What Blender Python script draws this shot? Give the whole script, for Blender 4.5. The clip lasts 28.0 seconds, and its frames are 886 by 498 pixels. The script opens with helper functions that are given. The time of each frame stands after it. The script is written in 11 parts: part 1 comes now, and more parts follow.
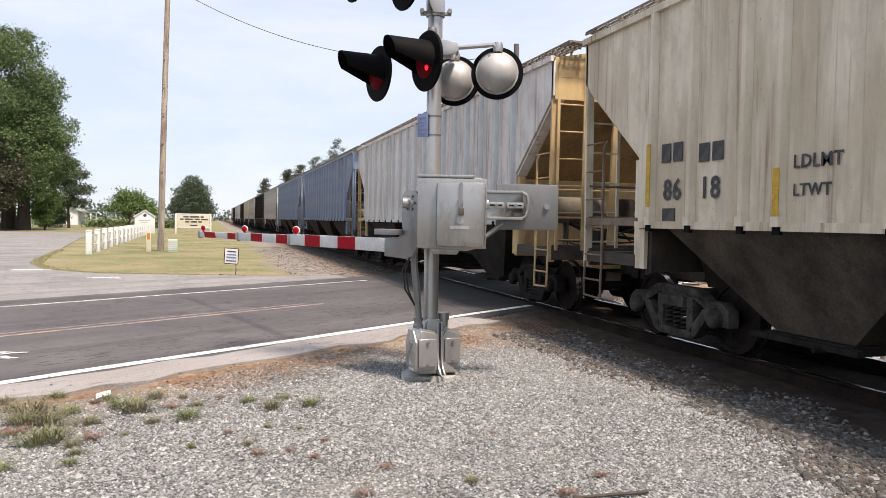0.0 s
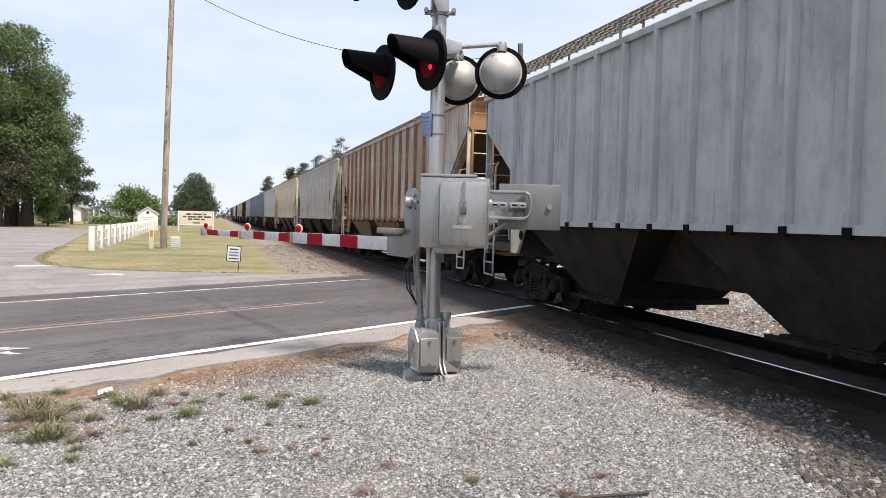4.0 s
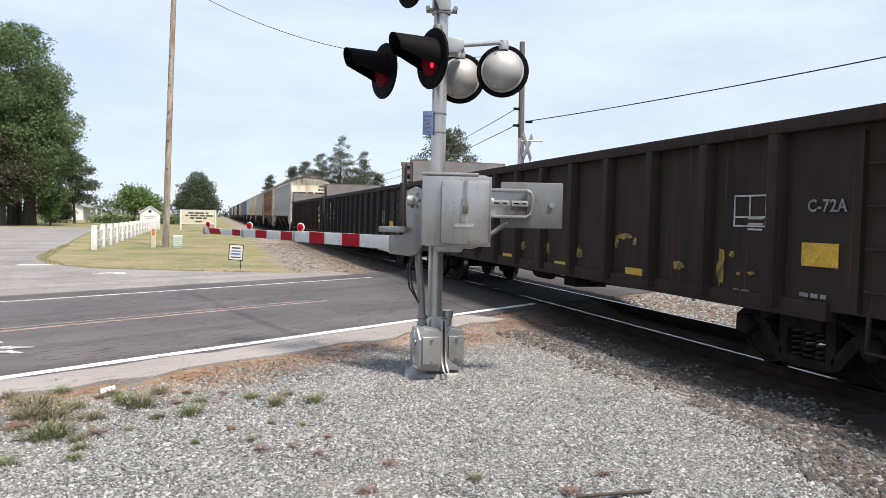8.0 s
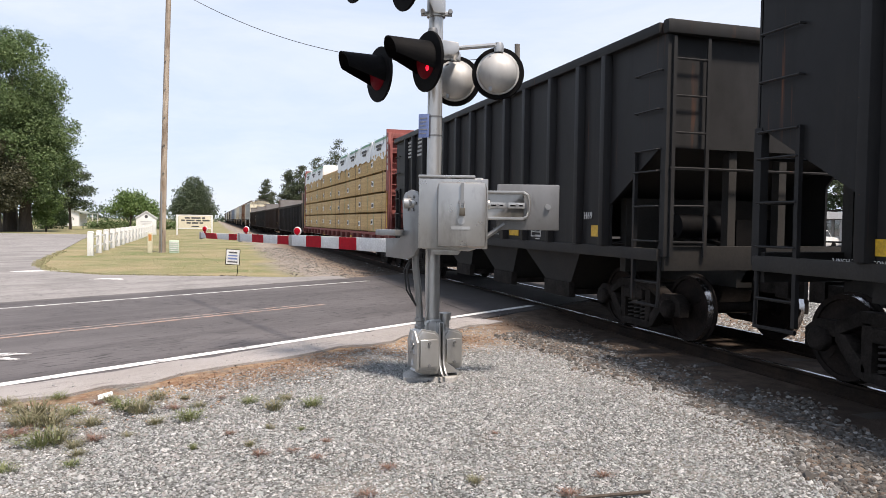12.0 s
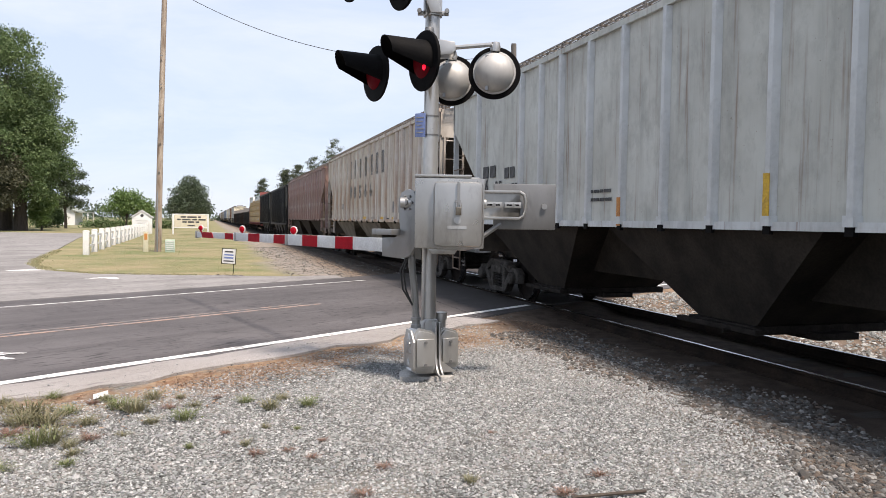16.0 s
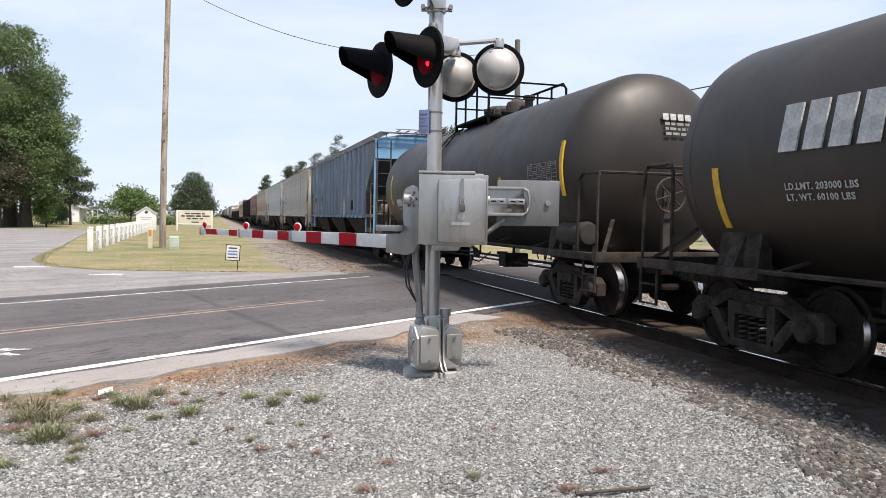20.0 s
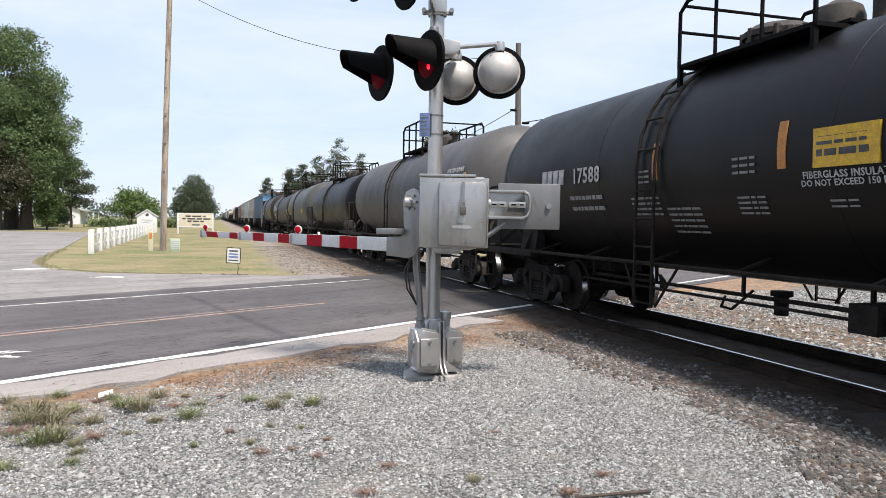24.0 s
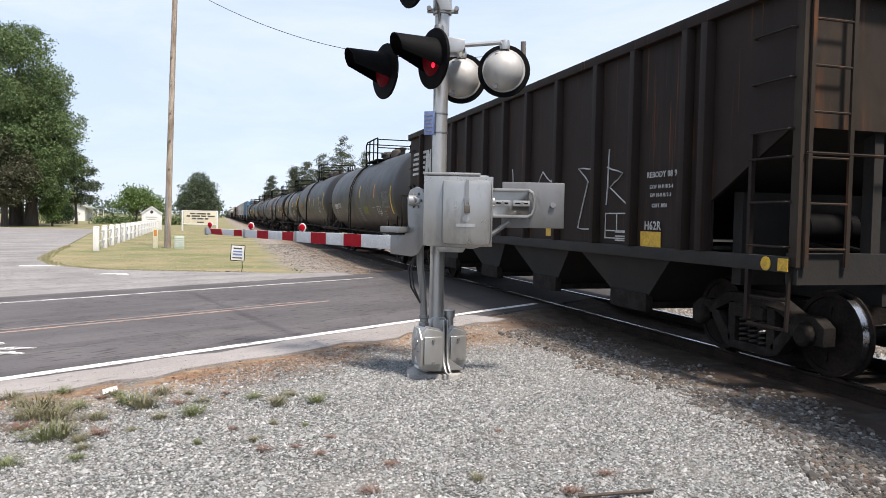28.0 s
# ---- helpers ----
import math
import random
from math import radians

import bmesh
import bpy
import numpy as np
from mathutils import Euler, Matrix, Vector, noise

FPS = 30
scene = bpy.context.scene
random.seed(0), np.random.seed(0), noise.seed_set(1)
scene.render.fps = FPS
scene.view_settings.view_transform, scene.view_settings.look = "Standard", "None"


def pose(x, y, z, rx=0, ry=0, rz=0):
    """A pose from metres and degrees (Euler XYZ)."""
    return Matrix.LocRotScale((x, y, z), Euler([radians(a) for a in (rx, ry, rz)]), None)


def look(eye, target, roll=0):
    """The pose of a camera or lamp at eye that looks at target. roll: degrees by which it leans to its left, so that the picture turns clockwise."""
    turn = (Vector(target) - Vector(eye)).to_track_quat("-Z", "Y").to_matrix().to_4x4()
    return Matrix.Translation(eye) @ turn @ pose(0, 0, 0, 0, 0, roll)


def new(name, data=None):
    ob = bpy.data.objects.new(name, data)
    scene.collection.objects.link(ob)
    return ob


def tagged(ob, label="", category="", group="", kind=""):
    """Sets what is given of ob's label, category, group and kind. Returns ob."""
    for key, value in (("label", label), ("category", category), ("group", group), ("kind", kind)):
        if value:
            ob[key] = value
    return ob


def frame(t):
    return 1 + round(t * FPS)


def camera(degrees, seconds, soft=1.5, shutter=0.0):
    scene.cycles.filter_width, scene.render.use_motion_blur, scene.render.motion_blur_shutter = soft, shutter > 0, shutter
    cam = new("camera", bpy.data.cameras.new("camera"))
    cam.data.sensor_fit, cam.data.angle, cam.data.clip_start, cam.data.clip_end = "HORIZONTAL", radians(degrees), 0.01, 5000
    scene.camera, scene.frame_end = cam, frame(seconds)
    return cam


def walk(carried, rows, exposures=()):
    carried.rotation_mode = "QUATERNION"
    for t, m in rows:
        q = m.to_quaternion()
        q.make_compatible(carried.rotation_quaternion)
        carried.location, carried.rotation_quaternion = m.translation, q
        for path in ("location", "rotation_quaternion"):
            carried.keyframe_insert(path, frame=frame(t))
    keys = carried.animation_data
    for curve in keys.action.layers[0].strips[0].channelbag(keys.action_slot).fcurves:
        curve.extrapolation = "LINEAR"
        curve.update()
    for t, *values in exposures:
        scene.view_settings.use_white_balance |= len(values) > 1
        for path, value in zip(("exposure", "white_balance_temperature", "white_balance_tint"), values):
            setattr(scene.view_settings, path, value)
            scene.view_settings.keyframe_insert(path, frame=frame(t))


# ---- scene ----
EYE = Vector((-7.10, 0.0, 1.61))
LENS = 61.43
# seconds, yaw, pitch and roll of the hand-held camera
CAM_ROWS = [
    (0.0, -17.18, -2.09, 0.97), (0.5, -17.17, -2.16, 0.86), (1.0, -16.94, -2.20, 0.67), (1.5, -16.83, -2.30, 0.75),
    (2.0, -16.79, -2.32, 0.96), (2.5, -16.76, -2.44, 0.98), (3.0, -16.83, -2.43, 1.00), (3.5, -17.03, -2.25, 1.40),
    (5.5, -16.83, -1.96, 1.23), (6.0, -16.78, -1.87, 1.11), (6.5, -16.79, -1.99, 1.01), (7.0, -16.77, -2.31, 0.94),
    (7.5, -16.83, -2.29, 1.11), (8.0, -16.85, -2.27, 1.32), (8.5, -16.90, -2.24, 1.06), (9.0, -16.98, -2.19, 0.96),
    (9.5, -17.03, -2.05, 0.94), (10.0, -17.14, -2.00, 0.74), (10.5, -17.15, -2.00, 0.67), (11.0, -17.15, -2.00, 0.79),
    (11.5, -17.14, -2.01, 0.74), (12.0, -17.08, -2.06, 0.81), (12.5, -17.03, -2.11, 0.73), (14.5, -17.26, -2.31, 0.94),
    (15.0, -17.32, -2.31, 0.93), (15.5, -17.36, -2.29, 0.93), (16.0, -17.36, -2.10, 0.88), (16.5, -17.32, -2.09, 0.93),
    (17.0, -17.22, -2.02, 0.93), (17.5, -17.19, -1.97, 0.83), (18.0, -17.15, -1.96, 0.70), (18.5, -17.15, -2.15, 0.82),
    (19.0, -17.14, -2.26, 0.76), (19.5, -17.13, -2.37, 0.87), (20.0, -17.08, -2.38, 0.86), (20.5, -17.05, -2.20, 0.75),
    (21.0, -17.08, -2.13, 0.74), (21.5, -17.03, -2.11, 0.86), (23.5, -16.98, -2.01, 0.96), (24.0, -17.03, -2.14, 0.95),
    (24.5, -17.07, -2.28, 1.04), (25.0, -17.08, -2.38, 1.24), (25.5, -17.08, -2.40, 1.20), (26.0, -16.90, -2.40, 1.17),
    (26.5, -16.85, -2.41, 1.16), (27.0, -16.76, -2.41, 1.15), (27.5, -16.74, -2.33, 1.22), (28.0, -16.73, -2.27, 1.19),
]


def aim(yaw, pitch, roll):
    a, b = radians(yaw), radians(pitch)
    ahead = Vector((-math.sin(a) * math.cos(b), math.cos(a) * math.cos(b), math.sin(b)))
    return look(EYE, EYE + ahead * 10, roll)


cam = camera(LENS, 28.0, soft=0.5)
walk(cam, [(t, aim(a, b, c)) for t, a, b, c in CAM_ROWS], exposures=[(0.0, 0.68, 7200, 18), (3.0, 0.66, 7100, 18), (6.0, 0.66, 6800, 13), (9.0, 0.66, 6850, 15), (11.0, 0.66, 6950, 17), (16.0, 0.66, 7000, 17), (20.0, 0.66, 6850, 16), (28.0, 0.68, 6750, 15)])

# ---- sky, sun ----
SUN_DIR = Vector((0.20, -0.50, 1.0)).normalized()  # towards the sun
world = bpy.data.worlds.new("sky")
scene.world = world
world.use_nodes = True
wn, wl = world.node_tree.nodes, world.node_tree.links
wn.clear()
sky_tex = wn.new("ShaderNodeTexSky")
sky_tex.sky_type = "NISHITA"
sky_tex.sun_disc = False
sky_tex.sun_elevation = math.asin(SUN_DIR.z)
sky_tex.sun_rotation = math.atan2(SUN_DIR.x, SUN_DIR.y)
sky_tex.air_density, sky_tex.dust_density, sky_tex.ozone_density = 1.0, 0.6, 1.6
wb = wn.new("ShaderNodeBackground")
wb.inputs["Strength"].default_value = 0.125
wo = wn.new("ShaderNodeOutputWorld")
haze = wn.new("ShaderNodeHueSaturation")
haze.inputs["Saturation"].default_value = 0.82
wl.new(sky_tex.outputs[0], haze.inputs["Color"])
veil = wn.new("ShaderNodeMix")      # thin bright summer haze over the whole sky
veil.data_type = "RGBA"
veil.inputs["Factor"].default_value = 0.86
wco = wn.new("ShaderNodeTexCoord")      # faint streaks of high cloud in the haze
wmap = wn.new("ShaderNodeMapping")
wmap.inputs["Scale"].default_value, wmap.inputs["Rotation"].default_value = (1.0, 1.6, 3.4), (0.0, 0.35, 0.5)
wl.new(wco.outputs["Generated"], wmap.inputs["Vector"])
wnz = wn.new("ShaderNodeTexNoise")
wnz.inputs["Scale"].default_value, wnz.inputs["Detail"].default_value, wnz.inputs["Roughness"].default_value, wnz.inputs["Distortion"].default_value = 2.3, 7.0, 0.62, 0.5
wl.new(wmap.outputs[0], wnz.inputs["Vector"])
wrm = wn.new("ShaderNodeMapRange")
wrm.inputs["From Min"].default_value, wrm.inputs["From Max"].default_value = 0.42, 0.70
wl.new(wnz.outputs["Fac"], wrm.inputs["Value"])
cloud = wn.new("ShaderNodeMix")
cloud.data_type = "RGBA"
cloud.inputs["A"].default_value = (3.35, 4.25, 5.5, 1.0)
cloud.inputs["B"].default_value = (4.25, 4.95, 5.85, 1.0)
wl.new(wrm.outputs[0], cloud.inputs["Factor"])
wl.new(cloud.outputs["Result"], veil.inputs["B"])
wl.new(haze.outputs[0], veil.inputs["A"])
wl.new(veil.outputs["Result"], wb.inputs["Color"])
wl.new(wb.outputs[0], wo.inputs["Surface"])
sun_data = bpy.data.lights.new("sun", "SUN")
sun_data.energy, sun_data.angle, sun_data.color = 4.4, radians(8.0), (1.0, 0.95, 0.87)
sun = new("sun", sun_data)
sun.matrix_world = look(SUN_DIR * 60, (0, 0, 0))

# ---- mesh helpers ----
GEO = {}


class Shape:
    """Vertices and faces that grow piece by piece."""

    def __init__(self):
        self.v, self.f = [], []

    def add(self, verts, faces):
        o = len(self.v)
        self.v += [tuple(p) for p in verts]
        self.f += [tuple(i + o for i in q) for q in faces]
        return self

    def box(self, x0, x1, y0, y1, z0, z1):
        return self.add([(x, y, z) for x in (x0, x1) for y in (y0, y1) for z in (z0, z1)],
                        [(0, 1, 3, 2), (4, 6, 7, 5), (0, 4, 5, 1), (2, 3, 7, 6), (0, 2, 6, 4), (1, 5, 7, 3)])

    def prism(self, poly, axis, a, b):
        """A flat outline drawn along an axis; the outline's two numbers are the other two axes in order."""
        def at(p, h):
            q = list(p)
            q.insert(axis, h)
            return q
        n = len(poly)
        return self.add([at(p, a) for p in poly] + [at(p, b) for p in poly],
                        [tuple(range(n))[::-1], tuple(range(n, 2 * n))] + [(i, (i + 1) % n, n + (i + 1) % n, n + i) for i in range(n)])

    def beam(self, p, q, w, h=None):
        p, q = Vector(p), Vector(q)
        h = h or w
        d = (q - p).normalized()
        up = Vector((0, 0, 1)) if abs(d.z) < 0.95 else Vector((0, 1, 0))
        s = d.cross(up).normalized()
        u = s.cross(d)
        c = [s * i * w / 2 + u * j * h / 2 for i, j in ((-1, -1), (1, -1), (1, 1), (-1, 1))]
        return self.add([p + k for k in c] + [q + k for k in c],
                        [(3, 2, 1, 0), (4, 5, 6, 7)] + [(i, (i + 1) % 4, 4 + (i + 1) % 4, 4 + i) for i in range(4)])

    def tube(self, pts, r, n=8, r2=None):
        pts = [Vector(p) for p in pts]
        m = len(pts)
        verts, faces, ref = [], [], None
        for i, p in enumerate(pts):
            d = (pts[min(i + 1, m - 1)] - pts[max(i - 1, 0)]).normalized()
            if ref is None:
                ref = d.orthogonal().normalized()
            ref = (ref - d * ref.dot(d)).normalized()
            s = d.cross(ref)
            k = r if r2 is None else r + (r2 - r) * i / (m - 1)
            verts += [p + (ref * math.cos(a) + s * math.sin(a)) * k for a in (2 * math.pi * j / n for j in range(n))]
        for i in range(m - 1):
            faces += [(i * n + j, i * n + (j + 1) % n, (i + 1) * n + (j + 1) % n, (i + 1) * n + j) for j in range(n)]
        faces += [tuple(range(n))[::-1], tuple(range((m - 1) * n, m * n))]
        return self.add(verts, faces)

    def lathe(self, prof, at, axis, n=24):
        """prof: rows of radius and height along the axis, from at."""
        at, axis = Vector(at), Vector(axis).normalized()
        a = axis.orthogonal().normalized()
        b = axis.cross(a)
        verts, faces, rings = [], [], []
        for r, h in prof:
            if r < 1e-4:
                rings.append([len(verts)])
                verts.append(at + axis * h)
            else:
                rings.append(list(range(len(verts), len(verts) + n)))
                verts += [at + axis * h + (a * math.cos(t) + b * math.sin(t)) * r for t in (2 * math.pi * j / n for j in range(n))]
        for p, q in zip(rings, rings[1:]):
            for j in range(n):
                k = (j + 1) % n
                if len(p) > 1 and len(q) > 1:
                    faces.append((p[j], p[k], q[k], q[j]))
                elif len(p) > 1:
                    faces.append((p[j], p[k], q[0]))
                elif len(q) > 1:
                    faces.append((p[0], q[k], q[j]))
        for ring in (rings[0], rings[-1]):
            if len(ring) > 1:
                faces.append(tuple(ring))
        return self.add(verts, faces)

    def mesh(self, name, bevel=0.0, smooth=True):
        me = bpy.data.meshes.new(name)
        me.from_pydata(self.v, [], self.f)
        bm = bmesh.new()
        bm.from_mesh(me)
        bmesh.ops.remove_doubles(bm, verts=bm.verts, dist=1e-5)
        bmesh.ops.recalc_face_normals(bm, faces=bm.faces)
        if bevel:
            edges = [e for e in bm.edges if len(e.link_faces) == 2 and e.calc_face_angle(0) > 0.6]
            bmesh.ops.bevel(bm, geom=edges, offset=bevel, segments=2, profile=0.6, affect="EDGES", clamp_overlap=True)
        bm.to_mesh(me)
        bm.free()
        if smooth:
            me.shade_smooth()
            me.set_sharp_from_angle(angle=radians(35))
        me.materials.append(None)
        return me


def put(name, me, material, parent=None, label="", at=None):
    """One mesh object under a thing or part; the material sits on the object, so that cars can share meshes."""
    ob = new(name, me)
    ob.material_slots[0].link = "OBJECT"
    ob.material_slots[0].material = material
    if parent is not None:
        ob.parent = parent
    if at is not None:
        ob.matrix_basis = at
    if label:
        tagged(ob, label)
    return ob


SPLIT = [False]


def pieces_of(shape):
    """The separate pieces of a shape, each a shape of its own."""
    root = list(range(len(shape.v)))
    def top(i):
        while root[i] != i:
            root[i] = root[root[i]]
            i = root[i]
        return i
    for q in shape.f:
        for i in q[1:]:
            root[top(i)] = top(q[0])
    found = {}
    for q in shape.f:
        found.setdefault(top(q[0]), []).append(q)
    out = []
    for faces in found.values():
        ids = sorted({i for q in faces for i in q})
        back = {i: k for k, i in enumerate(ids)}
        s = Shape()
        s.v, s.f = [shape.v[i] for i in ids], [tuple(back[i] for i in q) for q in faces]
        out.append(s)
    return out


def part(name, shape, material, parent=None, label="", bevel=0.0, at=None, key=None, smooth=True, split=False):
    if split and SPLIT[0]:
        if (key, "pieces") not in GEO:
            GEO[(key, "pieces")] = [q.mesh(name, bevel, smooth) for q in pieces_of(shape() if callable(shape) else shape)]
        for me in GEO[(key, "pieces")]:
            ob = put(name, me, material, parent, label, at)
        return ob
    if key is not None:
        if key not in GEO:
            GEO[key] = (shape() if callable(shape) else shape).mesh(name, bevel, smooth)
        me = GEO[key]
    else:
        me = (shape() if callable(shape) else shape).mesh(name, bevel, smooth)
    return put(name, me, material, parent, label, at)


def thing(name, label, category, at=None, group="", kind=""):
    ob = new(name)
    ob.empty_display_size = 0.3
    if at is not None:
        ob.matrix_basis = at
    return tagged(ob, label, category, group, kind)


TEXTS = {}


def text_mesh(words, size, align="CENTER"):
    key = (words, size, align)
    if key not in TEXTS:
        cu = bpy.data.curves.new("lettering", "FONT")
        cu.body, cu.size, cu.align_x, cu.align_y, cu.resolution_u = words, size, align, "CENTER", 2
        cu.extrude, cu.offset, cu.space_character = 0.002, 0.018 * size, 1.08
        ob = bpy.data.objects.new("lettering", cu)
        me = bpy.data.meshes.new_from_object(ob)
        bpy.data.objects.remove(ob)
        me.materials.clear()
        me.materials.append(None)
        TEXTS[key] = me
    return TEXTS[key]


def near_side(x, y, z):
    """A sign's pose on a car's side that faces -x: text runs towards -y."""
    return Matrix.Translation((x, y, z)) @ Matrix(((0, 0, -1, 0), (-1, 0, 0, 0), (0, 1, 0, 0), (0, 0, 0, 1)))


# ---- materials ----
def nodes_of(name):
    m = bpy.data.materials.new(name)
    m.use_nodes = True
    nt = m.node_tree
    b = nt.nodes["Principled BSDF"]
    return m, nt, b


def noise_node(nt, scale, coord, detail=4.0, stretch=None, rough=0.6):
    mp = nt.nodes.new("ShaderNodeMapping")
    if stretch:
        mp.inputs["Scale"].default_value = stretch
    nt.links.new(coord, mp.inputs["Vector"])
    nz = nt.nodes.new("ShaderNodeTexNoise")
    nz.inputs["Scale"].default_value = scale
    nz.inputs["Detail"].default_value = detail
    nz.inputs["Roughness"].default_value = rough
    nt.links.new(mp.outputs[0], nz.inputs["Vector"])
    return nz.outputs["Fac"]


def ramp(nt, fac, lo, hi):
    r = nt.nodes.new("ShaderNodeMapRange")
    r.inputs["From Min"].default_value, r.inputs["From Max"].default_value = lo, hi
    nt.links.new(fac, r.inputs["Value"])
    return r.outputs[0]


def blend(nt, fac, a, b, mode="MIX"):
    mx = nt.nodes.new("ShaderNodeMix")
    mx.data_type, mx.blend_type = "RGBA", mode
    for sock, val in ((mx.inputs["Factor"], fac), (mx.inputs["A"], a), (mx.inputs["B"], b)):
        if hasattr(val, "is_linked"):
            nt.links.new(val, sock)
        elif isinstance(val, (int, float)):
            sock.default_value = val
        else:
            sock.default_value = (*val, 1.0)
    return mx.outputs["Result"]


def bump(nt, bsdf, height, strength, dist):
    bp = nt.nodes.new("ShaderNodeBump")
    bp.inputs["Strength"].default_value, bp.inputs["Distance"].default_value = strength, dist
    nt.links.new(height, bp.inputs["Height"])
    nt.links.new(bp.outputs[0], bsdf.inputs["Normal"])


def coords(nt, which="Object"):
    return nt.nodes.new("ShaderNodeTexCoord").outputs[which]


def basic(name, c1, c2=None, rough=0.7, metal=0.0, scale=6.0, fine=60.0, relief=0.15, dist=0.01, stretch=None, rnd=0.0, spec=0.5, grain=0.35):
    """Two tones mixed by coarse noise, fine grain on top and a slight relief."""
    m, nt, b = nodes_of(name)
    c2 = c2 or tuple(x * 0.75 for x in c1)
    co = coords(nt)
    big = ramp(nt, noise_node(nt, scale, co, 5, stretch), 0.35, 0.65)
    small = noise_node(nt, fine, co, 3, stretch)
    col = blend(nt, big, c1, c2)
    col = blend(nt, ramp(nt, small, 0.3, 0.7), col, blend(nt, grain, col, (0.0, 0.0, 0.0)), "MIX")
    if rnd:
        oi = nt.nodes.new("ShaderNodeObjectInfo")
        hs = nt.nodes.new("ShaderNodeHueSaturation")
        nt.links.new(oi.outputs["Random"], hs.inputs["Fac"])
        hs.inputs["Value"].default_value = 1 - rnd
        nt.links.new(col, hs.inputs["Color"])
        col = hs.outputs[0]
    nt.links.new(col, b.inputs["Base Color"])
    b.inputs["Roughness"].default_value, b.inputs["Metallic"].default_value = rough, metal
    b.inputs["Specular IOR Level"].default_value = spec
    if relief:
        bump(nt, b, small, relief, dist)
    return m


def car_paint(name, col, worn, rust=0.3, grime=0.3, rough=0.6, patch=None, soil=None, peel=None):
    """Weathered freight-car paint: faded patches, streaks that run down, rust and grime."""
    m, nt, b = nodes_of(name)
    co = coords(nt)
    fade = ramp(nt, noise_node(nt, 0.9, co, 5), 0.35, 0.68)
    streak = noise_node(nt, 1.7, co, 5, (1.0, 2.6, 0.20))
    fine = noise_node(nt, 6.0, co, 5, (1.0, 2.6, 0.09))
    c = blend(nt, fade, col, worn)
    if patch:
        c = blend(nt, ramp(nt, noise_node(nt, 0.5, co, 2, (1, 0.8, 0.7)), 0.52, 0.58), c, patch)
    if soil:
        c = blend(nt, ramp(nt, noise_node(nt, 1.1, co, 6, (1.0, 1.7, 0.35)), 0.42, 0.62), c, soil)
    if peel:
        p1 = nt.nodes.new("ShaderNodeMath")
        p1.operation = "MULTIPLY"
        nt.links.new(ramp(nt, noise_node(nt, 2.6, co, 7, (1.0, 1.5, 0.55)), 0.54, 0.585), p1.inputs[0])
        nt.links.new(ramp(nt, noise_node(nt, 0.45, co, 3), 0.46, 0.60), p1.inputs[1])
        c = blend(nt, p1.outputs[0], c, peel)
    blotch = ramp(nt, noise_node(nt, 3.4, co, 7, (1.0, 1.0, 0.6), 0.7), 0.47, 0.66)
    c = blend(nt, maths(nt, "MULTIPLY", blotch, 0.30 + 0.35 * grime), c, tuple(x * 0.62 for x in worn))
    c = blend(nt, maths(nt, "MULTIPLY", ramp(nt, streak, 0.58 - 0.2 * grime, 0.80), 0.6), c, tuple(x * 0.45 for x in col))
    r1 = nt.nodes.new("ShaderNodeMath")
    r1.operation = "MULTIPLY"
    nt.links.new(ramp(nt, fine, 0.62 - 0.20 * rust, 0.86 - 0.16 * rust), r1.inputs[0])
    nt.links.new(ramp(nt, streak, 0.42, 0.62), r1.inputs[1])
    c = blend(nt, r1.outputs[0], c, (0.17, 0.062, 0.025))
    spots = ramp(nt, noise_node(nt, 24.0, co, 6), 0.72 - 0.09 * rust, 0.76)
    c = blend(nt, spots, c, (0.11, 0.05, 0.028))
    nt.links.new(c, b.inputs["Base Color"])
    b.inputs["Roughness"].default_value = rough
    b.inputs["Specular IOR Level"].default_value = 0.12
    bump(nt, b, noise_node(nt, 3.0, co, 3), 0.12, 0.02)
    return m


def tank_paint(name, col, grime, rough, spec):
    """Satin tank paint with broad dusty patches, runs of grime and small scuffs."""
    m, nt, b = nodes_of(name)
    co = coords(nt)
    c = blend(nt, ramp(nt, noise_node(nt, 0.55, co, 6, (1, 1, 0.6)), 0.36, 0.68), col, grime)
    run = ramp(nt, noise_node(nt, 1.6, co, 5, (0.3, 3.2, 0.25)), 0.50, 0.74)
    c = blend(nt, maths(nt, "MULTIPLY", run, 0.55), c, grime)
    scuff = ramp(nt, noise_node(nt, 9.0, co, 7, (1, 1, 0.7), 0.7), 0.56, 0.72)
    c = blend(nt, maths(nt, "MULTIPLY", scuff, 0.4), c, tuple(x * 0.55 for x in col))
    nt.links.new(c, b.inputs["Base Color"])
    nt.links.new(ramp2(nt, noise_node(nt, 1.8, co, 5), rough - 0.10, rough + 0.16), b.inputs["Roughness"])
    b.inputs["Specular IOR Level"].default_value = spec
    bump(nt, b, noise_node(nt, 1.3, co, 3), 0.10, 0.03)
    return m


def plain(name, col, rough=0.6, metal=0.0, emit=0.0):
    m, nt, b = nodes_of(name)
    b.inputs["Base Color"].default_value = (*col, 1)
    b.inputs["Roughness"].default_value, b.inputs["Metallic"].default_value = rough, metal
    if emit:
        b.inputs["Emission Color"].default_value = (*col, 1)
        b.inputs["Emission Strength"].default_value = emit
    return m


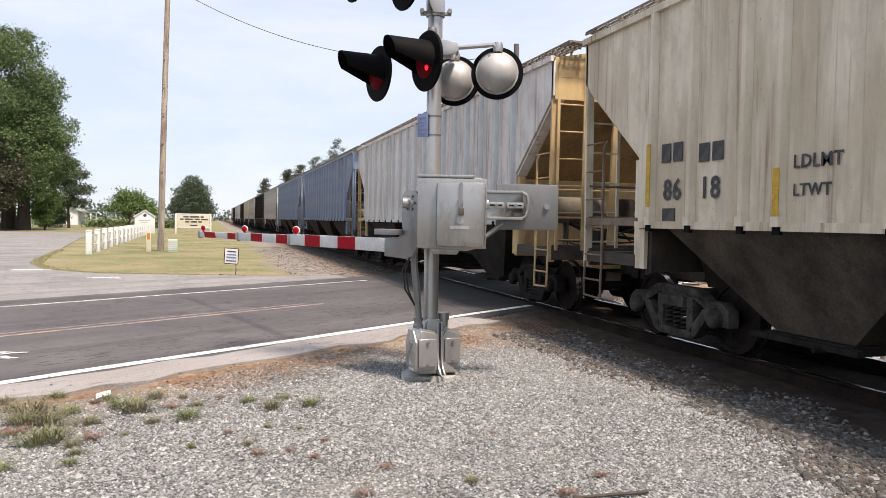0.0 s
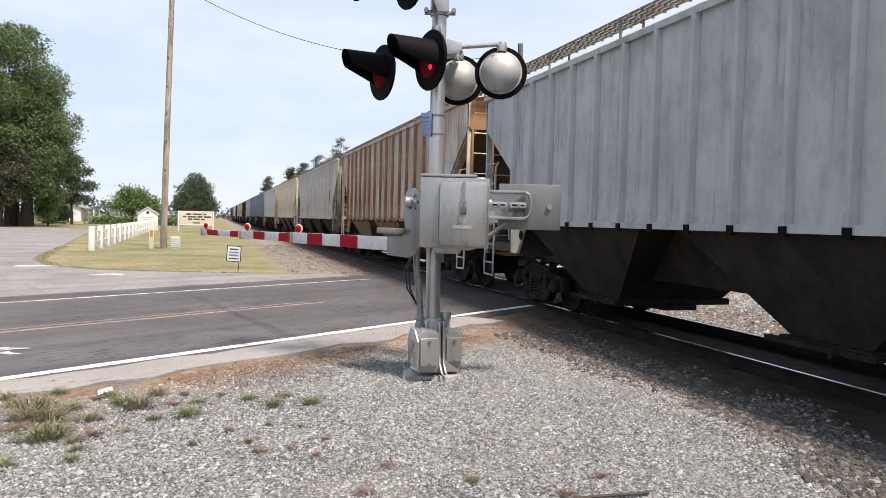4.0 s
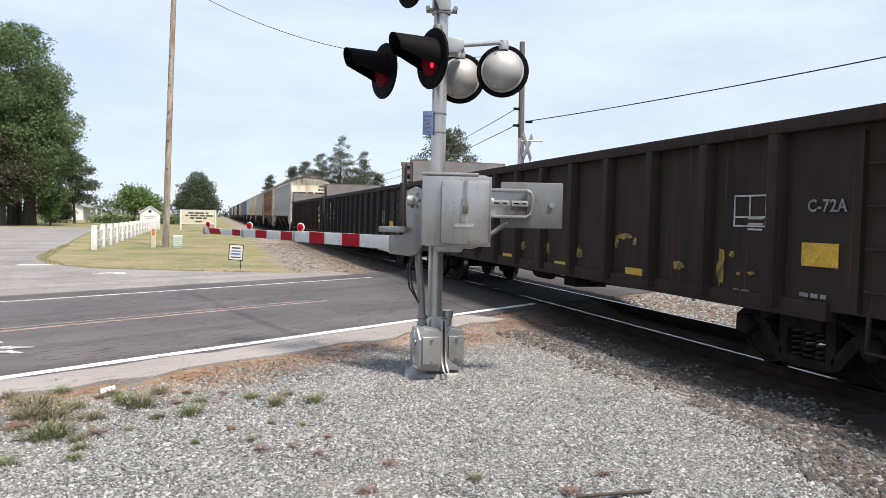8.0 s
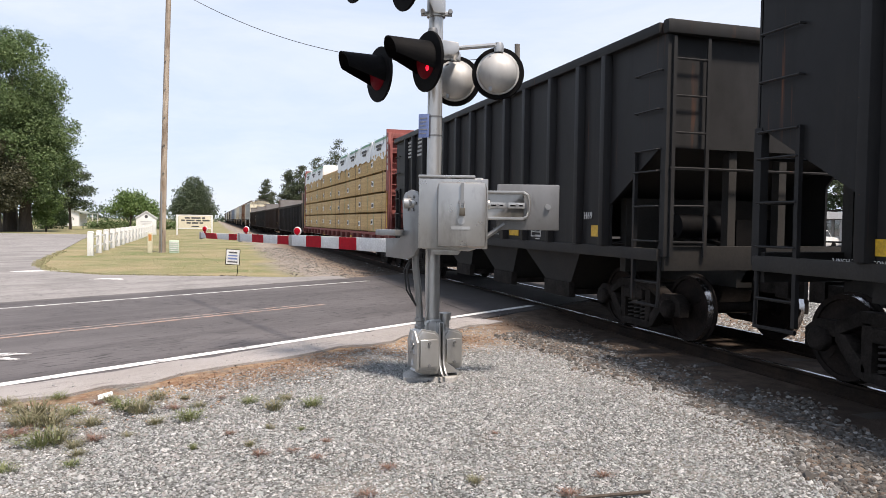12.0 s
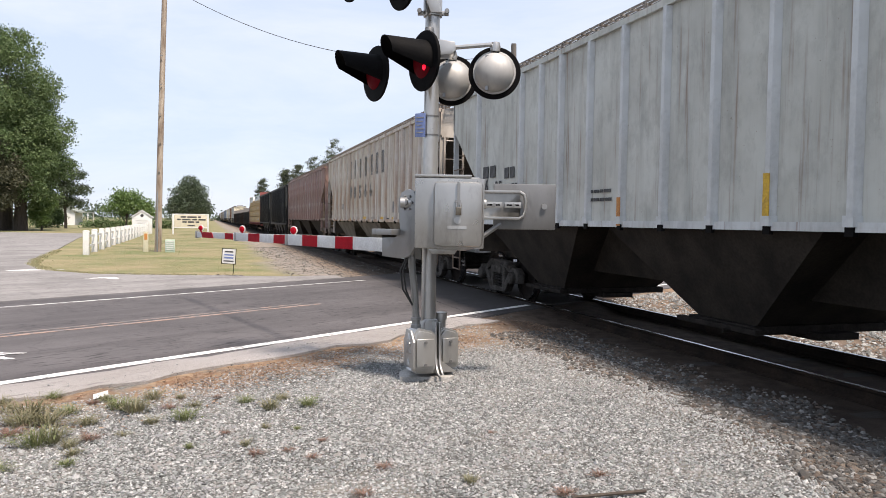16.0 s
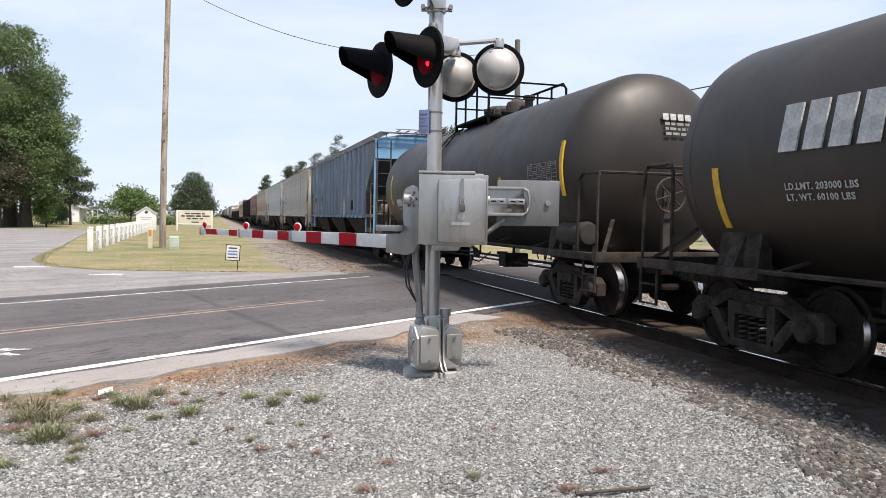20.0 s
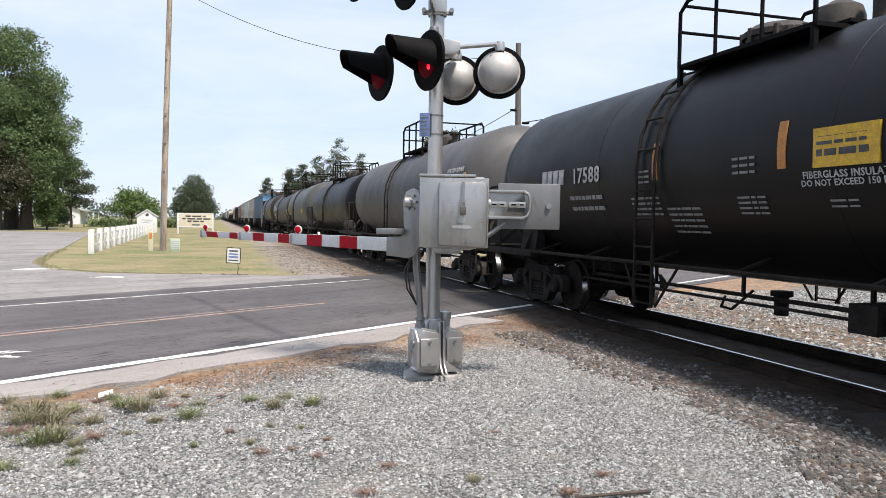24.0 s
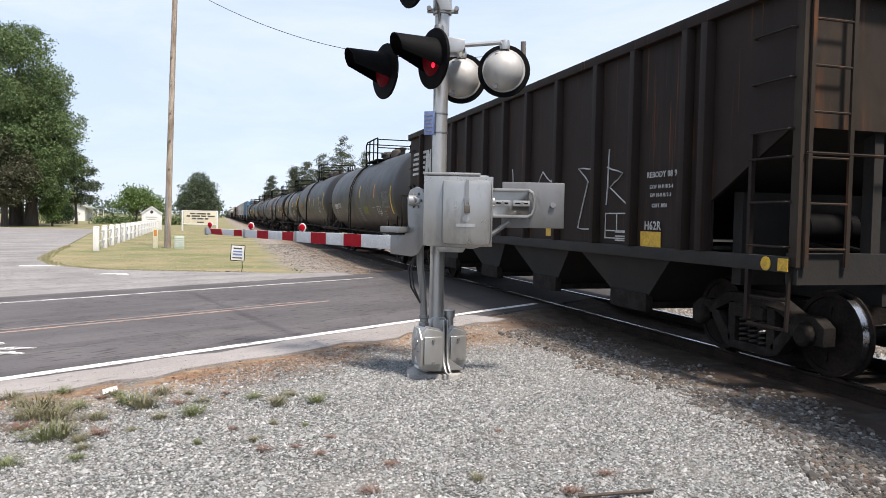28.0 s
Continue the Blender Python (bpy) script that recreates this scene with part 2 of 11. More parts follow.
def leaf_mat(name, c1, c2):
    m, nt, b = nodes_of(name)
    geo = nt.nodes.new("ShaderNodeNewGeometry")
    c = blend(nt, geo.outputs["Random Per Island"], c1, c2)
    nt.links.new(c, b.inputs["Base Color"])
    b.inputs["Roughness"].default_value = 0.6
    tr = nt.nodes.new("ShaderNodeBsdfTranslucent")
    nt.links.new(c, tr.inputs["Color"])
    mx = nt.nodes.new("ShaderNodeMixShader")
    mx.inputs[0].default_value = 0.25
    nt.links.new(b.outputs[0], mx.inputs[1])
    nt.links.new(tr.outputs[0], mx.inputs[2])
    nt.links.new(mx.outputs[0], nt.nodes["Material Output"].inputs["Surface"])
    return m


def metal_paint(name, c1, c2, rough, metal):
    """Smooth metallic paint with faint broad stains and a little dust."""
    m, nt, b = nodes_of(name)
    co = coords(nt)
    c = blend(nt, ramp(nt, noise_node(nt, 2.2, co, 5, (1, 1, 0.5)), 0.35, 0.7), c1, c2)
    dust = ramp(nt, noise_node(nt, 7.0, co, 6, (1, 1, 0.35)), 0.55, 0.80)
    c = blend(nt, dust, c, tuple(x * 0.72 for x in c2))
    nt.links.new(c, b.inputs["Base Color"])
    nt.links.new(ramp2(nt, noise_node(nt, 5.0, co, 4), rough - 0.08, rough + 0.12), b.inputs["Roughness"])
    b.inputs["Metallic"].default_value = metal
    bump(nt, b, noise_node(nt, 30.0, co, 3), 0.03, 0.004)
    return m


def ramp2(nt, fac, lo, hi):
    r = nt.nodes.new("ShaderNodeMapRange")
    r.inputs["To Min"].default_value, r.inputs["To Max"].default_value = lo, hi
    nt.links.new(fac, r.inputs["Value"])
    return r.outputs[0]


SILVER = metal_paint("silver_paint", (0.50, 0.495, 0.48), (0.38, 0.372, 0.355), 0.30, 0.72)
ZINC = metal_paint("galvanised_steel", (0.30, 0.30, 0.295), (0.22, 0.22, 0.215), 0.40, 0.7)
BLACK = basic("black_paint", (0.0045, 0.0045, 0.005), (0.008, 0.0075, 0.0075), 0.7, 0, 8, 60, 0.05, 0.003, spec=0.07)
TRUCK_DUST = basic("dusty_dark_cast_steel", (0.062, 0.053, 0.046), (0.024, 0.0205, 0.018), 0.85, 0.0, 5, 40, 0.4, 0.01, spec=0.1)
TRUCK = basic("grimy_cast_steel", (0.034, 0.029, 0.026), (0.015, 0.013, 0.0115), 0.85, 0.0, 5, 40, 0.4, 0.01, spec=0.1)
TRUCK_GREY = basic("dusty_cast_steel", (0.105, 0.098, 0.09), (0.04, 0.035, 0.031), 0.85, 0.0, 5, 40, 0.4, 0.01, spec=0.1)
WHEEL = basic("rusty_wheel_steel", (0.028, 0.021, 0.018), (0.014, 0.012, 0.011), 0.75, 0.1, 5, 40, 0.3, 0.01, spec=0.1)
TREAD = plain("polished_tread", (0.45, 0.45, 0.46), 0.25, 1.0)
SPRING = basic("spring_steel", (0.035, 0.030, 0.026), (0.018, 0.016, 0.014), 0.7, 0.2)
WHITE = basic("white_paint", (0.78, 0.78, 0.76), (0.68, 0.68, 0.65), 0.6, 0, 4, 40, 0.05, 0.003)
LETTER_WHITE = basic("stencil_white", (0.58, 0.58, 0.56), (0.36, 0.36, 0.35), 0.75, 0, 5, 30, 0)
PRINT_WHITE = basic("faded_fine_print", (0.30, 0.30, 0.29), (0.17, 0.17, 0.165), 0.75, 0, 9, 30, 0)
LETTER_BLACK = basic("stencil_black", (0.035, 0.035, 0.037), (0.10, 0.10, 0.10), 0.75, 0, 5, 30, 0)
LETTER_YELLOW = basic("stencil_yellow", (0.30, 0.20, 0.04), (0.19, 0.13, 0.04), 0.7, 0, 5, 30, 0)
YELLOW = basic("reflective_yellow", (0.72, 0.43, 0.02), (0.52, 0.31, 0.03), 0.5, 0, 9, 40, 0.05)
ORANGE = basic("faded_orange", (0.60, 0.24, 0.05), (0.45, 0.19, 0.05), 0.6, 0, 9, 40, 0.05)

# ---- ground, road, track ----
ROAD_U, ROAD_N = Vector((0.824, 0.567, 0)), Vector((-0.567, 0.824, 0))


def road_pt(u, n, z=0.0):
    return ROAD_U * u + ROAD_N * n + Vector((0, 0, z))


def maths(nt, op, a, b=None, c=None):
    n = nt.nodes.new("ShaderNodeMath")
    n.operation = op
    for i, val in enumerate((a, b, c)):
        if val is None:
            continue
        if hasattr(val, "is_linked"):
            nt.links.new(val, n.inputs[i])
        else:
            n.inputs[i].default_value = val
    return n.outputs[0]


def ground_material():
    m, nt, b = nodes_of("gravel_soil_and_grass")
    co = coords(nt)
    sep = nt.nodes.new("ShaderNodeSeparateXYZ")
    nt.links.new(co, sep.inputs[0])
    x, y = sep.outputs[0], sep.outputs[1]
    n = maths(nt, "ADD", maths(nt, "MULTIPLY", x, -0.567), maths(nt, "MULTIPLY", y, 0.824))
    wob = maths(nt, "SUBTRACT", noise_node(nt, 0.9, co, 5), 0.5)
    wob2 = maths(nt, "SUBTRACT", noise_node(nt, 0.25, co, 5), 0.5)
    fine = noise_node(nt, 45.0, co, 4)
    mid_n = noise_node(nt, 5.0, co, 5)
    # grass: dry straw, green and bare patches
    gr = blend(nt, ramp(nt, noise_node(nt, 0.35, co, 6), 0.36, 0.62), (0.275, 0.222, 0.138), (0.105, 0.135, 0.052))
    gr = blend(nt, maths(nt, "MULTIPLY", ramp(nt, mid_n, 0.45, 0.7), 0.6), gr, (0.27, 0.222, 0.15))
    gr = blend(nt, maths(nt, "MULTIPLY", ramp(nt, fine, 0.35, 0.75), 0.5), gr, (0.15, 0.14, 0.065))
    bare = maths(nt, "MULTIPLY", ramp(nt, maths(nt, "ADD", n, maths(nt, "MULTIPLY", wob2, 5.0)), 22.6, 20.4), ramp(nt, noise_node(nt, 1.3, co, 6), 0.38, 0.60))
    gr = blend(nt, maths(nt, "MULTIPLY", bare, 0.75), gr, (0.285, 0.215, 0.155))
    # gravel: grey chips of many tones
    vo = nt.nodes.new("ShaderNodeTexVoronoi")
    vo.inputs["Scale"].default_value = 46.0
    nt.links.new(co, vo.inputs["Vector"])
    chip = nt.nodes.new("ShaderNodeSeparateColor")
    nt.links.new(vo.outputs["Color"], chip.inputs[0])
    gv = blend(nt, chip.outputs[0], (0.10, 0.104, 0.102), (0.24, 0.248, 0.242))
    # cell edges darkened, painting shade into the gaps between chips
    gv = blend(nt, ramp(nt, vo.outputs["Distance"], 0.25, 0.75), gv, (0.055, 0.053, 0.05))
    gv = blend(nt, maths(nt, "MULTIPLY", ramp(nt, noise_node(nt, 1.4, co, 5), 0.5, 0.75), 0.5), gv, (0.25, 0.222, 0.19))
    # brown ballast dirt and reddish leaf litter
    dirt = blend(nt, ramp(nt, mid_n, 0.35, 0.65), (0.105, 0.073, 0.053), (0.205, 0.155, 0.118))
    # dirt darkened below the coarse stones, painting the shade in their gaps
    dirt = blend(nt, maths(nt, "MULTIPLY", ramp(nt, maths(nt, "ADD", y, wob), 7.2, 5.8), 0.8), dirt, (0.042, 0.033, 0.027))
    litter = blend(nt, ramp(nt, noise_node(nt, 9, co, 5), 0.35, 0.65), (0.17, 0.095, 0.055), (0.30, 0.22, 0.15))
    ax = maths(nt, "ABSOLUTE", x)
    near = maths(nt, "LESS_THAN", n, 30.0)
    g_side = ramp(nt, maths(nt, "ADD", maths(nt, "MULTIPLY", wob2, 2.2), n), 11.9, 11.5)
    g_track = ramp(nt, maths(nt, "ADD", ax, maths(nt, "MULTIPLY", wob2, 3.0)), 5.4, 4.4)
    gravel_fac = maths(nt, "MAXIMUM", g_side, g_track)
    rub = maths(nt, "MULTIPLY", ramp(nt, n, 19.0, 20.0), ramp(nt, noise_node(nt, 2.5, co, 5), 0.25, 0.6))
    gv = blend(nt, maths(nt, "MULTIPLY", rub, 0.8), gv, blend(nt, chip.outputs[1], (0.20, 0.16, 0.13), (0.36, 0.31, 0.26)))
    c = blend(nt, gravel_fac, gr, gv)
    toward = maths(nt, "MULTIPLY", ramp(nt, x, -5.0, -2.4), 1.25)
    lit = maths(nt, "MULTIPLY", ramp(nt, maths(nt, "ADD", maths(nt, "ADD", n, toward), maths(nt, "MULTIPLY", wob, 1.6)), 9.95, 10.7), ramp(nt, maths(nt, "ADD", n, wob), 12.6, 12.0))
    lit = maths(nt, "MULTIPLY", lit, ramp(nt, noise_node(nt, 2.2, co, 6), 0.30, 0.52))
    c = blend(nt, lit, c, litter)
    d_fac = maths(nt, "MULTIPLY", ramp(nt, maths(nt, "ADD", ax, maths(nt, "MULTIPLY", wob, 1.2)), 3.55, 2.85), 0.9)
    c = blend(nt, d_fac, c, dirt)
    # bed by the rails darkened for oily dirt and for the train's shadow
    oil_shade = maths(nt, "MULTIPLY", ramp(nt, maths(nt, "ADD", ax, maths(nt, "MULTIPLY", wob, 0.7)), 2.2, 1.45), 0.85)
    c = blend(nt, oil_shade, c, blend(nt, ramp(nt, mid_n, 0.38, 0.66), (0.024, 0.0175, 0.014), (0.046, 0.034, 0.027)))
    nt.links.new(c, b.inputs["Base Color"])
    b.inputs["Roughness"].default_value = 0.95
    b.inputs["Specular IOR Level"].default_value = 0.15
    h = maths(nt, "ADD", maths(nt, "MULTIPLY", vo.outputs["Distance"], -0.6), fine)
    bump(nt, b, h, 0.6, 0.02)
    return m


def asphalt(name, c1, c2, crack=True, by_rails=False):
    m, nt, b = nodes_of(name)
    co = coords(nt)
    c = blend(nt, ramp(nt, noise_node(nt, 0.6, co, 6), 0.35, 0.68), c1, c2)
    grit = noise_node(nt, 120.0, co, 2)
    c = blend(nt, ramp(nt, grit, 0.45, 0.8), c, tuple(min(1, k * 1.9) for k in c1))
    lane = noise_node(nt, 1.6, co, 4, (0.25, 0.25, 1))
    c = blend(nt, maths(nt, "MULTIPLY", ramp(nt, lane, 0.5, 0.75), 0.5), c, tuple(k * 0.55 for k in c1))
    # tyre-polished and oil-darkened bands along the road
    rot = nt.nodes.new("ShaderNodeMapping")
    rot.inputs["Rotation"].default_value = (0, 0, -math.atan2(0.567, 0.824))
    nt.links.new(co, rot.inputs["Vector"])
    band = noise_node(nt, 1.0, rot.outputs[0], 4, (0.05, 1.3, 1))
    c = blend(nt, maths(nt, "MULTIPLY", ramp(nt, band, 0.45, 0.65), 0.45), c, tuple(k * 0.6 for k in c1))
    spots = noise_node(nt, 5.0, rot.outputs[0], 5, (0.5, 3.0, 1))
    c = blend(nt, maths(nt, "MULTIPLY", ramp(nt, spots, 0.62, 0.70), 0.55), c, tuple(k * 0.45 for k in c1))
    pits = maths(nt, "MULTIPLY", ramp(nt, noise_node(nt, 7.0, rot.outputs[0], 6, (0.55, 2.2, 1)), 0.565, 0.62), ramp(nt, noise_node(nt, 0.5, rot.outputs[0], 3, (0.3, 2.0, 1)), 0.42, 0.54))
    c = blend(nt, maths(nt, "MULTIPLY", pits, 0.7), c, tuple(k * 0.38 for k in c1))
    if crack:
        vo = nt.nodes.new("ShaderNodeTexVoronoi")
        vo.feature = "DISTANCE_TO_EDGE"
        vo.inputs["Scale"].default_value = 0.33
        mp = nt.nodes.new("ShaderNodeMapping")
        nt.links.new(co, mp.inputs["Vector"])
        wv = nt.nodes.new("ShaderNodeVectorMath")
        wv.operation = "ADD"
        nz = nt.nodes.new("ShaderNodeTexNoise")
        nz.inputs["Scale"].default_value = 2.0
        nt.links.new(co, nz.inputs["Vector"])
        nt.links.new(mp.outputs[0], wv.inputs[0])
        nt.links.new(nz.outputs["Color"], wv.inputs[1])
        nt.links.new(wv.outputs[0], vo.inputs["Vector"])
        c = blend(nt, maths(nt, "MULTIPLY", ramp(nt, vo.outputs["Distance"], 0.010, 0.003), 0.28), c, (0.03, 0.03, 0.03))
    if by_rails:        # dirt along the track, with the train's shadow put into the colour
        sep = nt.nodes.new("ShaderNodeSeparateXYZ")
        nt.links.new(co, sep.inputs[0])
        edge = maths(nt, "ADD", maths(nt, "ABSOLUTE", sep.outputs[0]), maths(nt, "MULTIPLY", maths(nt, "SUBTRACT", noise_node(nt, 0.9, co, 5), 0.5), 2.2))
        c = blend(nt, maths(nt, "MULTIPLY", ramp(nt, edge, 3.6, 1.7), 0.8), c, (0.034, 0.030, 0.028))
    nt.links.new(c, b.inputs["Base Color"])
    b.inputs["Roughness"].default_value = 0.9
    b.inputs["Specular IOR Level"].default_value = 0.2
    bump(nt, b, grit, 0.4, 0.006)
    return m


def worn_line(name, col, under, wear):
    m, nt, b = nodes_of(name)
    co = coords(nt)
    w = maths(nt, "MAXIMUM", ramp(nt, noise_node(nt, 7.0, co, 6), wear, wear + 0.12), maths(nt, "MULTIPLY", ramp(nt, noise_node(nt, 60.0, co, 3), 0.55, 0.7), 0.6))
    nt.links.new(blend(nt, w, col, under), b.inputs["Base Color"])
    b.inputs["Roughness"].default_value = 0.85
    return m


GROUND = ground_material()
ASPHALT = asphalt("worn_dark_asphalt", (0.074, 0.069, 0.071), (0.108, 0.101, 0.103), True, True)
# panel colour holds the shade under the train as well as dirt
PANEL = asphalt("shaded_dirty_asphalt", (0.030, 0.027, 0.026), (0.052, 0.047, 0.045), False)
ASPHALT_OLD = asphalt("pale_old_asphalt", (0.175, 0.167, 0.163), (0.232, 0.221, 0.215))
SHOULDER = asphalt("sandy_pale_shoulder", (0.245, 0.230, 0.222), (0.185, 0.168, 0.155), False)
LINE_WHITE = worn_line("worn_white_line", (0.66, 0.66, 0.64), (0.20, 0.19, 0.19), 0.54)
LINE_FAINT = worn_line("faint_white_line", (0.45, 0.45, 0.435), (0.20, 0.19, 0.19), 0.46)
LINE_YELLOW = worn_line("worn_yellow_line", (0.30, 0.205, 0.165), (0.14, 0.128, 0.126), 0.46)
LINE_YELLOW2 = worn_line("faded_yellow_line", (0.26, 0.185, 0.155), (0.12, 0.112, 0.11), 0.40)
RAIL_STEEL = basic("rail_brown_steel", (0.034, 0.024, 0.018), (0.018, 0.014, 0.012), 0.9, 0.0, 2.5, 40, 0.4, 0.008, spec=0.1)
RAIL_TOP = plain("polished_rail_head", (0.46, 0.46, 0.47), 0.25, 1.0)
TIE = basic("creosoted_timber", (0.026, 0.020, 0.017), (0.045, 0.036, 0.030), 0.95, 0, 3, 40, 0.5, 0.01, (1, 6, 6), rnd=0.4)
GROUND_Z = -0.07


def bed(x, y):
    """The ground's height: level, with the track bed a little lower."""
    d = abs(x)
    k = max(0.0, min(1.0, (2.9 - d) / 1.1))
    n = -0.567 * x + 0.824 * y
    lump = 0.012 * noise.noise(Vector((x * 1.3, y * 1.3, 0))) if -20 < x < 20 and -5 < y < 60 else 0.0
    q = max(0.0, min(1.0, (11.2 - n) / 0.9)) if n < 15 else max(0.0, min(1.0, (n - 19.2) / 0.9))
    return GROUND_Z - 0.098 * k * k * (3 - 2 * k) * q + lump + 0.02 * (1 - q) * k


def ground_mesh():
    xs = [-2500, -900, -350, -150, -80, -45, -28, -20] + [-14 + 0.35 * i for i in range(80)] + [16, 22, 32, 60, 120, 300, 900, 2500]
    ys = [-2500, -700, -200, -60, -25, -12] + [-6 + 0.4 * i for i in range(95)] + [34, 38, 44, 52, 64, 80, 110, 150, 220, 350, 600, 1000, 1800, 3000, 4500]
    v = [(x, y, bed(x, y)) for y in ys for x in xs]
    w = len(xs)
    f = [(j * w + i, j * w + i + 1, (j + 1) * w + i + 1, (j + 1) * w + i) for j in range(len(ys) - 1) for i in range(w - 1)]
    return Shape().add(v, f)


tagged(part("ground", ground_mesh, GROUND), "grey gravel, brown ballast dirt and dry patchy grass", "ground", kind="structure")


def sheet(name, poly, z, material, label, category, thick=0.03, kind="structure", parent=None):
    s = Shape().prism([(p[0], p[1]) for p in poly], 2, z - thick, z)
    ob = part(name, s, material, parent, smooth=False)
    return tagged(ob, label, category if parent is None else "", kind=kind if parent is None else "")


def strip(u0, u1, n0, n1, wob=0.0, seed=1, step=0.6):
    """A strip along the road with slightly uneven long edges."""
    rnd = random.Random(seed)
    k = max(2, int((u1 - u0) / step))
    us = [u0 + (u1 - u0) * i / k for i in range(k + 1)]
    a = [road_pt(u, n0 + rnd.uniform(-wob, wob)) for u in us]
    b = [road_pt(u, n1 + rnd.uniform(-wob, wob)) for u in reversed(us)]
    return a + b


road = sheet("road", strip(-140, 160, 11.45, 19.6), -0.045, ASPHALT, "two-lane road of worn dark grey asphalt", "road", 0.05)
sheet("shoulder", strip(-140, 4.6, 11.05, 11.80, 0.14, 3, 0.4), -0.041, SHOULDER, "pale sandy shoulder along the road", "road shoulder", 0.05)
sheet("parking_lot", [(-9.0, 17.4), (-5.4, 19.9), (-3.4, 21.2), (-3.6, 22.1), (-5.2, 21.9), (-7.5, 22.6), (-10.2, 23.4), (-11.9, 25.2), (-12.9, 28.2), (-13.4, 31.5), (-14.2, 40), (-16.6, 62), (-18, 78), (-30, 82), (-120, 84), (-120, -30), (-80, -32)],
      -0.038, ASPHALT_OLD, "pale grey worn asphalt parking lot and driveway", "parking lot", 0.05)
for name, u0, u1, n0, n1, mat, lab in (("edge_line", -90, 7.0, 11.83, 11.98, LINE_WHITE, "worn white edge line"), ("far_edge_line", -90, 9.0, 18.36, 18.47, LINE_FAINT, "faint white edge line"),
                                       ("centre_line", -90, 4.2, 14.88, 14.98, LINE_YELLOW, "worn yellow centre line"), ("centre_line", -90, 3.9, 15.12, 15.21, LINE_YELLOW2, "very worn yellow centre line"), ("edge_line_beyond", 13, 120, 11.86, 11.98, LINE_WHITE, "white edge line"),
                                       ("centre_line_beyond", 14, 120, 14.98, 15.10, LINE_YELLOW, "yellow centre line"), ("far_edge_line_beyond", 15.5, 120, 18.36, 18.47, LINE_WHITE, "white edge line")):
    ob = part("lane_line", Shape().prism([(p.x, p.y) for p in strip(u0, u1, n0, n1, 0.012, 5)], 2, -0.043, -0.039), mat, road, lab, smooth=False)
# worn pavement marking and crossing panels
def ragged(w, h, seed):
    """A worn patch of paint with an uneven outline."""
    r = random.Random(seed)
    n = 22
    poly = [(w / 2 * math.cos(a) * r.uniform(0.6, 1.08), h / 2 * math.sin(a) * r.uniform(0.5, 1.15)) for a in (2 * math.pi * k / n for k in range(n))]
    return Shape().prism(poly, 2, -0.002, 0.002)


MARK_WORN = worn_line("very_worn_white_paint", (0.62, 0.61, 0.60), (0.20, 0.19, 0.188), 0.43)
for k, (px, py, w, h, a) in enumerate(((-9.62, 9.95, 0.62, 0.26, 20), (-9.42, 9.66, 0.42, 0.20, -30), (-9.75, 10.28, 0.40, 0.24, 50), (-9.35, 9.95, 0.30, 0.14, 10))):
    part("marking_piece", ragged(w, h, 90 + k), MARK_WORN, road, "worn piece of a white road marking", at=pose(px, py, -0.041 + 0.001 * k, 0, 0, a), smooth=False)
LOT_WORN = worn_line("worn_white_lot_paint", (0.66, 0.655, 0.64), (0.27, 0.26, 0.25), 0.50)
for k, (px, py, w, h, a) in enumerate(((-12.15, 25.10, 1.55, 0.50, 8), (-12.55, 24.80, 0.70, 0.30, -6), (-9.85, 21.70, 0.95, 0.34, 14), (-9.55, 21.45, 0.40, 0.22, -20))):
    tagged(part("parking_mark", ragged(w, h, 95 + k), LOT_WORN, at=pose(px, py, -0.034 + 0.001 * k, 0, 0, a), smooth=False), "worn white mark on the parking lot", "road marking", kind="structure")

track = thing("railway_track", "single railway track with brown rails on ballast", "railway track", kind="structure")
RAIL_PROF = [(-0.07, -0.17), (0.07, -0.17), (0.07, -0.155), (0.012, -0.13), (0.012, -0.045), (0.036, -0.03), (0.036, -0.004), (-0.036, -0.004), (-0.036, -0.03), (-0.012, -0.045), (-0.012, -0.13), (-0.07, -0.155)]
for x in (-0.7525, 0.7525):
    r = part("rail", Shape().prism([(x + a, z) for a, z in RAIL_PROF], 1, -150, 1500), RAIL_STEEL, track, "brown steel rail", smooth=False)
    part("rail_head", Shape().prism([(x - 0.034, -0.004), (x - 0.026, 0.0), (x + 0.026, 0.0), (x + 0.034, -0.004)], 1, -150, 1500), RAIL_TOP, r, "polished running surface", smooth=False)
tie_me = Shape().box(-1.3, 1.3, -0.115, 0.115, -0.33, -0.172).mesh("tie", 0.012)
for i in range(150):
    y = -8 + i * 0.52
    put("tie", tie_me, TIE, track, "", pose(random.uniform(-0.04, 0.04), y, random.uniform(-0.008, 0.004), 0, 0, random.uniform(-1.2, 1.2)))
far_ties = Shape()
for i in range(420):
    far_ties.box(-1.3, 1.3, 70.3 + i * 0.52, 70.53 + i * 0.52, -0.33, -0.174)
tagged(part("distant_ties", far_ties, TIE, track, smooth=False), "timber ties along the track", kind="stuff")
# asphalt panels of the crossing, inside and outside the rails
for x0, x1 in ((-2.6, -0.80), (-0.66, 0.66), (0.80, 2.6)):
    lo = [(x, (11.5 + 0.567 * x) / 0.824) for x in (x0, x1)]
    hi = [(x, (19.0 + 0.567 * x) / 0.824) for x in (x1, x0)]
    part("crossing_panel", Shape().prism(lo + hi, 2, -0.25, -0.012 if abs(x0 + x1) < 1 else -0.040), PANEL if abs(x0 + x1) < 1 else ASPHALT, track, "asphalt panel of the level crossing", smooth=False)

# ---- the train: car builders; +y is the way it goes, z = 0 the rail head ----
WHEEL_R = 0.46


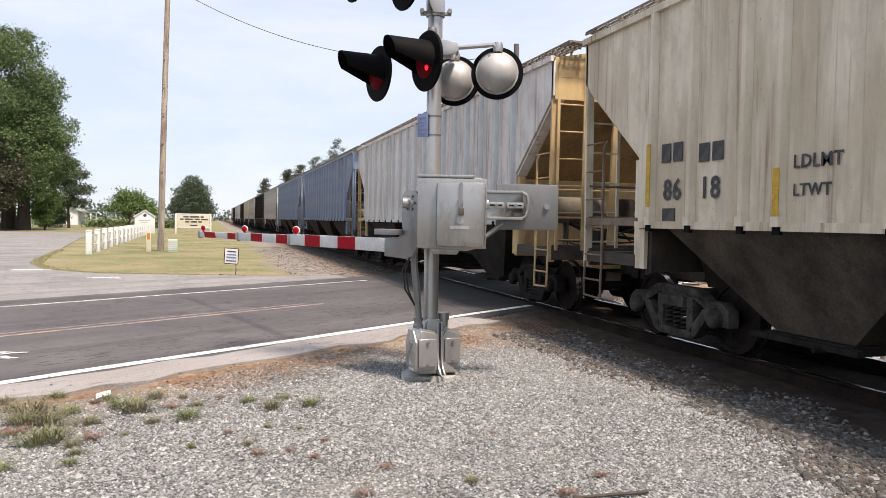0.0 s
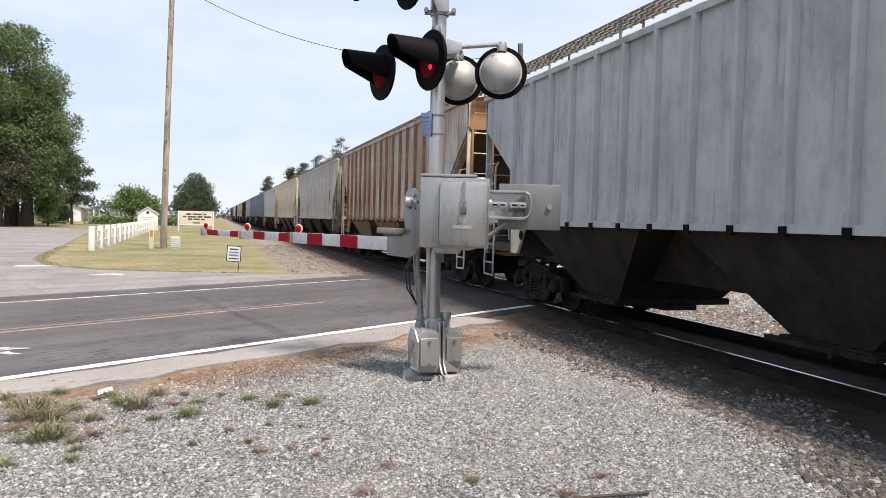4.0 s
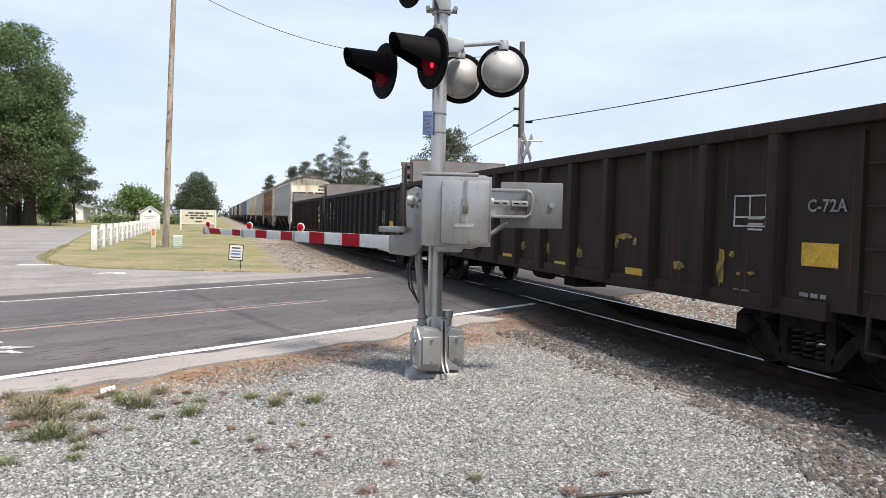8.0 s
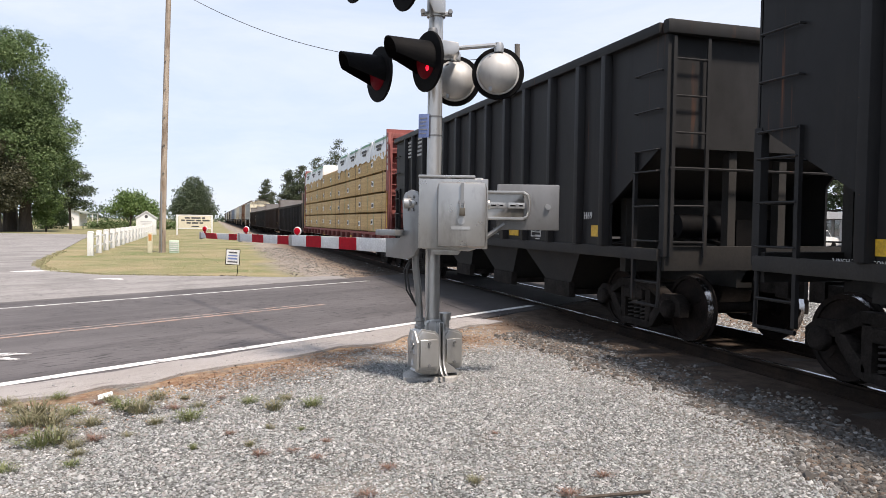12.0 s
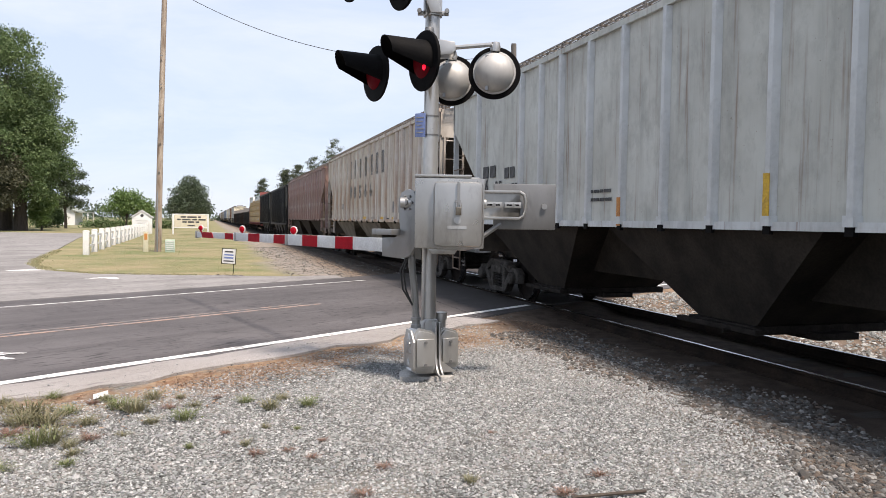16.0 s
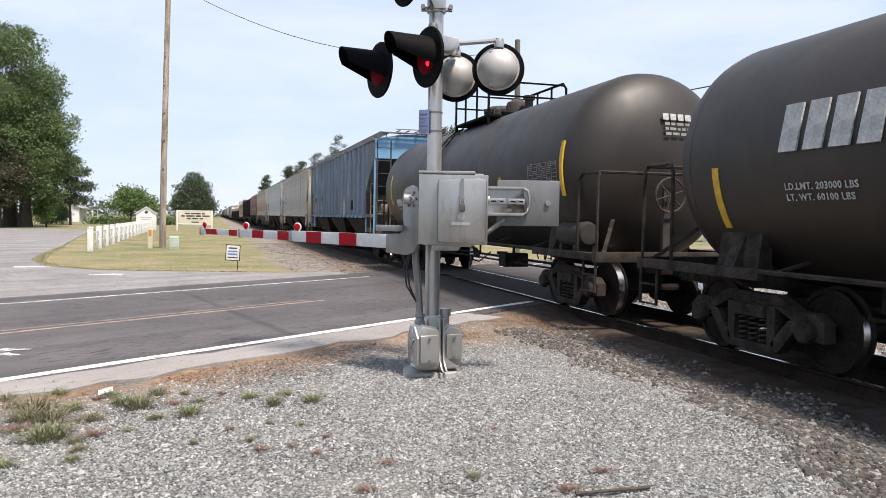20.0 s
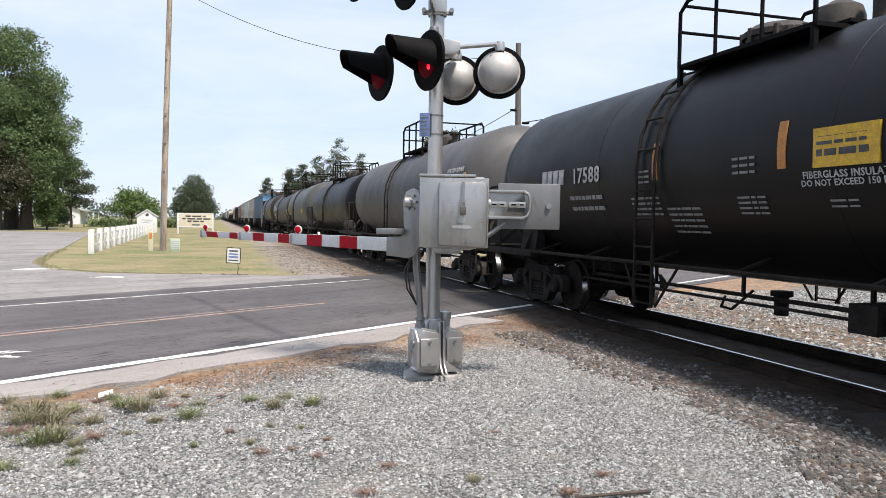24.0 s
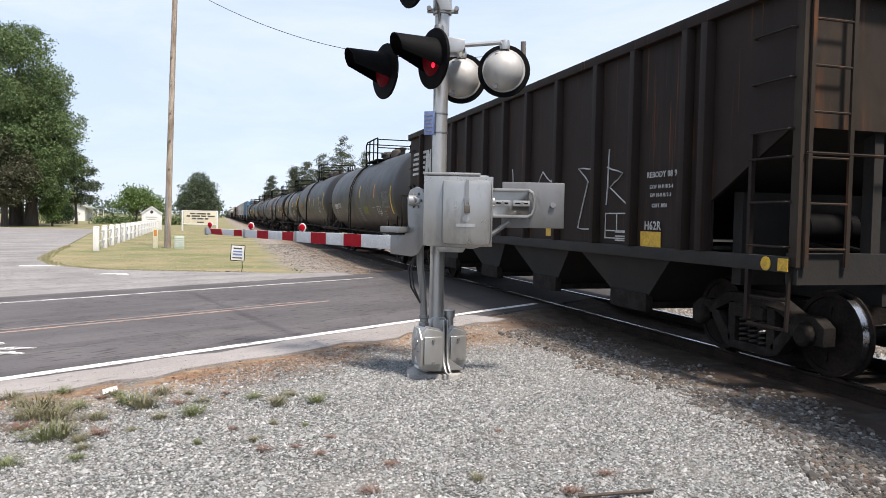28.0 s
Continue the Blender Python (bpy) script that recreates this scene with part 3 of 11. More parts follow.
def wheelset_geo():
    s = Shape()
    for sx in (-1, 1):
        s.lathe([(0.0, 0.0), (0.10, 0.0), (0.11, 0.05), (0.17, 0.055), (0.33, 0.02), (0.40, 0.03), (0.405, 0.05), (0.455, 0.055), (0.455, -0.05),
                 (0.485, -0.06), (0.485, -0.085), (0.40, -0.085), (0.36, -0.05), (0.15, -0.03), (0.10, -0.08), (0.0, -0.08)], (sx * 0.74, 0, 0), (sx, 0, 0), 28)
        s.box(sx * 0.79 - 0.004, sx * 0.79 + 0.004, -0.30, 0.30, -0.012, 0.012)
    s.tube([(-1.02, 0, 0), (1.02, 0, 0)], 0.075, 10)
    return s


def sideframe_geo(sx):
    s = Shape()
    x0, x1 = sorted((sx * 0.92, sx * 1.08))
    # top chord, tension chords, spring seat and columns leave the windows open
    for poly in ([(-1.12, 0.36), (-1.12, 0.56), (-0.98, 0.66), (-0.72, 0.66), (-0.72, 0.50), (-0.92, 0.50), (-0.96, 0.36)],
                 [(1.12, 0.36), (0.96, 0.36), (0.92, 0.50), (0.72, 0.50), (0.72, 0.66), (0.98, 0.66), (1.12, 0.56)],
                 [(-0.72, 0.52), (-0.72, 0.66), (-0.42, 0.80), (0.42, 0.80), (0.72, 0.66), (0.72, 0.52), (0.40, 0.66), (-0.40, 0.66)],
                 [(-0.72, 0.46), (-0.72, 0.56), (-0.60, 0.54), (-0.34, 0.26), (-0.34, 0.12), (-0.46, 0.16)],
                 [(0.72, 0.46), (0.46, 0.16), (0.34, 0.12), (0.34, 0.26), (0.60, 0.54), (0.72, 0.56)],
                 [(-0.36, 0.12), (-0.36, 0.22), (0.36, 0.22), (0.36, 0.12)],
                 [(-0.40, 0.20), (-0.40, 0.70), (-0.27, 0.70), (-0.27, 0.20)],
                 [(0.27, 0.20), (0.27, 0.70), (0.40, 0.70), (0.40, 0.20)]):
        s.prism(poly, 0, x0, x1)
    for y in (-0.89, 0.89):
        s.lathe([(0.0, 0.0), (0.13, 0.0), (0.13, 0.09), (0.09, 0.12), (0.0, 0.12)], (sx * 1.06, y, 0.46), (sx, 0, 0), 12)
    s.box(*sorted((sx * 0.88, sx * 1.12)), -0.25, 0.25, 0.52, 0.66)
    return s


def springs_geo(sx):
    s = Shape()
    for y in (-0.17, 0.0, 0.17):
        pts = [(sx * 1.0 + 0.06 * math.cos(a), y + 0.065 * math.sin(a), 0.22 + 0.30 * a / (2 * math.pi * 5)) for a in (2 * math.pi * k / 8 for k in range(41))]
        s.tube(pts, 0.017, 5)
    return s


def bolster_geo():
    s = Shape()
    s.prism([(-1.1, 0.52), (-1.1, 0.68), (-0.5, 0.74), (0.5, 0.74), (1.1, 0.68), (1.1, 0.52), (0.5, 0.40), (-0.5, 0.40)], 1, -0.2, 0.2)
    s.lathe([(0.2, 0.0), (0.2, 0.12)], (0, 0, 0.70), (0, 0, 1), 14)
    for y in (-0.42, 0.42):
        s.box(-0.85, 0.85, y - 0.06, y + 0.06, 0.32, 0.46)
    return s


WHEELSETS = []


def truck(car, y, metal):
    """One four-wheel truck with its frames, springs, bolster and two wheelsets."""
    t = part("truck", bolster_geo, metal, car, "four-wheel freight truck with cast side frames", key="bolster", at=pose(0, y, 0))
    for sx in (-1, 1):
        part("side_frame", lambda: sideframe_geo(sx), metal, t, key=("side_frame", sx), bevel=0.012)
        part("coil_spring", lambda: springs_geo(sx), SPRING, t, key=("springs", sx), split=True)
    for dy in (-0.889, 0.889):
        w = part("wheelset", wheelset_geo, WHEEL, t, "steel wheels on one axle", key="wheelset", at=pose(0, dy, WHEEL_R))
        me = w.data
        if len(me.materials) < 2:
            # the running tread is bare bright steel
            me.materials.append(None)
            for p in me.polygons:
                c = [me.vertices[i].co for i in p.vertices]
                if min(math.hypot(k.y, k.z) for k in c) > 0.45 and abs(p.normal.x) < 0.5 and min(abs(k.x) for k in c) > 0.68:
                    p.material_index = 1
        w.material_slots[1].link = "OBJECT"
        w.material_slots[1].material = TREAD
        WHEELSETS.append((w, car, dy))
    return t


def coupler_geo(e, half):
    s = Shape()
    y0, y1 = half - 1.2, half
    s.box(-0.09, 0.09, *sorted((e * y0, e * (y1 - 0.18))), 0.74, 0.92)
    s.prism([(-0.14, e * (y1 - 0.25)), (0.16, e * (y1 - 0.25)), (0.17, e * (y1 - 0.02)), (0.05, e * (y1 + 0.04)), (-0.04, e * (y1 - 0.06)), (-0.15, e * (y1 - 0.02))], 2, 0.70, 0.96)
    s.tube([(0.25, e * (y1 - 0.6), 0.78), (0.22, e * (y1 - 0.35), 0.58), (0.12, e * (y1 - 0.12), 0.48), (0.02, e * y1, 0.55)], 0.025, 6)
    return s


def ladder(name, car, material, y0, y1, x, z0, z1, rungs, key, flip=0, rung=None):
    """Rungs and stiles on a car's side (constant x) from y0 to y1, or on its end when flip is set (constant y)."""
    def make():
        s = Shape()
        def P(a, z):
            return (a, x, z) if flip else (x, a, z)
        for a in (y0, y1):
            s.beam(P(a, z0), P(a, z1), 0.05, 0.03)
        for k in range(rungs):
            z = z0 + (z1 - z0) * (k + 0.4) / rungs
            s.tube([P(y0, z), P(y1, z)], 0.014, 6)
        return s
    if SPLIT[0]:
        def P(a, z):
            return (a, x, z) if flip else (x, a, z)
        for i, a in enumerate((y0, y1)):
            part("ladder_stile", lambda: Shape().beam(P(a, z0), P(a, z1), 0.05, 0.03), material, car, key=(key, "stile", i))
        for k in range(rungs):
            z = z0 + (z1 - z0) * (k + 0.4) / rungs
            part("ladder_rung", lambda: Shape().tube([P(y0, z), P(y1, z)], 0.014, 6), rung or material, car, key=(key, "rung", k))
        return None
    return part(name, make, material, car, key=key)


def text_part(car, words, size, y, z, material, x=-1.60, name="lettering", align="CENTER"):
    return put(name, text_mesh(words, size, align), material, car, "", near_side(x - 0.008, y, z))


def bars(car, y, z, widths, h, material, x=-1.60, gap=0.05, name="lettering_block"):
    """Plain blocks in place of a mark, running towards -y from y."""
    for w in widths:
        def make():
            if h < 0.45:
                return Shape().box(-0.003, 0.003, -w / 2, w / 2, -h / 2, h / 2)
            b = min(0.09, w * 0.28)     # tall marks are hollow frames
            s = Shape().box(-0.003, 0.003, -w / 2, -w / 2 + b, -h / 2, h / 2).box(-0.003, 0.003, w / 2 - b, w / 2, -h / 2, h / 2)
            return s.box(-0.003, 0.003, -w / 2 + b, w / 2 - b, h / 2 - b, h / 2).box(-0.003, 0.003, -w / 2 + b, w / 2 - b, -h / 2, -h / 2 + b)
        part(name, make, material, car, key=("bar", round(w, 3), round(h, 3)), at=pose(x - 0.006, y - w / 2, z), smooth=False)
        y -= w + gap


def tag_box(car, y, z, w, h, material, x=-1.60, name="reflector"):
    return part(name, lambda: Shape().box(-0.004, 0.004, -w / 2, w / 2, -h / 2, h / 2), material, car, key=("tag", round(w, 3), round(h, 3)), at=pose(x, y, z), smooth=False)


def data_panel(car, y, z, w, h, x=-1.60, lines=3):
    """A small framed data panel: white outline with rows of fine print as bars."""
    s = Shape()
    b = 0.018
    s.box(-0.004, 0.004, -w / 2, w / 2, h / 2 - b, h / 2).box(-0.004, 0.004, -w / 2, w / 2, -h / 2, -h / 2 + b)
    s.box(-0.004, 0.004, -w / 2, -w / 2 + b, -h / 2 + b, h / 2 - b).box(-0.004, 0.004, w / 2 - b, w / 2, -h / 2 + b, h / 2 - b)
    s.box(-0.004, 0.004, -b / 2, b / 2, -h / 6, h / 2 - b).box(-0.004, 0.004, -w / 2 + b, w / 2 - b, -h / 6 - b, -h / 6)
    for k in range(lines):
        s.box(-0.004, 0.004, -w * 0.4, w * 0.05, -h * 0.26 - k * 0.06, -h * 0.26 - k * 0.06 + 0.02)
    return part("data_panel", s, LETTER_WHITE, car, "white framed data panel", at=pose(x, y, z), key=("panel", round(w, 3), round(h, 3)), smooth=False)


def print_rows(car, y, z, w, rows, step, h, material, x=-1.60, name="fine_print"):
    """Rows of small print that cannot be read: plain bars."""
    def make():
        rnd = random.Random(rows * 7 + int(w * 100))
        s = Shape()
        for k in range(rows):
            a = 0.0
            while a < w - 0.05:
                b = min(w, a + rnd.uniform(0.06, 0.2))
                s.box(-0.003, 0.003, -b, -a, -k * step - h / 2, -k * step + h / 2)
                a = b + 0.03
        return s
    return part(name, make, material, car, key=("print", round(w, 2), rows, round(step, 3), round(h, 3)), at=pose(x - 0.006, y, z), smooth=False)


def table_panel(car, y, z, w, h, rows, cols, x=-1.60):
    """A gridded test-record panel with white rules and print."""
    def make():
        s, rnd = Shape(), random.Random(rows * 10 + cols)
        b = 0.009
        for k in range(rows + 1):
            q = -h / 2 + h * k / rows
            s.box(-0.003, 0.003, -w / 2, w / 2, q - b / 2, q + b / 2)
        for k in range(cols + 1):
            q = -w / 2 + w * k / cols
            s.box(-0.0028, 0.0028, q - b / 2, q + b / 2, -h / 2, h / 2)
        for i in range(rows):
            for j in range(cols):
                q, p = -h / 2 + h * (i + 0.5) / rows, -w / 2 + w * (j + 0.5) / cols
                fill = rnd.uniform(0.12, 0.36)
                if rnd.random() < 0.62:
                    s.box(-0.0032, 0.0032, p - w / cols * fill, p + w / cols * fill, q - h / rows * 0.14, q + h / rows * 0.14)
        return s
    return part("record_panel", make, PRINT_WHITE, car, "white gridded test record panel", key=("table", round(w, 2), round(h, 2), rows, cols), at=pose(x, y, z), smooth=False)


def car_base(name, label, tc, metal, group="freight train", category="freight car", over=2.3):
    car = thing(name, label, category, group=group)
    half = tc / 2 + over
    for e in (-1, 1):
        truck(car, e * tc / 2, metal)
        part("coupler", lambda: coupler_geo(e, half), TRUCK, car, "cast steel coupler with air hose", key=("coupler", e, round(half, 2)))
    return car, half


# -- covered hopper --
def covered_hopper(label, paint, end_paint, under, tc=14.3, ribs=17, rib_paint=None, round_roof=False, metal=TRUCK, eave=4.40, detail=True, slope=None, ribs_at=None, web=None, pad=0.0, grab=None, lad=None, post=None, rung=None):
    slope_paint = slope or SHADED_GRIME
    car, half = car_base("covered_hopper_car", label, tc, metal, category="hopper car", over=2.36)
    he = half - 0.55            # end of the roof and of the upper side sheets
    hb = tc / 2 + 0.20          # upright lower edge of the side sheets
    W, z0 = 1.56, 1.62
    k = (round(tc, 1), round(eave, 2))
    top = eave
    poly = [(-hb, z0), (hb, z0), (hb, 2.56), (he, top - 0.60), (he, top), (-he, top), (-he, top - 0.60), (-hb, 2.56)]
    for sx in (-1, 1):
        part("side_sheet", lambda: Shape().prism(poly, 0, *sorted((sx * W, sx * (W - 0.03)))), paint, car, key=("side_sheet", sx, k), smooth=False)
    rp = rib_paint or paint
    def rib():
        return Shape().prism([(-0.075, 0.0), (-0.035, -0.075), (0.035, -0.075), (0.075, 0.0)], 2, z0 + 0.02, top - 0.02)
    rib_me = GEO.get(("rib", k)) or rib().mesh("rib", 0.008)
    GEO[("rib", k)] = rib_me
    for sx in (-1, 1):
        for i, y in enumerate(ribs_at or [-hb + 0.09 + (2 * hb - 0.18) * i / (ribs - 1) for i in range(ribs)]):
            put("rib", rib_me, rp, car, "", pose(sx * W, y, 0, 0, 0, -90 if sx < 0 else 90))
            if detail and ribs_at and sx < 0:
                part("rib_foot", lambda: Shape().prism([(-0.085, 0.0), (-0.06, -0.088), (0.06, -0.088), (0.085, 0.0)], 2, z0 - 0.005, z0 + 0.10), rp, car, key="rib_foot", at=pose(-W, y, 0, 0, 0, -90), smooth=False)
            if detail and sx < 0:
                part("lading_bracket", lambda: Shape().box(-0.05, 0.0, -0.05, 0.05, -0.05, 0.06), BLACK, car, key="bracket", at=pose(-W - 0.02, y + 0.0, z0 - 0.04))
    # roof, eave angle and running board
    if round_roof:
        arc = [(W * math.cos(a), top + 0.42 * math.sin(a)) for a in (math.pi * j / 12 for j in range(13))]
    else:
        arc = [(W, top), (W, top + 0.04), (0.5, top + 0.24), (-0.5, top + 0.24), (-W, top + 0.04), (-W, top)]
    part("roof", lambda: Shape().prism(arc, 1, -he, he), end_paint, car, key=("roof", k, round_roof))
    for sx in (-1, 1):
        part("eave_angle", lambda: Shape().box(*sorted((sx * (W - 0.02), sx * (W + 0.06))), -he, he, top - 0.02, top + 0.07), paint, car, key=("eave", sx, k))
    rz = top + (0.40 if round_roof else 0.20)
    def board():
        s = Shape()
        for sx in (-1, 1):
            for x in (1.02, 1.11, 1.20, 1.29, 1.38):
                s.box(*sorted((sx * x, sx * (x + 0.035))), -he - 0.25, he + 0.25, rz + 0.06, rz + 0.085)
            for i in range(int(he * 2 / 0.3)):
                y = -he - 0.2 + i * 0.3
                s.box(*sorted((sx * 1.00, sx * 1.44)), y, y + 0.03, rz + 0.045, rz + 0.07)
            for i in range(8):
                y = -he + 0.4 + i * (2 * he - 0.8) / 7
                s.beam((sx * 1.04, y, rz + 0.05), (sx * 1.04, y, top + 0.1), 0.03)
                s.beam((sx * 1.42, y, rz + 0.05), (sx * 1.42, y, top + 0.04), 0.03)
        for e in (-1, 1):
            for y in (0.02, 0.10, 0.18, 0.26):
                s.box(-1.42, 1.42, *sorted((e * (he + y), e * (he + y + 0.03))), rz + 0.05, rz + 0.08)
            for x in (-1.42, -0.7, 0.0, 0.68, 1.39):
                s.box(x, x + 0.03, *sorted((e * (he + 0.0), e * (he + 0.31))), rz + 0.03, rz + 0.05)
        return s
    part("running_board", board, ZINC_DULL, car, "grated steel running boards along the roof", key=("board", k, round_roof), smooth=False)
    if detail:
        def crossover():
            q = Shape()
            for a in range(7):
                q.box(-0.72, 0.72, -he - 0.30 + 0.09 * a, -he - 0.265 + 0.09 * a, rz + 0.17 + 0.012 * a, rz + 0.195 + 0.012 * a)
            for x in (-0.70, -0.35, 0.0, 0.35, 0.68):
                q.box(x, x + 0.025, -he - 0.30, -he + 0.30, rz + 0.13, rz + 0.165)
            for x in (-0.6, 0.6):
                q.beam((x, -he + 0.05, rz + 0.13), (x, -he + 0.05, rz - 0.02), 0.04)
            return q
        part("crossover_walk", crossover, ZINC_DULL, car, "grated crossover walk at the roof's end", key=("crossover", k, round_roof), smooth=False)
    for i in range(5):
        y = -he + 2.0 + i * (2 * he - 4.0) / 4
        part("hatch_cover", lambda: Shape().box(-0.32, 0.32, -1.1, 1.1, 0, 0.10).box(-0.36, 0.36, -0.05, 0.05, 0.08, 0.14), end_paint, car, key="hatch", at=pose(0, y, top + (0.37 if round_roof else 0.21)), bevel=0.02)
    # end slope sheets and inner end walls
    for e in (-1, 1):
        part("end_sheet", lambda: Shape().box(-W + 0.032, W - 0.032, *sorted((e * (he - 0.03), e * he)), top - 0.66, top), end_paint, car, key=("endsheet", e, k), smooth=False)
        # slope colours hold the shade under the roof overhang, besides grime
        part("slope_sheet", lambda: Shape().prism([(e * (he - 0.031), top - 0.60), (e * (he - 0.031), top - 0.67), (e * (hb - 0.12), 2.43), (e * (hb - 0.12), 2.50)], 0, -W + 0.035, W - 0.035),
             slope_paint, car, "underside of the end slope, with its shade and grime in the colour", key=("slope", e, k), smooth=False)
        part("bolster_web", lambda: Shape().box(-1.48, 1.48, *sorted((e * (hb - 0.18), e * (hb - 0.08))), 1.60, 2.46), web or P_WEB, car, key=("web", e, k))
        # front bolster takes the dark platform paint to stand for shade there
        part("bolster", lambda: Shape().box(-1.46, 1.46, *sorted((e * (hb - 0.20), e * (hb - 0.06))), 0.98, 1.598).box(-0.5, 0.5, *sorted((e * (hb - 0.058), e * (half - 0.7))), 0.82, 1.05), P_SILL if e > 0 else web or P_WEB, car, key=("bolster", e, k))
        for sx in (-1, 1):
            part("jacking_pad", lambda: Shape().prism([(e * (hb + 0.08), 1.02), (e * (hb + 0.08), 1.56), (e * (hb - 0.14 - pad), 1.56), (e * (hb - 0.14 - pad * 0.2), 1.02)], 0, *sorted((sx * 1.48, sx * 1.535))), end_paint, car, key=("pad", e, sx, k, pad), smooth=False)
        # platform: end sill, side sill, posts, ladders, hand rails, brake gear
        def platform():
            s = Shape()
            s.box(-1.5, 1.5, *sorted((e * (half - 0.75), e * (half - 0.62))), 0.98, 1.24)
            for sx in (-1, 1):
                s.box(*sorted((sx * 1.40, sx * 1.52)), *sorted((e * (hb - 0.1), e * (half - 0.66))), 1.04, 1.20)
            s.box(-1.4, 1.4, *sorted((e * (half - 1.3), e * (half - 0.76))), 1.16, 1.20)
            return s
        part("end_platform", platform, P_SILL, car, key=("platform", e, k))
        def posts():
            s = Shape()
            for sx in (-1, 1):
                s.beam((sx * 0.30, e * (half - 0.72), 1.0), (sx * 0.30, e * (he - 0.01), top - 0.1), 0.15, 0.06)
            return s
        part("end_post", posts, end_paint, car, key=("posts", e, k), split=True)
        for sx in (-1, 1):
            part("corner_post", lambda: Shape().beam((sx * 1.5, e * (half - 0.66), 0.95), (sx * 1.5, e * (half - 0.60), top + 0.02), 0.12, 0.05), post or end_paint, car, key=("cpost", e, sx, k))
            if detail:
                part("slope_flange", lambda: Shape().prism([(e * (hb + 0.005), 2.54), (e * (he - 0.005), top - 0.62), (e * (he - 0.005), top - 0.665), (e * (hb + 0.035), 2.515)], 0, *sorted((sx * 1.34, sx * 1.528))), paint, car, "pale flange along the slope", key=("flange", e, sx, k), smooth=False)
                part("bolster_post", lambda: Shape().box(*sorted((sx * 1.40, sx * 1.525)), *sorted((e * (hb + 0.004), e * (hb + 0.13))), 1.205, 2.50), post or web or paint, car, key=("bpost", e, sx, k), smooth=False)
        ladder("end_ladder", car, lad or end_paint, -1.45, -0.95, e * (half - 0.56), 1.15, top, 7, ("eladder", e, k), flip=1, rung=rung)
        def side_ladder():
            s = Shape()
            a, b = e * (half - 0.68), e * (half - 1.18)
            for sx in (-1, 1):
                s.tube([(sx * 1.55, b, 0.98), (sx * 1.55, b, 2.75), (sx * 1.5, b - e * 0.02, 2.85)], 0.022, 6)
                for i in range(5):
                    z = 1.15 + i * 0.42
                    s.tube([(sx * 1.56, b, z), (sx * 1.56, a, z)], 0.013, 6)
                s.tube([(sx * 1.55, a, 1.05), (sx * 1.56, a + e * 0.02, 0.75), (sx * 1.56, a, 0.52), (sx * 1.56, b, 0.50), (sx * 1.56, b + e * 0.0, 0.8), (sx * 1.55, b, 1.05)], 0.019, 6)
                s.tube([(sx * 1.56, b, 0.77), (sx * 1.56, a, 0.77)], 0.016, 6)
                s.box(*sorted((sx * 1.52, sx * 1.56)), *sorted((e * (hb + 0.04), a)), 1.60, 1.71)
            s.tube([(-1.5, e * (half - 0.66), 2.2), (1.5, e * (half - 0.66), 2.2)], 0.018, 6)
            s.tube([(-1.5, e * (half - 0.66), 1.72), (1.5, e * (half - 0.66), 1.72)], 0.018, 6)
            return s
        part("grab_iron", side_ladder, grab or P_GRAB, car, key=("grabs", e, k), split=True)
    def gear():
        s = Shape()
        s.lathe([(0.0, 0.0), (0.13, 0.02), (0.15, 0.08), (0.15, 0.55), (0.13, 0.61), (0.0, 0.63)], (-0.1, -(hb + 1.05), 1.62), (1, 0, 0), 14)
        s.lathe([(0.0, 0), (0.12, 0.0), (0.12, 0.4), (0.0, 0.42)], (0.62, -(hb + 1.0), 1.25), (0, 0, 1), 12)
        s.tube([(-1.1, -(hb + 1.0), 1.7), (-0.4, -(hb + 0.8), 1.45), (0.4, -(hb + 1.1), 1.35), (0.9, -(hb + 0.7), 1.25)], 0.03, 6)
        s.tube([(-0.9, -(hb + 1.2), 1.6), (-0.2, -(hb + 1.3), 1.4), (0.5, -(hb + 1.2), 1.6)], 0.02, 6)
        s.box(-0.5, -0.1, -(hb + 1.35), -(hb + 1.0), 1.2, 1.5)
        for x0, y0, z0, x1, y1, z1 in ((-1.2, 0.55, 1.95, 0.7, 1.35, 1.50), (-0.9, 0.50, 1.70, 0.9, 1.20, 1.42), (-0.3, 0.40, 2.30, 0.2, 1.30, 1.30), (0.5, 0.45, 2.05, 0.75, 1.45, 2.20), (-1.35, 1.30, 1.32, 1.35, 1.30, 1.36), (-0.6, 0.45, 1.25, -0.6, 1.40, 1.28)):
            s.tube([(x0, -(hb + y0), z0), ((x0 + x1) / 2, -(hb + (y0 + y1) / 2), (z0 + z1) / 2 - 0.06), (x1, -(hb + y1), z1)], 0.018, 6)
        s.lathe([(0.0, 0.0), (0.09, 0.01), (0.11, 0.06), (0.11, 0.20), (0.0, 0.24)], (0.35, -(hb + 0.9), 1.95), (0, -1, 0), 12)
        s.box(0.12, 0.34, -(hb + 1.15), -(hb + 0.85), 1.75, 2.08)
        s.box(0.66, 0.74, -(hb + 1.42), -(hb + 1.30), 1.2, 2.2)
        for x in (-1.1, -0.75, 0.9, 1.2):
            s.tube([(x, -(hb + 1.35), 1.2), (x, -(hb + 1.35), 1.72)], 0.014, 6)
        return s
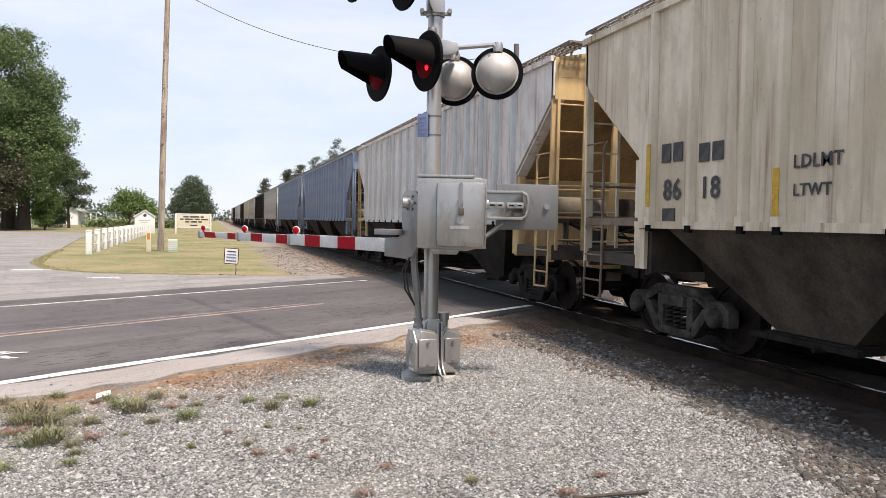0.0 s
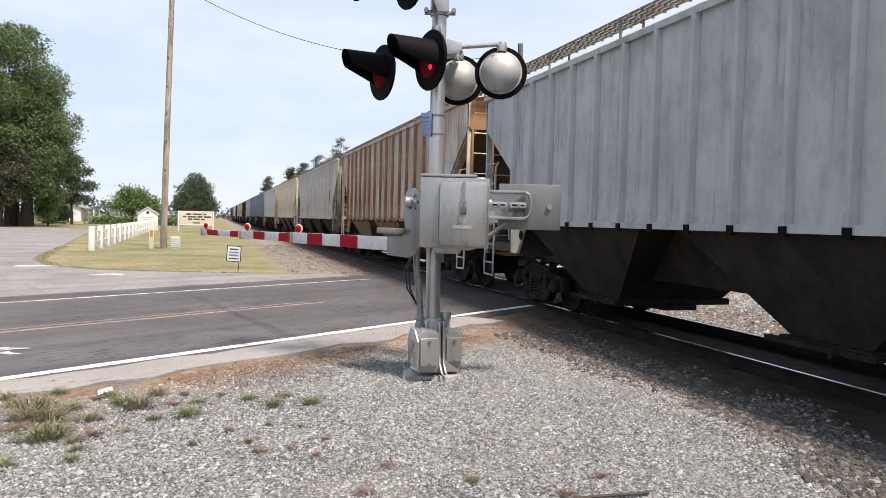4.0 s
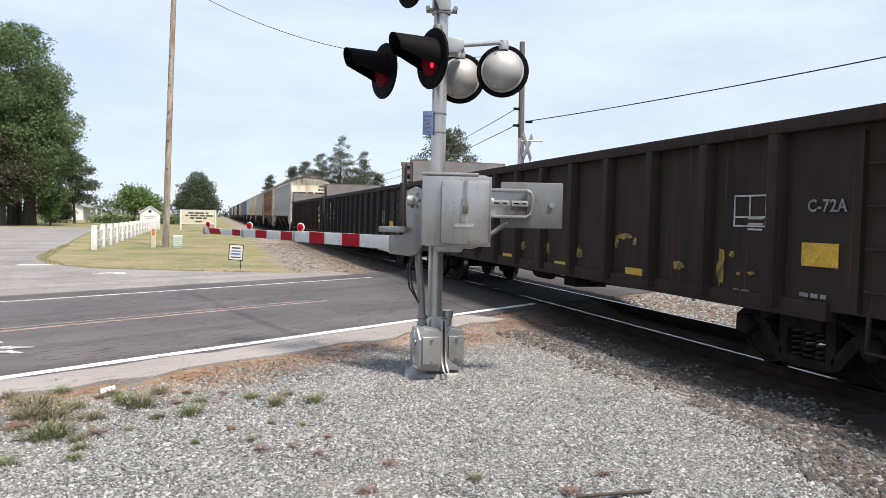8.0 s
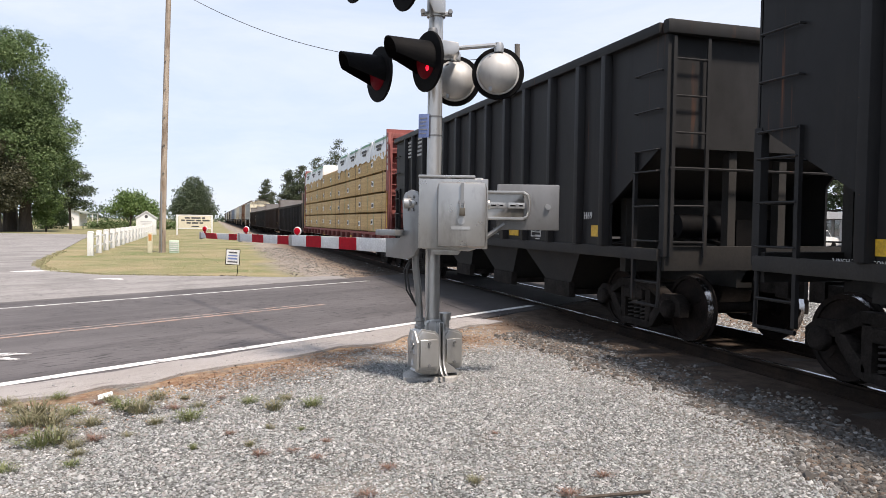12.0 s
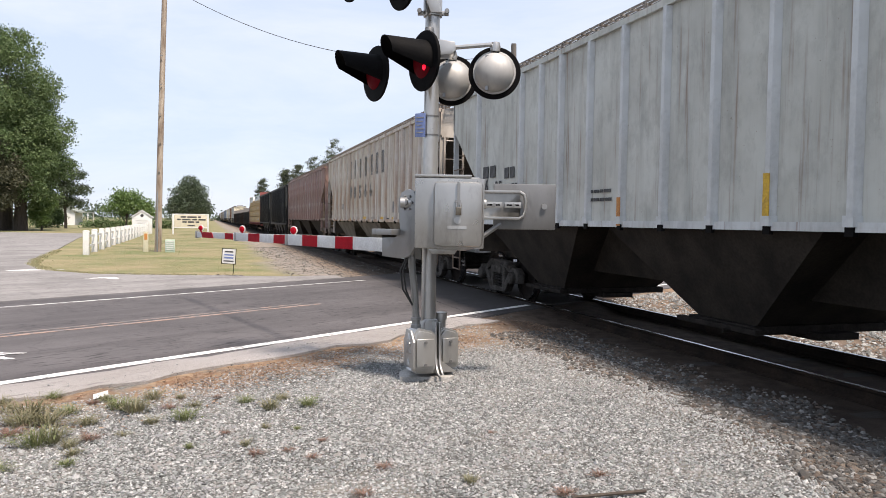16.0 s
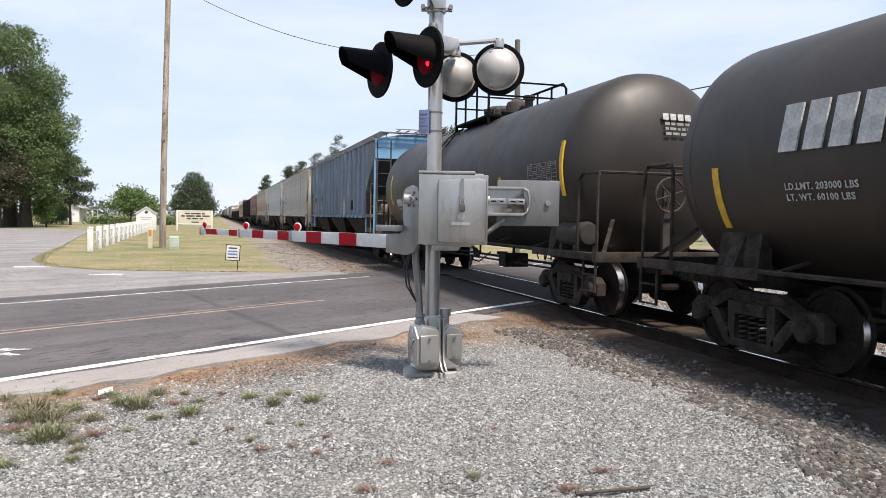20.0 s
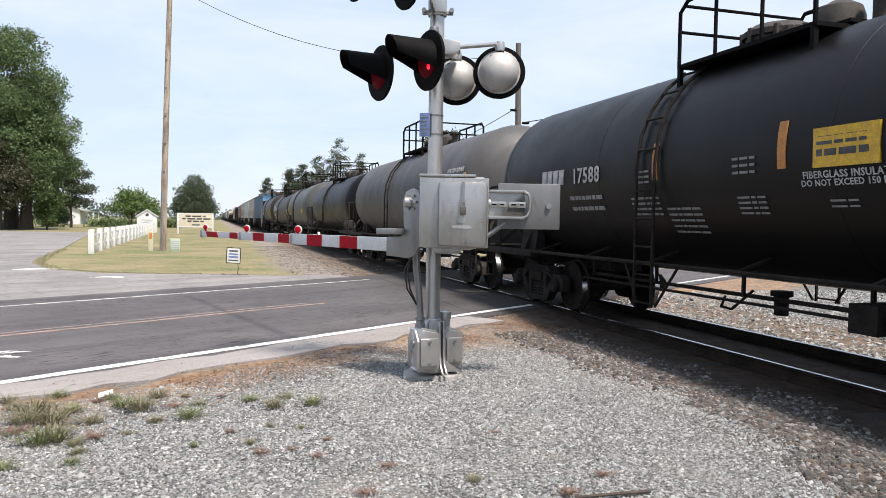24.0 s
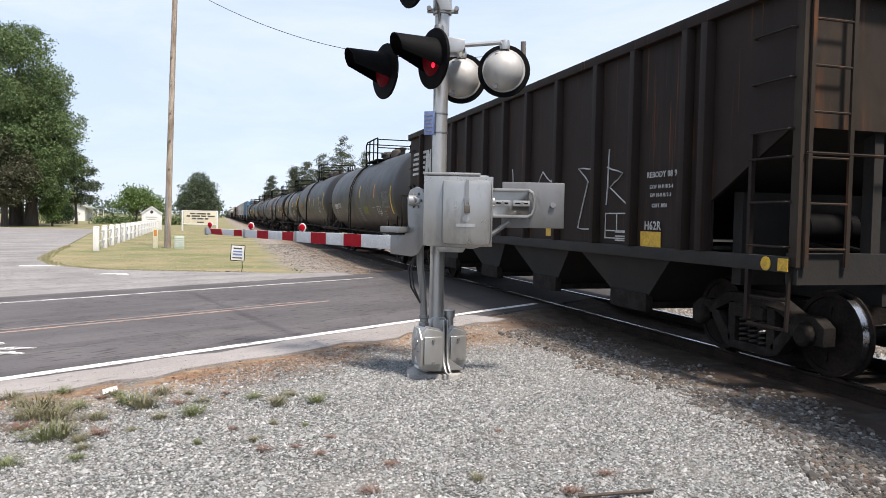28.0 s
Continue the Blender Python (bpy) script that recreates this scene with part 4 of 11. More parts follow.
    part("air_reservoir", lambda: Shape().lathe([(0.0, 0.0), (0.20, 0.02), (0.24, 0.08), (0.24, 0.90), (0.20, 0.97), (0.0, 1.0)], (-1.2, -(hb + 0.95), 1.86), (1, 0, 0), 18).beam((-0.95, -(hb + 0.95), 1.2), (-0.95, -(hb + 0.95), 1.64), 0.08, 0.06).beam((-0.45, -(hb + 0.95), 1.2), (-0.45, -(hb + 0.95), 1.64), 0.08, 0.06), UNDER_TAN, car, "dusty tan air reservoir on its brackets", key=("res", k))
    part("brake_gear", gear, GEAR, car, "brake reservoir, cylinder and piping", key=("gear", k), bevel=0.0)
    def wheel():
        s = Shape()
        y = -(half - 0.52)
        s.tube([(0.75 + 0.26 * math.cos(a), y, 2.35 + 0.26 * math.sin(a)) for a in (2 * math.pi * j / 16 for j in range(17))], 0.02, 6)
        for a in (0, 1.05, 2.1):
            s.tube([(0.75 + 0.26 * math.cos(a), y, 2.35 + 0.26 * math.sin(a)), (0.75 - 0.26 * math.cos(a), y, 2.35 - 0.26 * math.sin(a))], 0.012, 5)
        s.box(0.6, 0.9, y + 0.04, y + 0.2, 2.15, 2.5)
        return s
    part("brake_wheel", wheel, GEAR, car, key=("bwheel", k))
    # three outlet hoppers below the sill
    bay = 2 * (hb - 0.15) / 3
    for i in range(3):
        yc = -(hb - 0.15) + bay * (i + 0.5)
        def bays():
            s = Shape()
            a, c, b = bay / 2, bay / 2 - 0.42, 0.52
            tv = [(-W + 0.04, -a, 2.1), (W - 0.04, -a, 2.1), (W - 0.04, a, 2.1), (-W + 0.04, a, 2.1)]
            mid = [(-W + 0.06, -c, z0 - 0.02), (W - 0.06, -c, z0 - 0.02), (W - 0.06, c, z0 - 0.02), (-W + 0.06, c, z0 - 0.02)]
            bv = [(-0.95, -b, 0.42), (0.95, -b, 0.42), (0.95, b, 0.42), (-0.95, b, 0.42)]
            s.add(tv + mid + bv, [(0, 1, 2, 3), (11, 10, 9, 8)] + [(r * 4 + j, r * 4 + (j + 1) % 4, r * 4 + 4 + (j + 1) % 4, r * 4 + 4 + j) for r in (0, 1) for j in range(4)])
            return s
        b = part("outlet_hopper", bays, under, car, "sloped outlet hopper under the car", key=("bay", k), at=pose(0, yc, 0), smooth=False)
        def gate():
            return Shape().box(-1.06, 1.06, -0.62, 0.62, 0.34, 0.44).box(-1.15, -1.05, -0.75, 0.75, 0.36, 0.42).tube([(-1.25, -0.3, 0.36), (1.25, -0.3, 0.36)], 0.03, 6).box(-0.3, 0.3, -0.8, 0.8, 0.28, 0.36)
        part("outlet_gate", gate, TRUCK, b, key="gate")
    # dark block stands for the centre sill and the shade between the bays
    part("center_sill", lambda: Shape().prism([(-0.95, 1.66), (0.95, 1.66), (0.62, 0.78), (-0.62, 0.78)], 1, -hb + 0.3, hb - 0.3), UNDER, car, "dark filler between the outlet hoppers, part centre sill and part shade", key=("csl", k), smooth=False)
    part("side_sill", lambda: Shape().box(-W - 0.05, -W + 0.05, -hb, hb, z0 - 0.05, z0 + 0.04).box(W - 0.05, W + 0.05, -hb, hb, z0 - 0.05, z0 + 0.04), rp, car, key=("sill", k), smooth=False, split=True)
    return car, half, hb


# -- gondola --
def gondola(label, paint, inner, tc=13.75, ribs_at=None):
    car, half = car_base("gondola_car", label, tc, TRUCK, category="gondola car", over=2.42)
    he = half - 0.66
    W = 1.52
    for sx in (-1, 1):
        part("side_sheet", lambda: Shape().box(*sorted((sx * W, sx * (W - 0.05))), -he, he, 0.82, 2.60), paint, car, key=("gside", sx, round(he, 2)), smooth=False)
        part("top_chord", lambda: Shape().box(*sorted((sx * (W - 0.06), sx * (W + 0.12))), -he, he, 2.56, 2.70), paint, car, key=("gchord", sx, round(he, 2)), bevel=0.02)
        part("bottom_sill", lambda: Shape().box(*sorted((sx * (W - 0.10), sx * (W + 0.05))), -he + 1.0, he - 1.0, 0.72, 0.90), paint, car, key=("gsill", sx, round(he, 2)), bevel=0.01)
        me = GEO.get("grib")
        if me is None:
            me = GEO["grib"] = Shape().prism([(-0.11, 0), (-0.07, -0.13), (0.07, -0.13), (0.11, 0)], 2, 0.80, 2.56).mesh("rib", 0.012)
        for y in ribs_at or [-6.93 + 1.155 * i for i in range(13)]:
            put("rib", me, paint, car, "", pose(sx * W, y, 0, 0, 0, -90 if sx < 0 else 90))
    part("floor_plate", lambda: Shape().box(-W + 0.05, W - 0.05, -he, he, 1.0, 1.08).box(-0.3, 0.3, -he - 0.1, he + 0.1, 0.72, 1.0), inner, car, key=("gfloor", round(he, 2)))
    for e in (-1, 1):
        part("end_wall", lambda: Shape().box(-W + 0.055, W - 0.055, *sorted((e * (he - 0.06), e * he)), 1.09, 3.36), inner, car, "tall end wall", key=("gend", e, round(he, 2)), smooth=False)
        def corr():
            s = Shape()
            for z in (1.33, 1.68, 2.03, 2.38, 2.73, 3.06):
                s.prism([(e * (he + 0.115 * math.cos(radians(-90 + 22.5 * q))), z + 0.15 * math.sin(radians(-90 + 22.5 * q))) for q in range(9)], 0, -W + 0.1, W - 0.1)
            s.box(-W, W, *sorted((e * (he - 0.02), e * (he + 0.12))), 3.28, 3.40)
            for sx in (-1, 1):
                s.box(*sorted((sx * (W - 0.02), sx * (W - 0.12))), *sorted((e * (he + 0.002), e * (he + 0.13))), 0.85, 3.36)
            s.box(-W, W, *sorted((e * he, e * (he + 0.14))), 0.82, 1.14)
            return s
        part("end_corrugation", corr, P_GEND, car, "corrugated outer face of the end", key=("gcorr", e, round(he, 2)))
        ladder("end_ladder", car, paint, -1.40, -0.95, e * (he + 0.19), 0.95, 3.35, 7, ("gladder", e, round(he, 2)), flip=1)
        def side_irons():
            s = Shape()
            for sx in (-1, 1):
                a, b = e * (he - 0.12), e * (he - 0.55)
                for i in range(5):
                    z = 1.05 + i * 0.38
                    s.tube([(sx * W, a, z), (sx * (W + 0.07), a, z), (sx * (W + 0.07), b, z), (sx * W, b, z)], 0.015, 6)
                s.tube([(sx * W, a, 0.86), (sx * (W + 0.02), a, 0.5), (sx * (W + 0.02), b, 0.5), (sx * W, b, 0.86)], 0.024, 6)
                s.beam((sx * (W + 0.03), e * (he - 0.66), 0.85), (sx * (W + 0.03), e * (he - 0.66), 2.5), 0.05, 0.05)
            return s
        part("grab_iron", side_irons, paint, car, key=("girons", e, round(he, 2)), split=True)
        part("corner_post", lambda: Shape().box(-W - 0.04, -W + 0.05, *sorted((e * (he + 0.001), e * (he + 0.14))), 0.78, 2.74).box(W - 0.05, W + 0.04, *sorted((e * (he + 0.001), e * (he + 0.14))), 0.78, 2.74), paint, car, key=("gcorner", e, round(he, 2)), split=True)
    part("brake_cylinder", lambda: Shape().lathe([(0, 0), (0.16, 0.03), (0.16, 0.6), (0, 0.63)], (-0.6, 0.5, 0.6), (0, 1, 0), 14).tube([(-0.7, -4, 0.62), (-0.7, -0.5, 0.55), (-0.7, 3.5, 0.62)], 0.025, 6).box(-0.9, -0.3, -1.2, -0.7, 0.45, 0.72), TRUCK, car, key="gbrake")
    return car, half, he


# -- open coal hopper --
def coal_hopper(label, paint, inner, tc=12.2, ribs=13, top=4.12, ribs_at=None, end_paint=None, inset=0.74):
    car, half = car_base("coal_hopper_car", label, tc, TRUCK, category="hopper car", over=2.08)
    he, W = half - inset, 1.54
    hb = he - 1.32
    end_paint = end_paint or P_CDUST
    k = (round(tc, 1), round(top, 2), inset)
    for sx in (-1, 1):
        # far sheet, out of view, is cut less to keep the end opening dark
        hs = hb if sx < 0 else he - 0.42
        poly = [(-hs, 1.30), (hs, 1.30), (hs, 1.90 if sx < 0 else 2.20), (he, 2.66), (he, top), (-he, top), (-he, 2.66), (-hs, 1.90 if sx < 0 else 2.20)]
        part("side_sheet", lambda: Shape().prism(poly, 0, *sorted((sx * W, sx * (W - 0.04)))), paint, car, key=("cside", sx, k), smooth=False)
        part("side_sill", lambda: Shape().box(*sorted((sx * (W - 0.08), sx * (W + 0.06))), -he, he, 1.14, 1.30), inner, car, key=("csill", sx, k), bevel=0.01)
        part("top_chord", lambda: Shape().box(*sorted((sx * (W - 0.06), sx * (W + 0.10))), -he, he, top - 0.04, top + 0.10), paint, car, key=("cchord", sx, k), bevel=0.015)
        me = GEO.get(("crib", k))
        if me is None:
            me = GEO[("crib", k)] = Shape().prism([(-0.09, 0), (-0.06, -0.11), (0.06, -0.11), (0.09, 0)], 2, 1.30, top - 0.04).mesh("rib", 0.01)
        for y in ribs_at or [-hb + 0.10 + (2 * hb - 0.20) * i / (ribs - 1) for i in range(ribs)]:
            y = max(-hb + 0.10, min(hb - 0.10, y))
            put("rib", me, paint, car, "", pose(sx * W, y, 0, 0, 0, -90 if sx < 0 else 90))
    for e in (-1, 1):
        part("end_sheet", lambda: Shape().box(-W + 0.045, W - 0.045, *sorted((e * he, e * (he - 0.04))), 2.62, top + 0.06), end_paint, car, key=("cend", e, k), smooth=False)
        # slope, end frame and sill take the dark inner steel in place of shade
        part("slope_sheet", lambda: Shape().prism([(e * (he - 0.042), 2.62), (e * (he - 0.042), 2.70), (e * (hb - 2.0), 1.50), (e * (hb - 2.0), 1.40)], 0, -W + 0.045, W - 0.045), P_CIN, car, "underside of the end slope, blackened to stand for its shade", key=("cslope", e, k), smooth=False)
        part("end_top_chord", lambda: Shape().box(-W - 0.06, W + 0.06, *sorted((e * (he + 0.001), e * (he + 0.15))), top - 0.06, top + 0.13), end_paint, car, "rounded rim of the end", key=("cendtop", e, k), bevel=0.045)
        def frame_geo():
            s = Shape()
            for sx in (-1, 1):
                s.box(*sorted((sx * 0.35, sx * 0.47)), *sorted((e * (he - 0.2), e * (he - 0.06))), 1.2, 3.4)
            s.box(-1.52, 1.52, *sorted((e * (he - 0.10), e * (he + 0.06))), 1.02, 1.34)
            s.box(-0.35, 0.35, *sorted((e * (hb - 1), e * he)), 0.78, 1.05)
            s.box(-1.3, 1.3, *sorted((e * (tc / 2 - 0.08), e * (tc / 2 + 0.08))), 0.92, 2.0)
            return s
        for sx in (-1, 1):
            part("corner_post", lambda: Shape().beam((sx * 1.50, e * (he + 0.02), 1.2), (sx * 1.50, e * (he + 0.02), top if e < 0 else 2.66), 0.10, 0.11), end_paint, car, key=("ccpost", e, sx, k))
        part("end_frame", frame_geo, P_CIN, car, key=("cframe", e, k))
        ladder("end_ladder", car, end_paint, -1.46, -0.95, e * (he + 0.10), 1.2, top - 0.08, 6, ("cladder", e, k), flip=1)
        def irons():
            s = Shape()
            for sx in (-1, 1):
                a, b = e * (he - 0.02), e * (he - 0.60)
                s.beam((sx * (W + 0.03), b, 0.6), (sx * (W + 0.03), b, 2.62), 0.05)
                for z in (1.40, 1.86, 2.32, 2.60, 3.12, 3.62):
                    s.tube([(sx * (W + 0.01), a, z), (sx * (W + 0.06), a - e * 0.02, z), (sx * (W + 0.06), b, z), (sx * (W + 0.01), b - e * 0.01, z)], 0.014, 6)
                s.tube([(sx * W, a, 1.14), (sx * (W + 0.02), a, 0.55), (sx * (W + 0.02), b, 0.55)], 0.026, 6)
                s.tube([(sx * (W + 0.02), a, 0.85), (sx * (W + 0.02), b, 0.85)], 0.018, 6)
            s.tube([(-1.5, e * (he + 0.10), 2.35), (1.5, e * (he + 0.10), 2.35)], 0.018, 6)
            return s
        part("grab_iron", irons, paint, car, key=("cirons", e, k), split=True)
    hq = tc / 2 - 0.9
    bay = 2 * hq / 4
    for i in range(4):
        yc = -hq + bay * (i + 0.5)
        def bays():
            s = Shape()
            a, b = bay / 2, 0.35
            tv = [(-W + 0.05, -a, 1.3), (W - 0.05, -a, 1.3), (W - 0.05, a, 1.3), (-W + 0.05, a, 1.3)]
            bv = [(-1.25, -b, 0.48), (1.25, -b, 0.48), (1.25, b, 0.48), (-1.25, b, 0.48)]
            s.add(tv + bv, [(0, 1, 2, 3), (7, 6, 5, 4)] + [(j, (j + 1) % 4, 4 + (j + 1) % 4, 4 + j) for j in range(4)])
            return s
        b = part("outlet_hopper", bays, inner, car, key=("cbay", k), at=pose(0, yc, 0), smooth=False)
        part("outlet_door", lambda: Shape().box(-1.3, 1.3, -0.45, 0.38, 0.40, 0.50).box(-1.32, -1.2, -0.5, 0.5, 0.36, 0.62), TRUCK, b, key="cdoor", bevel=0.01)
    part("center_sill", lambda: Shape().prism([(-0.3, 0.85), (0, 1.25), (0.3, 0.85)], 1, -he, he), paint, car, key=("ccsill", k))
    part("coal_load_floor", lambda: Shape().box(-W + 0.05, W - 0.05, -hb, hb, 1.32, 1.36), inner, car, key=("cfloor", k))
    # gear is plain black for the shade in the end opening
    part("brake_gear", lambda: Shape().lathe([(0, 0), (0.17, 0.03), (0.17, 0.7), (0, 0.73)], (-1.0, -(hb + 0.8), 1.6), (1, 0, 0), 14).box(-0.2, 0.4, -(hb + 1.1), -(hb + 0.7), 1.3, 1.7).tube([(-1, -(hb + 0.8), 1.5), (0, -(hb + 1.0), 1.3), (0.8, -(hb + 0.6), 1.2)], 0.03, 6), BLACK, car, key=("cgear", k))
    return car, half, hb, he


# -- tank car --
def tank_car(label, paint, tc, r=1.47, zc=2.36, metal=TRUCK_DUST, rail=BLACK, band=None, reservoir=True, head=(0.85, 0.85)):
    car, half = car_base("tank_car", label, tc, metal, category="tank car")
    hf, hl = half - head[0], half - head[1]    # front and rear ends of the shell
    k = (round(tc, 1), round(r, 2), head)
    def shell():
        prof = [(0.0, -hl)] + [(r * math.sin(a), -hl + 0.75 * (1 - math.cos(a)) ) for a in (math.pi / 2 * j / 8 for j in range(1, 9))]
        prof += [(r, -hl + 0.75 + (hl + hf - 1.5) * j / 6) for j in range(1, 6)]
        prof += [(r * math.cos(a), hf - 0.75 + 0.75 * math.sin(a)) for a in (math.pi / 2 * j / 8 for j in range(0, 8))] + [(0.0, hf)]
        return Shape().lathe(prof, (0, 0, zc), (0, 1, 0), 56)
    part("tank_shell", shell, paint, car, "long cylindrical tank with domed ends", key=("shell", k))
    def seams():
        s = Shape()
        for y in (-hl + 0.78, -hl / 3, hf / 3, hf - 0.78):
            s.lathe([(r - 0.01, -0.016), (r + 0.003, -0.008), (r + 0.003, 0.008), (r - 0.01, 0.016)], (0, y, zc), (0, 1, 0), 56)
        return s
    part("weld_band", seams, paint, car, key=("seams", k), split=True)
    if band:
        part("wide_band", lambda: Shape().lathe([(r - 0.02, -0.95), (r + 0.006, -0.95), (r + 0.006, 0.95), (r - 0.02, 0.95)], (0, 0, zc), (0, 1, 0), 56), band, car, "paler band round the middle", key=("band", k))
    # stub sills, saddles, side rails
    for e in (-1, 1):
        part("stub_sill", lambda: Shape().box(-0.32, 0.32, *sorted((e * (tc / 2 - 1.5), e * (half - 0.5))), 0.76, 1.05), TRUCK, car, key=("stub", e, k), bevel=0.02)
        def saddle():
            s = Shape()
            pts = [(r * math.sin(a), zc - r * math.cos(a)) for a in (radians(-52 + 104 * j / 12) for j in range(13))]
            s.prism([(-1.45, 1.0), (-1.25, 1.45)] + [(x * 1.0, z) for x, z in pts if z < 1.5] + [(1.25, 1.45), (1.45, 1.0), (1.1, 0.85), (-1.1, 0.85)], 1, e * (tc / 2) - 0.09, e * (tc / 2) + 0.09)
            s.prism([(-1.30, 1.0), (-1.18, 1.9), (-1.08, 1.85), (-1.1, 1.0)], 1, e * (tc / 2) - 0.35, e * (tc / 2) + 0.35)
            return s
        part("saddle", saddle, metal, car, key=("saddle", e, k))
        part("end_sill", lambda: Shape().box(-1.5, 1.5, *sorted((e * (half - 0.62), e * (half - 0.5))), 0.96, 1.12), metal, car, key=("tsill", e, k), bevel=0.01)
        part("end_rail", lambda: Shape().tube([(-1.40, e * (half - 0.58), 2.36), (1.40, e * (half - 0.58), 2.36)], 0.026, 6), metal, car, key=("terail", e, k))
        for sx in (-1, 1):
            kk = (e, sx, k)
            part("running_board", lambda: Shape().box(*sorted((sx * 1.36, sx * 1.5)), *sorted((e * (tc / 2 - 0.6), e * (half - 0.622))), 0.98, 1.10), metal, car, "narrow board along the end platform", key=("tboard", kk), bevel=0.008)
            part("guard_rail", lambda: Shape().tube([(sx * 1.44, e * (half - 1.22), 1.1), (sx * 1.44, e * (half - 1.22), 2.26), (sx * 1.42, e * (half - 1.12), 2.36), (sx * 1.40, e * (half - 0.58), 2.36), (sx * 1.44, e * (half - 0.57), 2.28), (sx * 1.45, e * (half - 0.56), 1.1)], 0.026, 6), metal, car, "bent hand rail of the end platform", key=("tloop", kk))
            step = part("sill_step", lambda: Shape().tube([(sx * 1.46, e * (half - 0.56), 1.0), (sx * 1.47, e * (half - 0.56), 0.5), (sx * 1.47, e * (half - 0.95), 0.5), (sx * 1.46, e * (half - 0.95), 1.0)], 0.024, 6), metal, car, "bent steel step", key=("tstep", kk))
            part("step_rung", lambda: Shape().tube([(sx * 1.47, e * (half - 0.56), 0.76), (sx * 1.47, e * (half - 0.95), 0.76)], 0.016, 6), metal, step, key=("trung", kk))
            part("brace", lambda: Shape().beam((sx * 1.3, e * (half - 0.6), 1.1), (sx * 0.75, e * ((hf if e > 0 else hl) - 0.40), 1.72), 0.06, 0.05), metal, car, "slanting brace to the tank head", key=("tbrace", kk))
    def rails():
        s = Shape()
        for sx in (-1, 1):
            s.tube([(sx * 1.46, -tc / 2 + 0.2, 1.08), (sx * 1.46, tc / 2 - 0.2, 1.08)], 0.03, 6)
            for i in range(6):
                y = -tc / 2 + 0.8 + (tc - 1.6) * i / 5
                s.beam((sx * 1.45, y, 1.08), (sx * 0.95, y, zc - r + 0.35), 0.05, 0.03)
        return s
    part("hand_rail", rails, metal, car, key=("trail", k), split=True)
    def pipes():
        s = Shape()
        s.tube([(-0.55, -tc / 2 + 1, 0.72), (-0.55, tc / 2 - 1, 0.72)], 0.03, 6)
        s.tube([(-0.80, -tc / 2 + 1.2, 0.66), (-0.80, tc / 2 - 1.4, 0.66)], 0.022, 6)
        s.box(-0.95, -0.4, -tc * 0.22, -tc * 0.22 + 0.35, 0.55, 0.85)
        s.lathe([(0, 0), (0.09, 0), (0.09, 0.25), (0.14, 0.25), (0.14, 0.32), (0, 0.32)], (0, 0, 0.45), (0, 0, 1), 12)
        s.tube([(-0.2, 0.3, 0.75), (-0.5, 0.35, 0.5), (-0.7, 0.3, 0.55), (-0.8, 0.1, 0.7)], 0.02, 6)
        for i in range(5):
            y = -tc / 2 + 1.4 + (tc - 2.8) * i / 4
            s.beam((-0.6, y, 0.70), (-0.6, y, zc - r + 0.2), 0.04, 0.04)
        return s
    part("brake_piping", pipes, TRUCK, car, "pipes, valve and rods under the tank", key=("tpipes", k))
    if reservoir:
        part("air_reservoir", lambda: Shape().lathe([(0, 0), (0.17, 0.02), (0.21, 0.1), (0.21, 0.85), (0.17, 0.93), (0, 0.95)], (-1.22, -tc / 2 - 1.10, 1.38), (0, 1, 0), 16).box(-1.38, -1.0, -tc / 2 - 0.9, -tc / 2 - 0.8, 1.05, 1.2).box(-1.38, -1.0, -tc / 2 - 0.4, -tc / 2 - 0.3, 1.05, 1.2), P_RES, car, key=("tres", k))
    def brake_wheel():
        s, y, x, z = Shape(), -(half - 0.50), -0.20, 2.02
        s.tube([(x + 0.27 * math.cos(a), y, z + 0.27 * math.sin(a)) for a in (2 * math.pi * j / 18 for j in range(19))], 0.020, 6)
        for a in (0.3, 1.35, 2.4):
            s.tube([(x + 0.27 * math.cos(a), y, z + 0.27 * math.sin(a)), (x - 0.27 * math.cos(a), y, z - 0.27 * math.sin(a))], 0.013, 5)
        s.beam((x, y + 0.10, 1.05), (x, y + 0.10, z + 0.12), 0.14, 0.06)
        return s
    part("brake_wheel", brake_wheel, GEAR, car, "round hand brake wheel on its post", key=("tbw", k))
    # top platform, rails, dome fittings
    def walkway():
        s = Shape()
        zt = zc + r
        for sx in (-1, 1):
            s.box(*sorted((sx * 0.55, sx * 1.0)), -1.25, 1.25, zt - 0.14, zt - 0.09)
            for y in (-1.2, 1.2):
                s.beam((sx * 0.98, y, zt - 0.1), (sx * 0.98, y, zt - 0.55), 0.06)
        for e in (-1, 1):
            s.box(-0.55, 0.55, *sorted((e * 0.9, e * 1.25)), zt - 0.06, zt - 0.02)
        return s
    part("top_walkway", walkway, rail, car, "black walkway on top of the tank", key=("walk", k), at=pose(0, -0.25, 0))
    def toprail():
        s = Shape()
        zt = zc + r
        for sx in (-1, 1):
            s.tube([(sx * 0.99, -1.22, zt - 0.12), (sx * 0.99, -1.22, zt + 0.62), (sx * 0.97, -1.08, zt + 0.76), (sx * 0.97, 1.08, zt + 0.76), (sx * 0.99, 1.22, zt + 0.62), (sx * 0.99, 1.22, zt - 0.12)], 0.03, 6)
            s.tube([(sx * 0.99, -0.4, zt - 0.12), (sx * 0.99, -0.4, zt + 0.76)], 0.026, 6)
            s.tube([(sx * 0.99, 0.45, zt - 0.12), (sx * 0.99, 0.45, zt + 0.76)], 0.026, 6)
        for e in (-1, 1):
            s.tube([(-0.99, e * 1.22, zt + 0.36), (0.99, e * 1.22, zt + 0.36)], 0.022, 6)
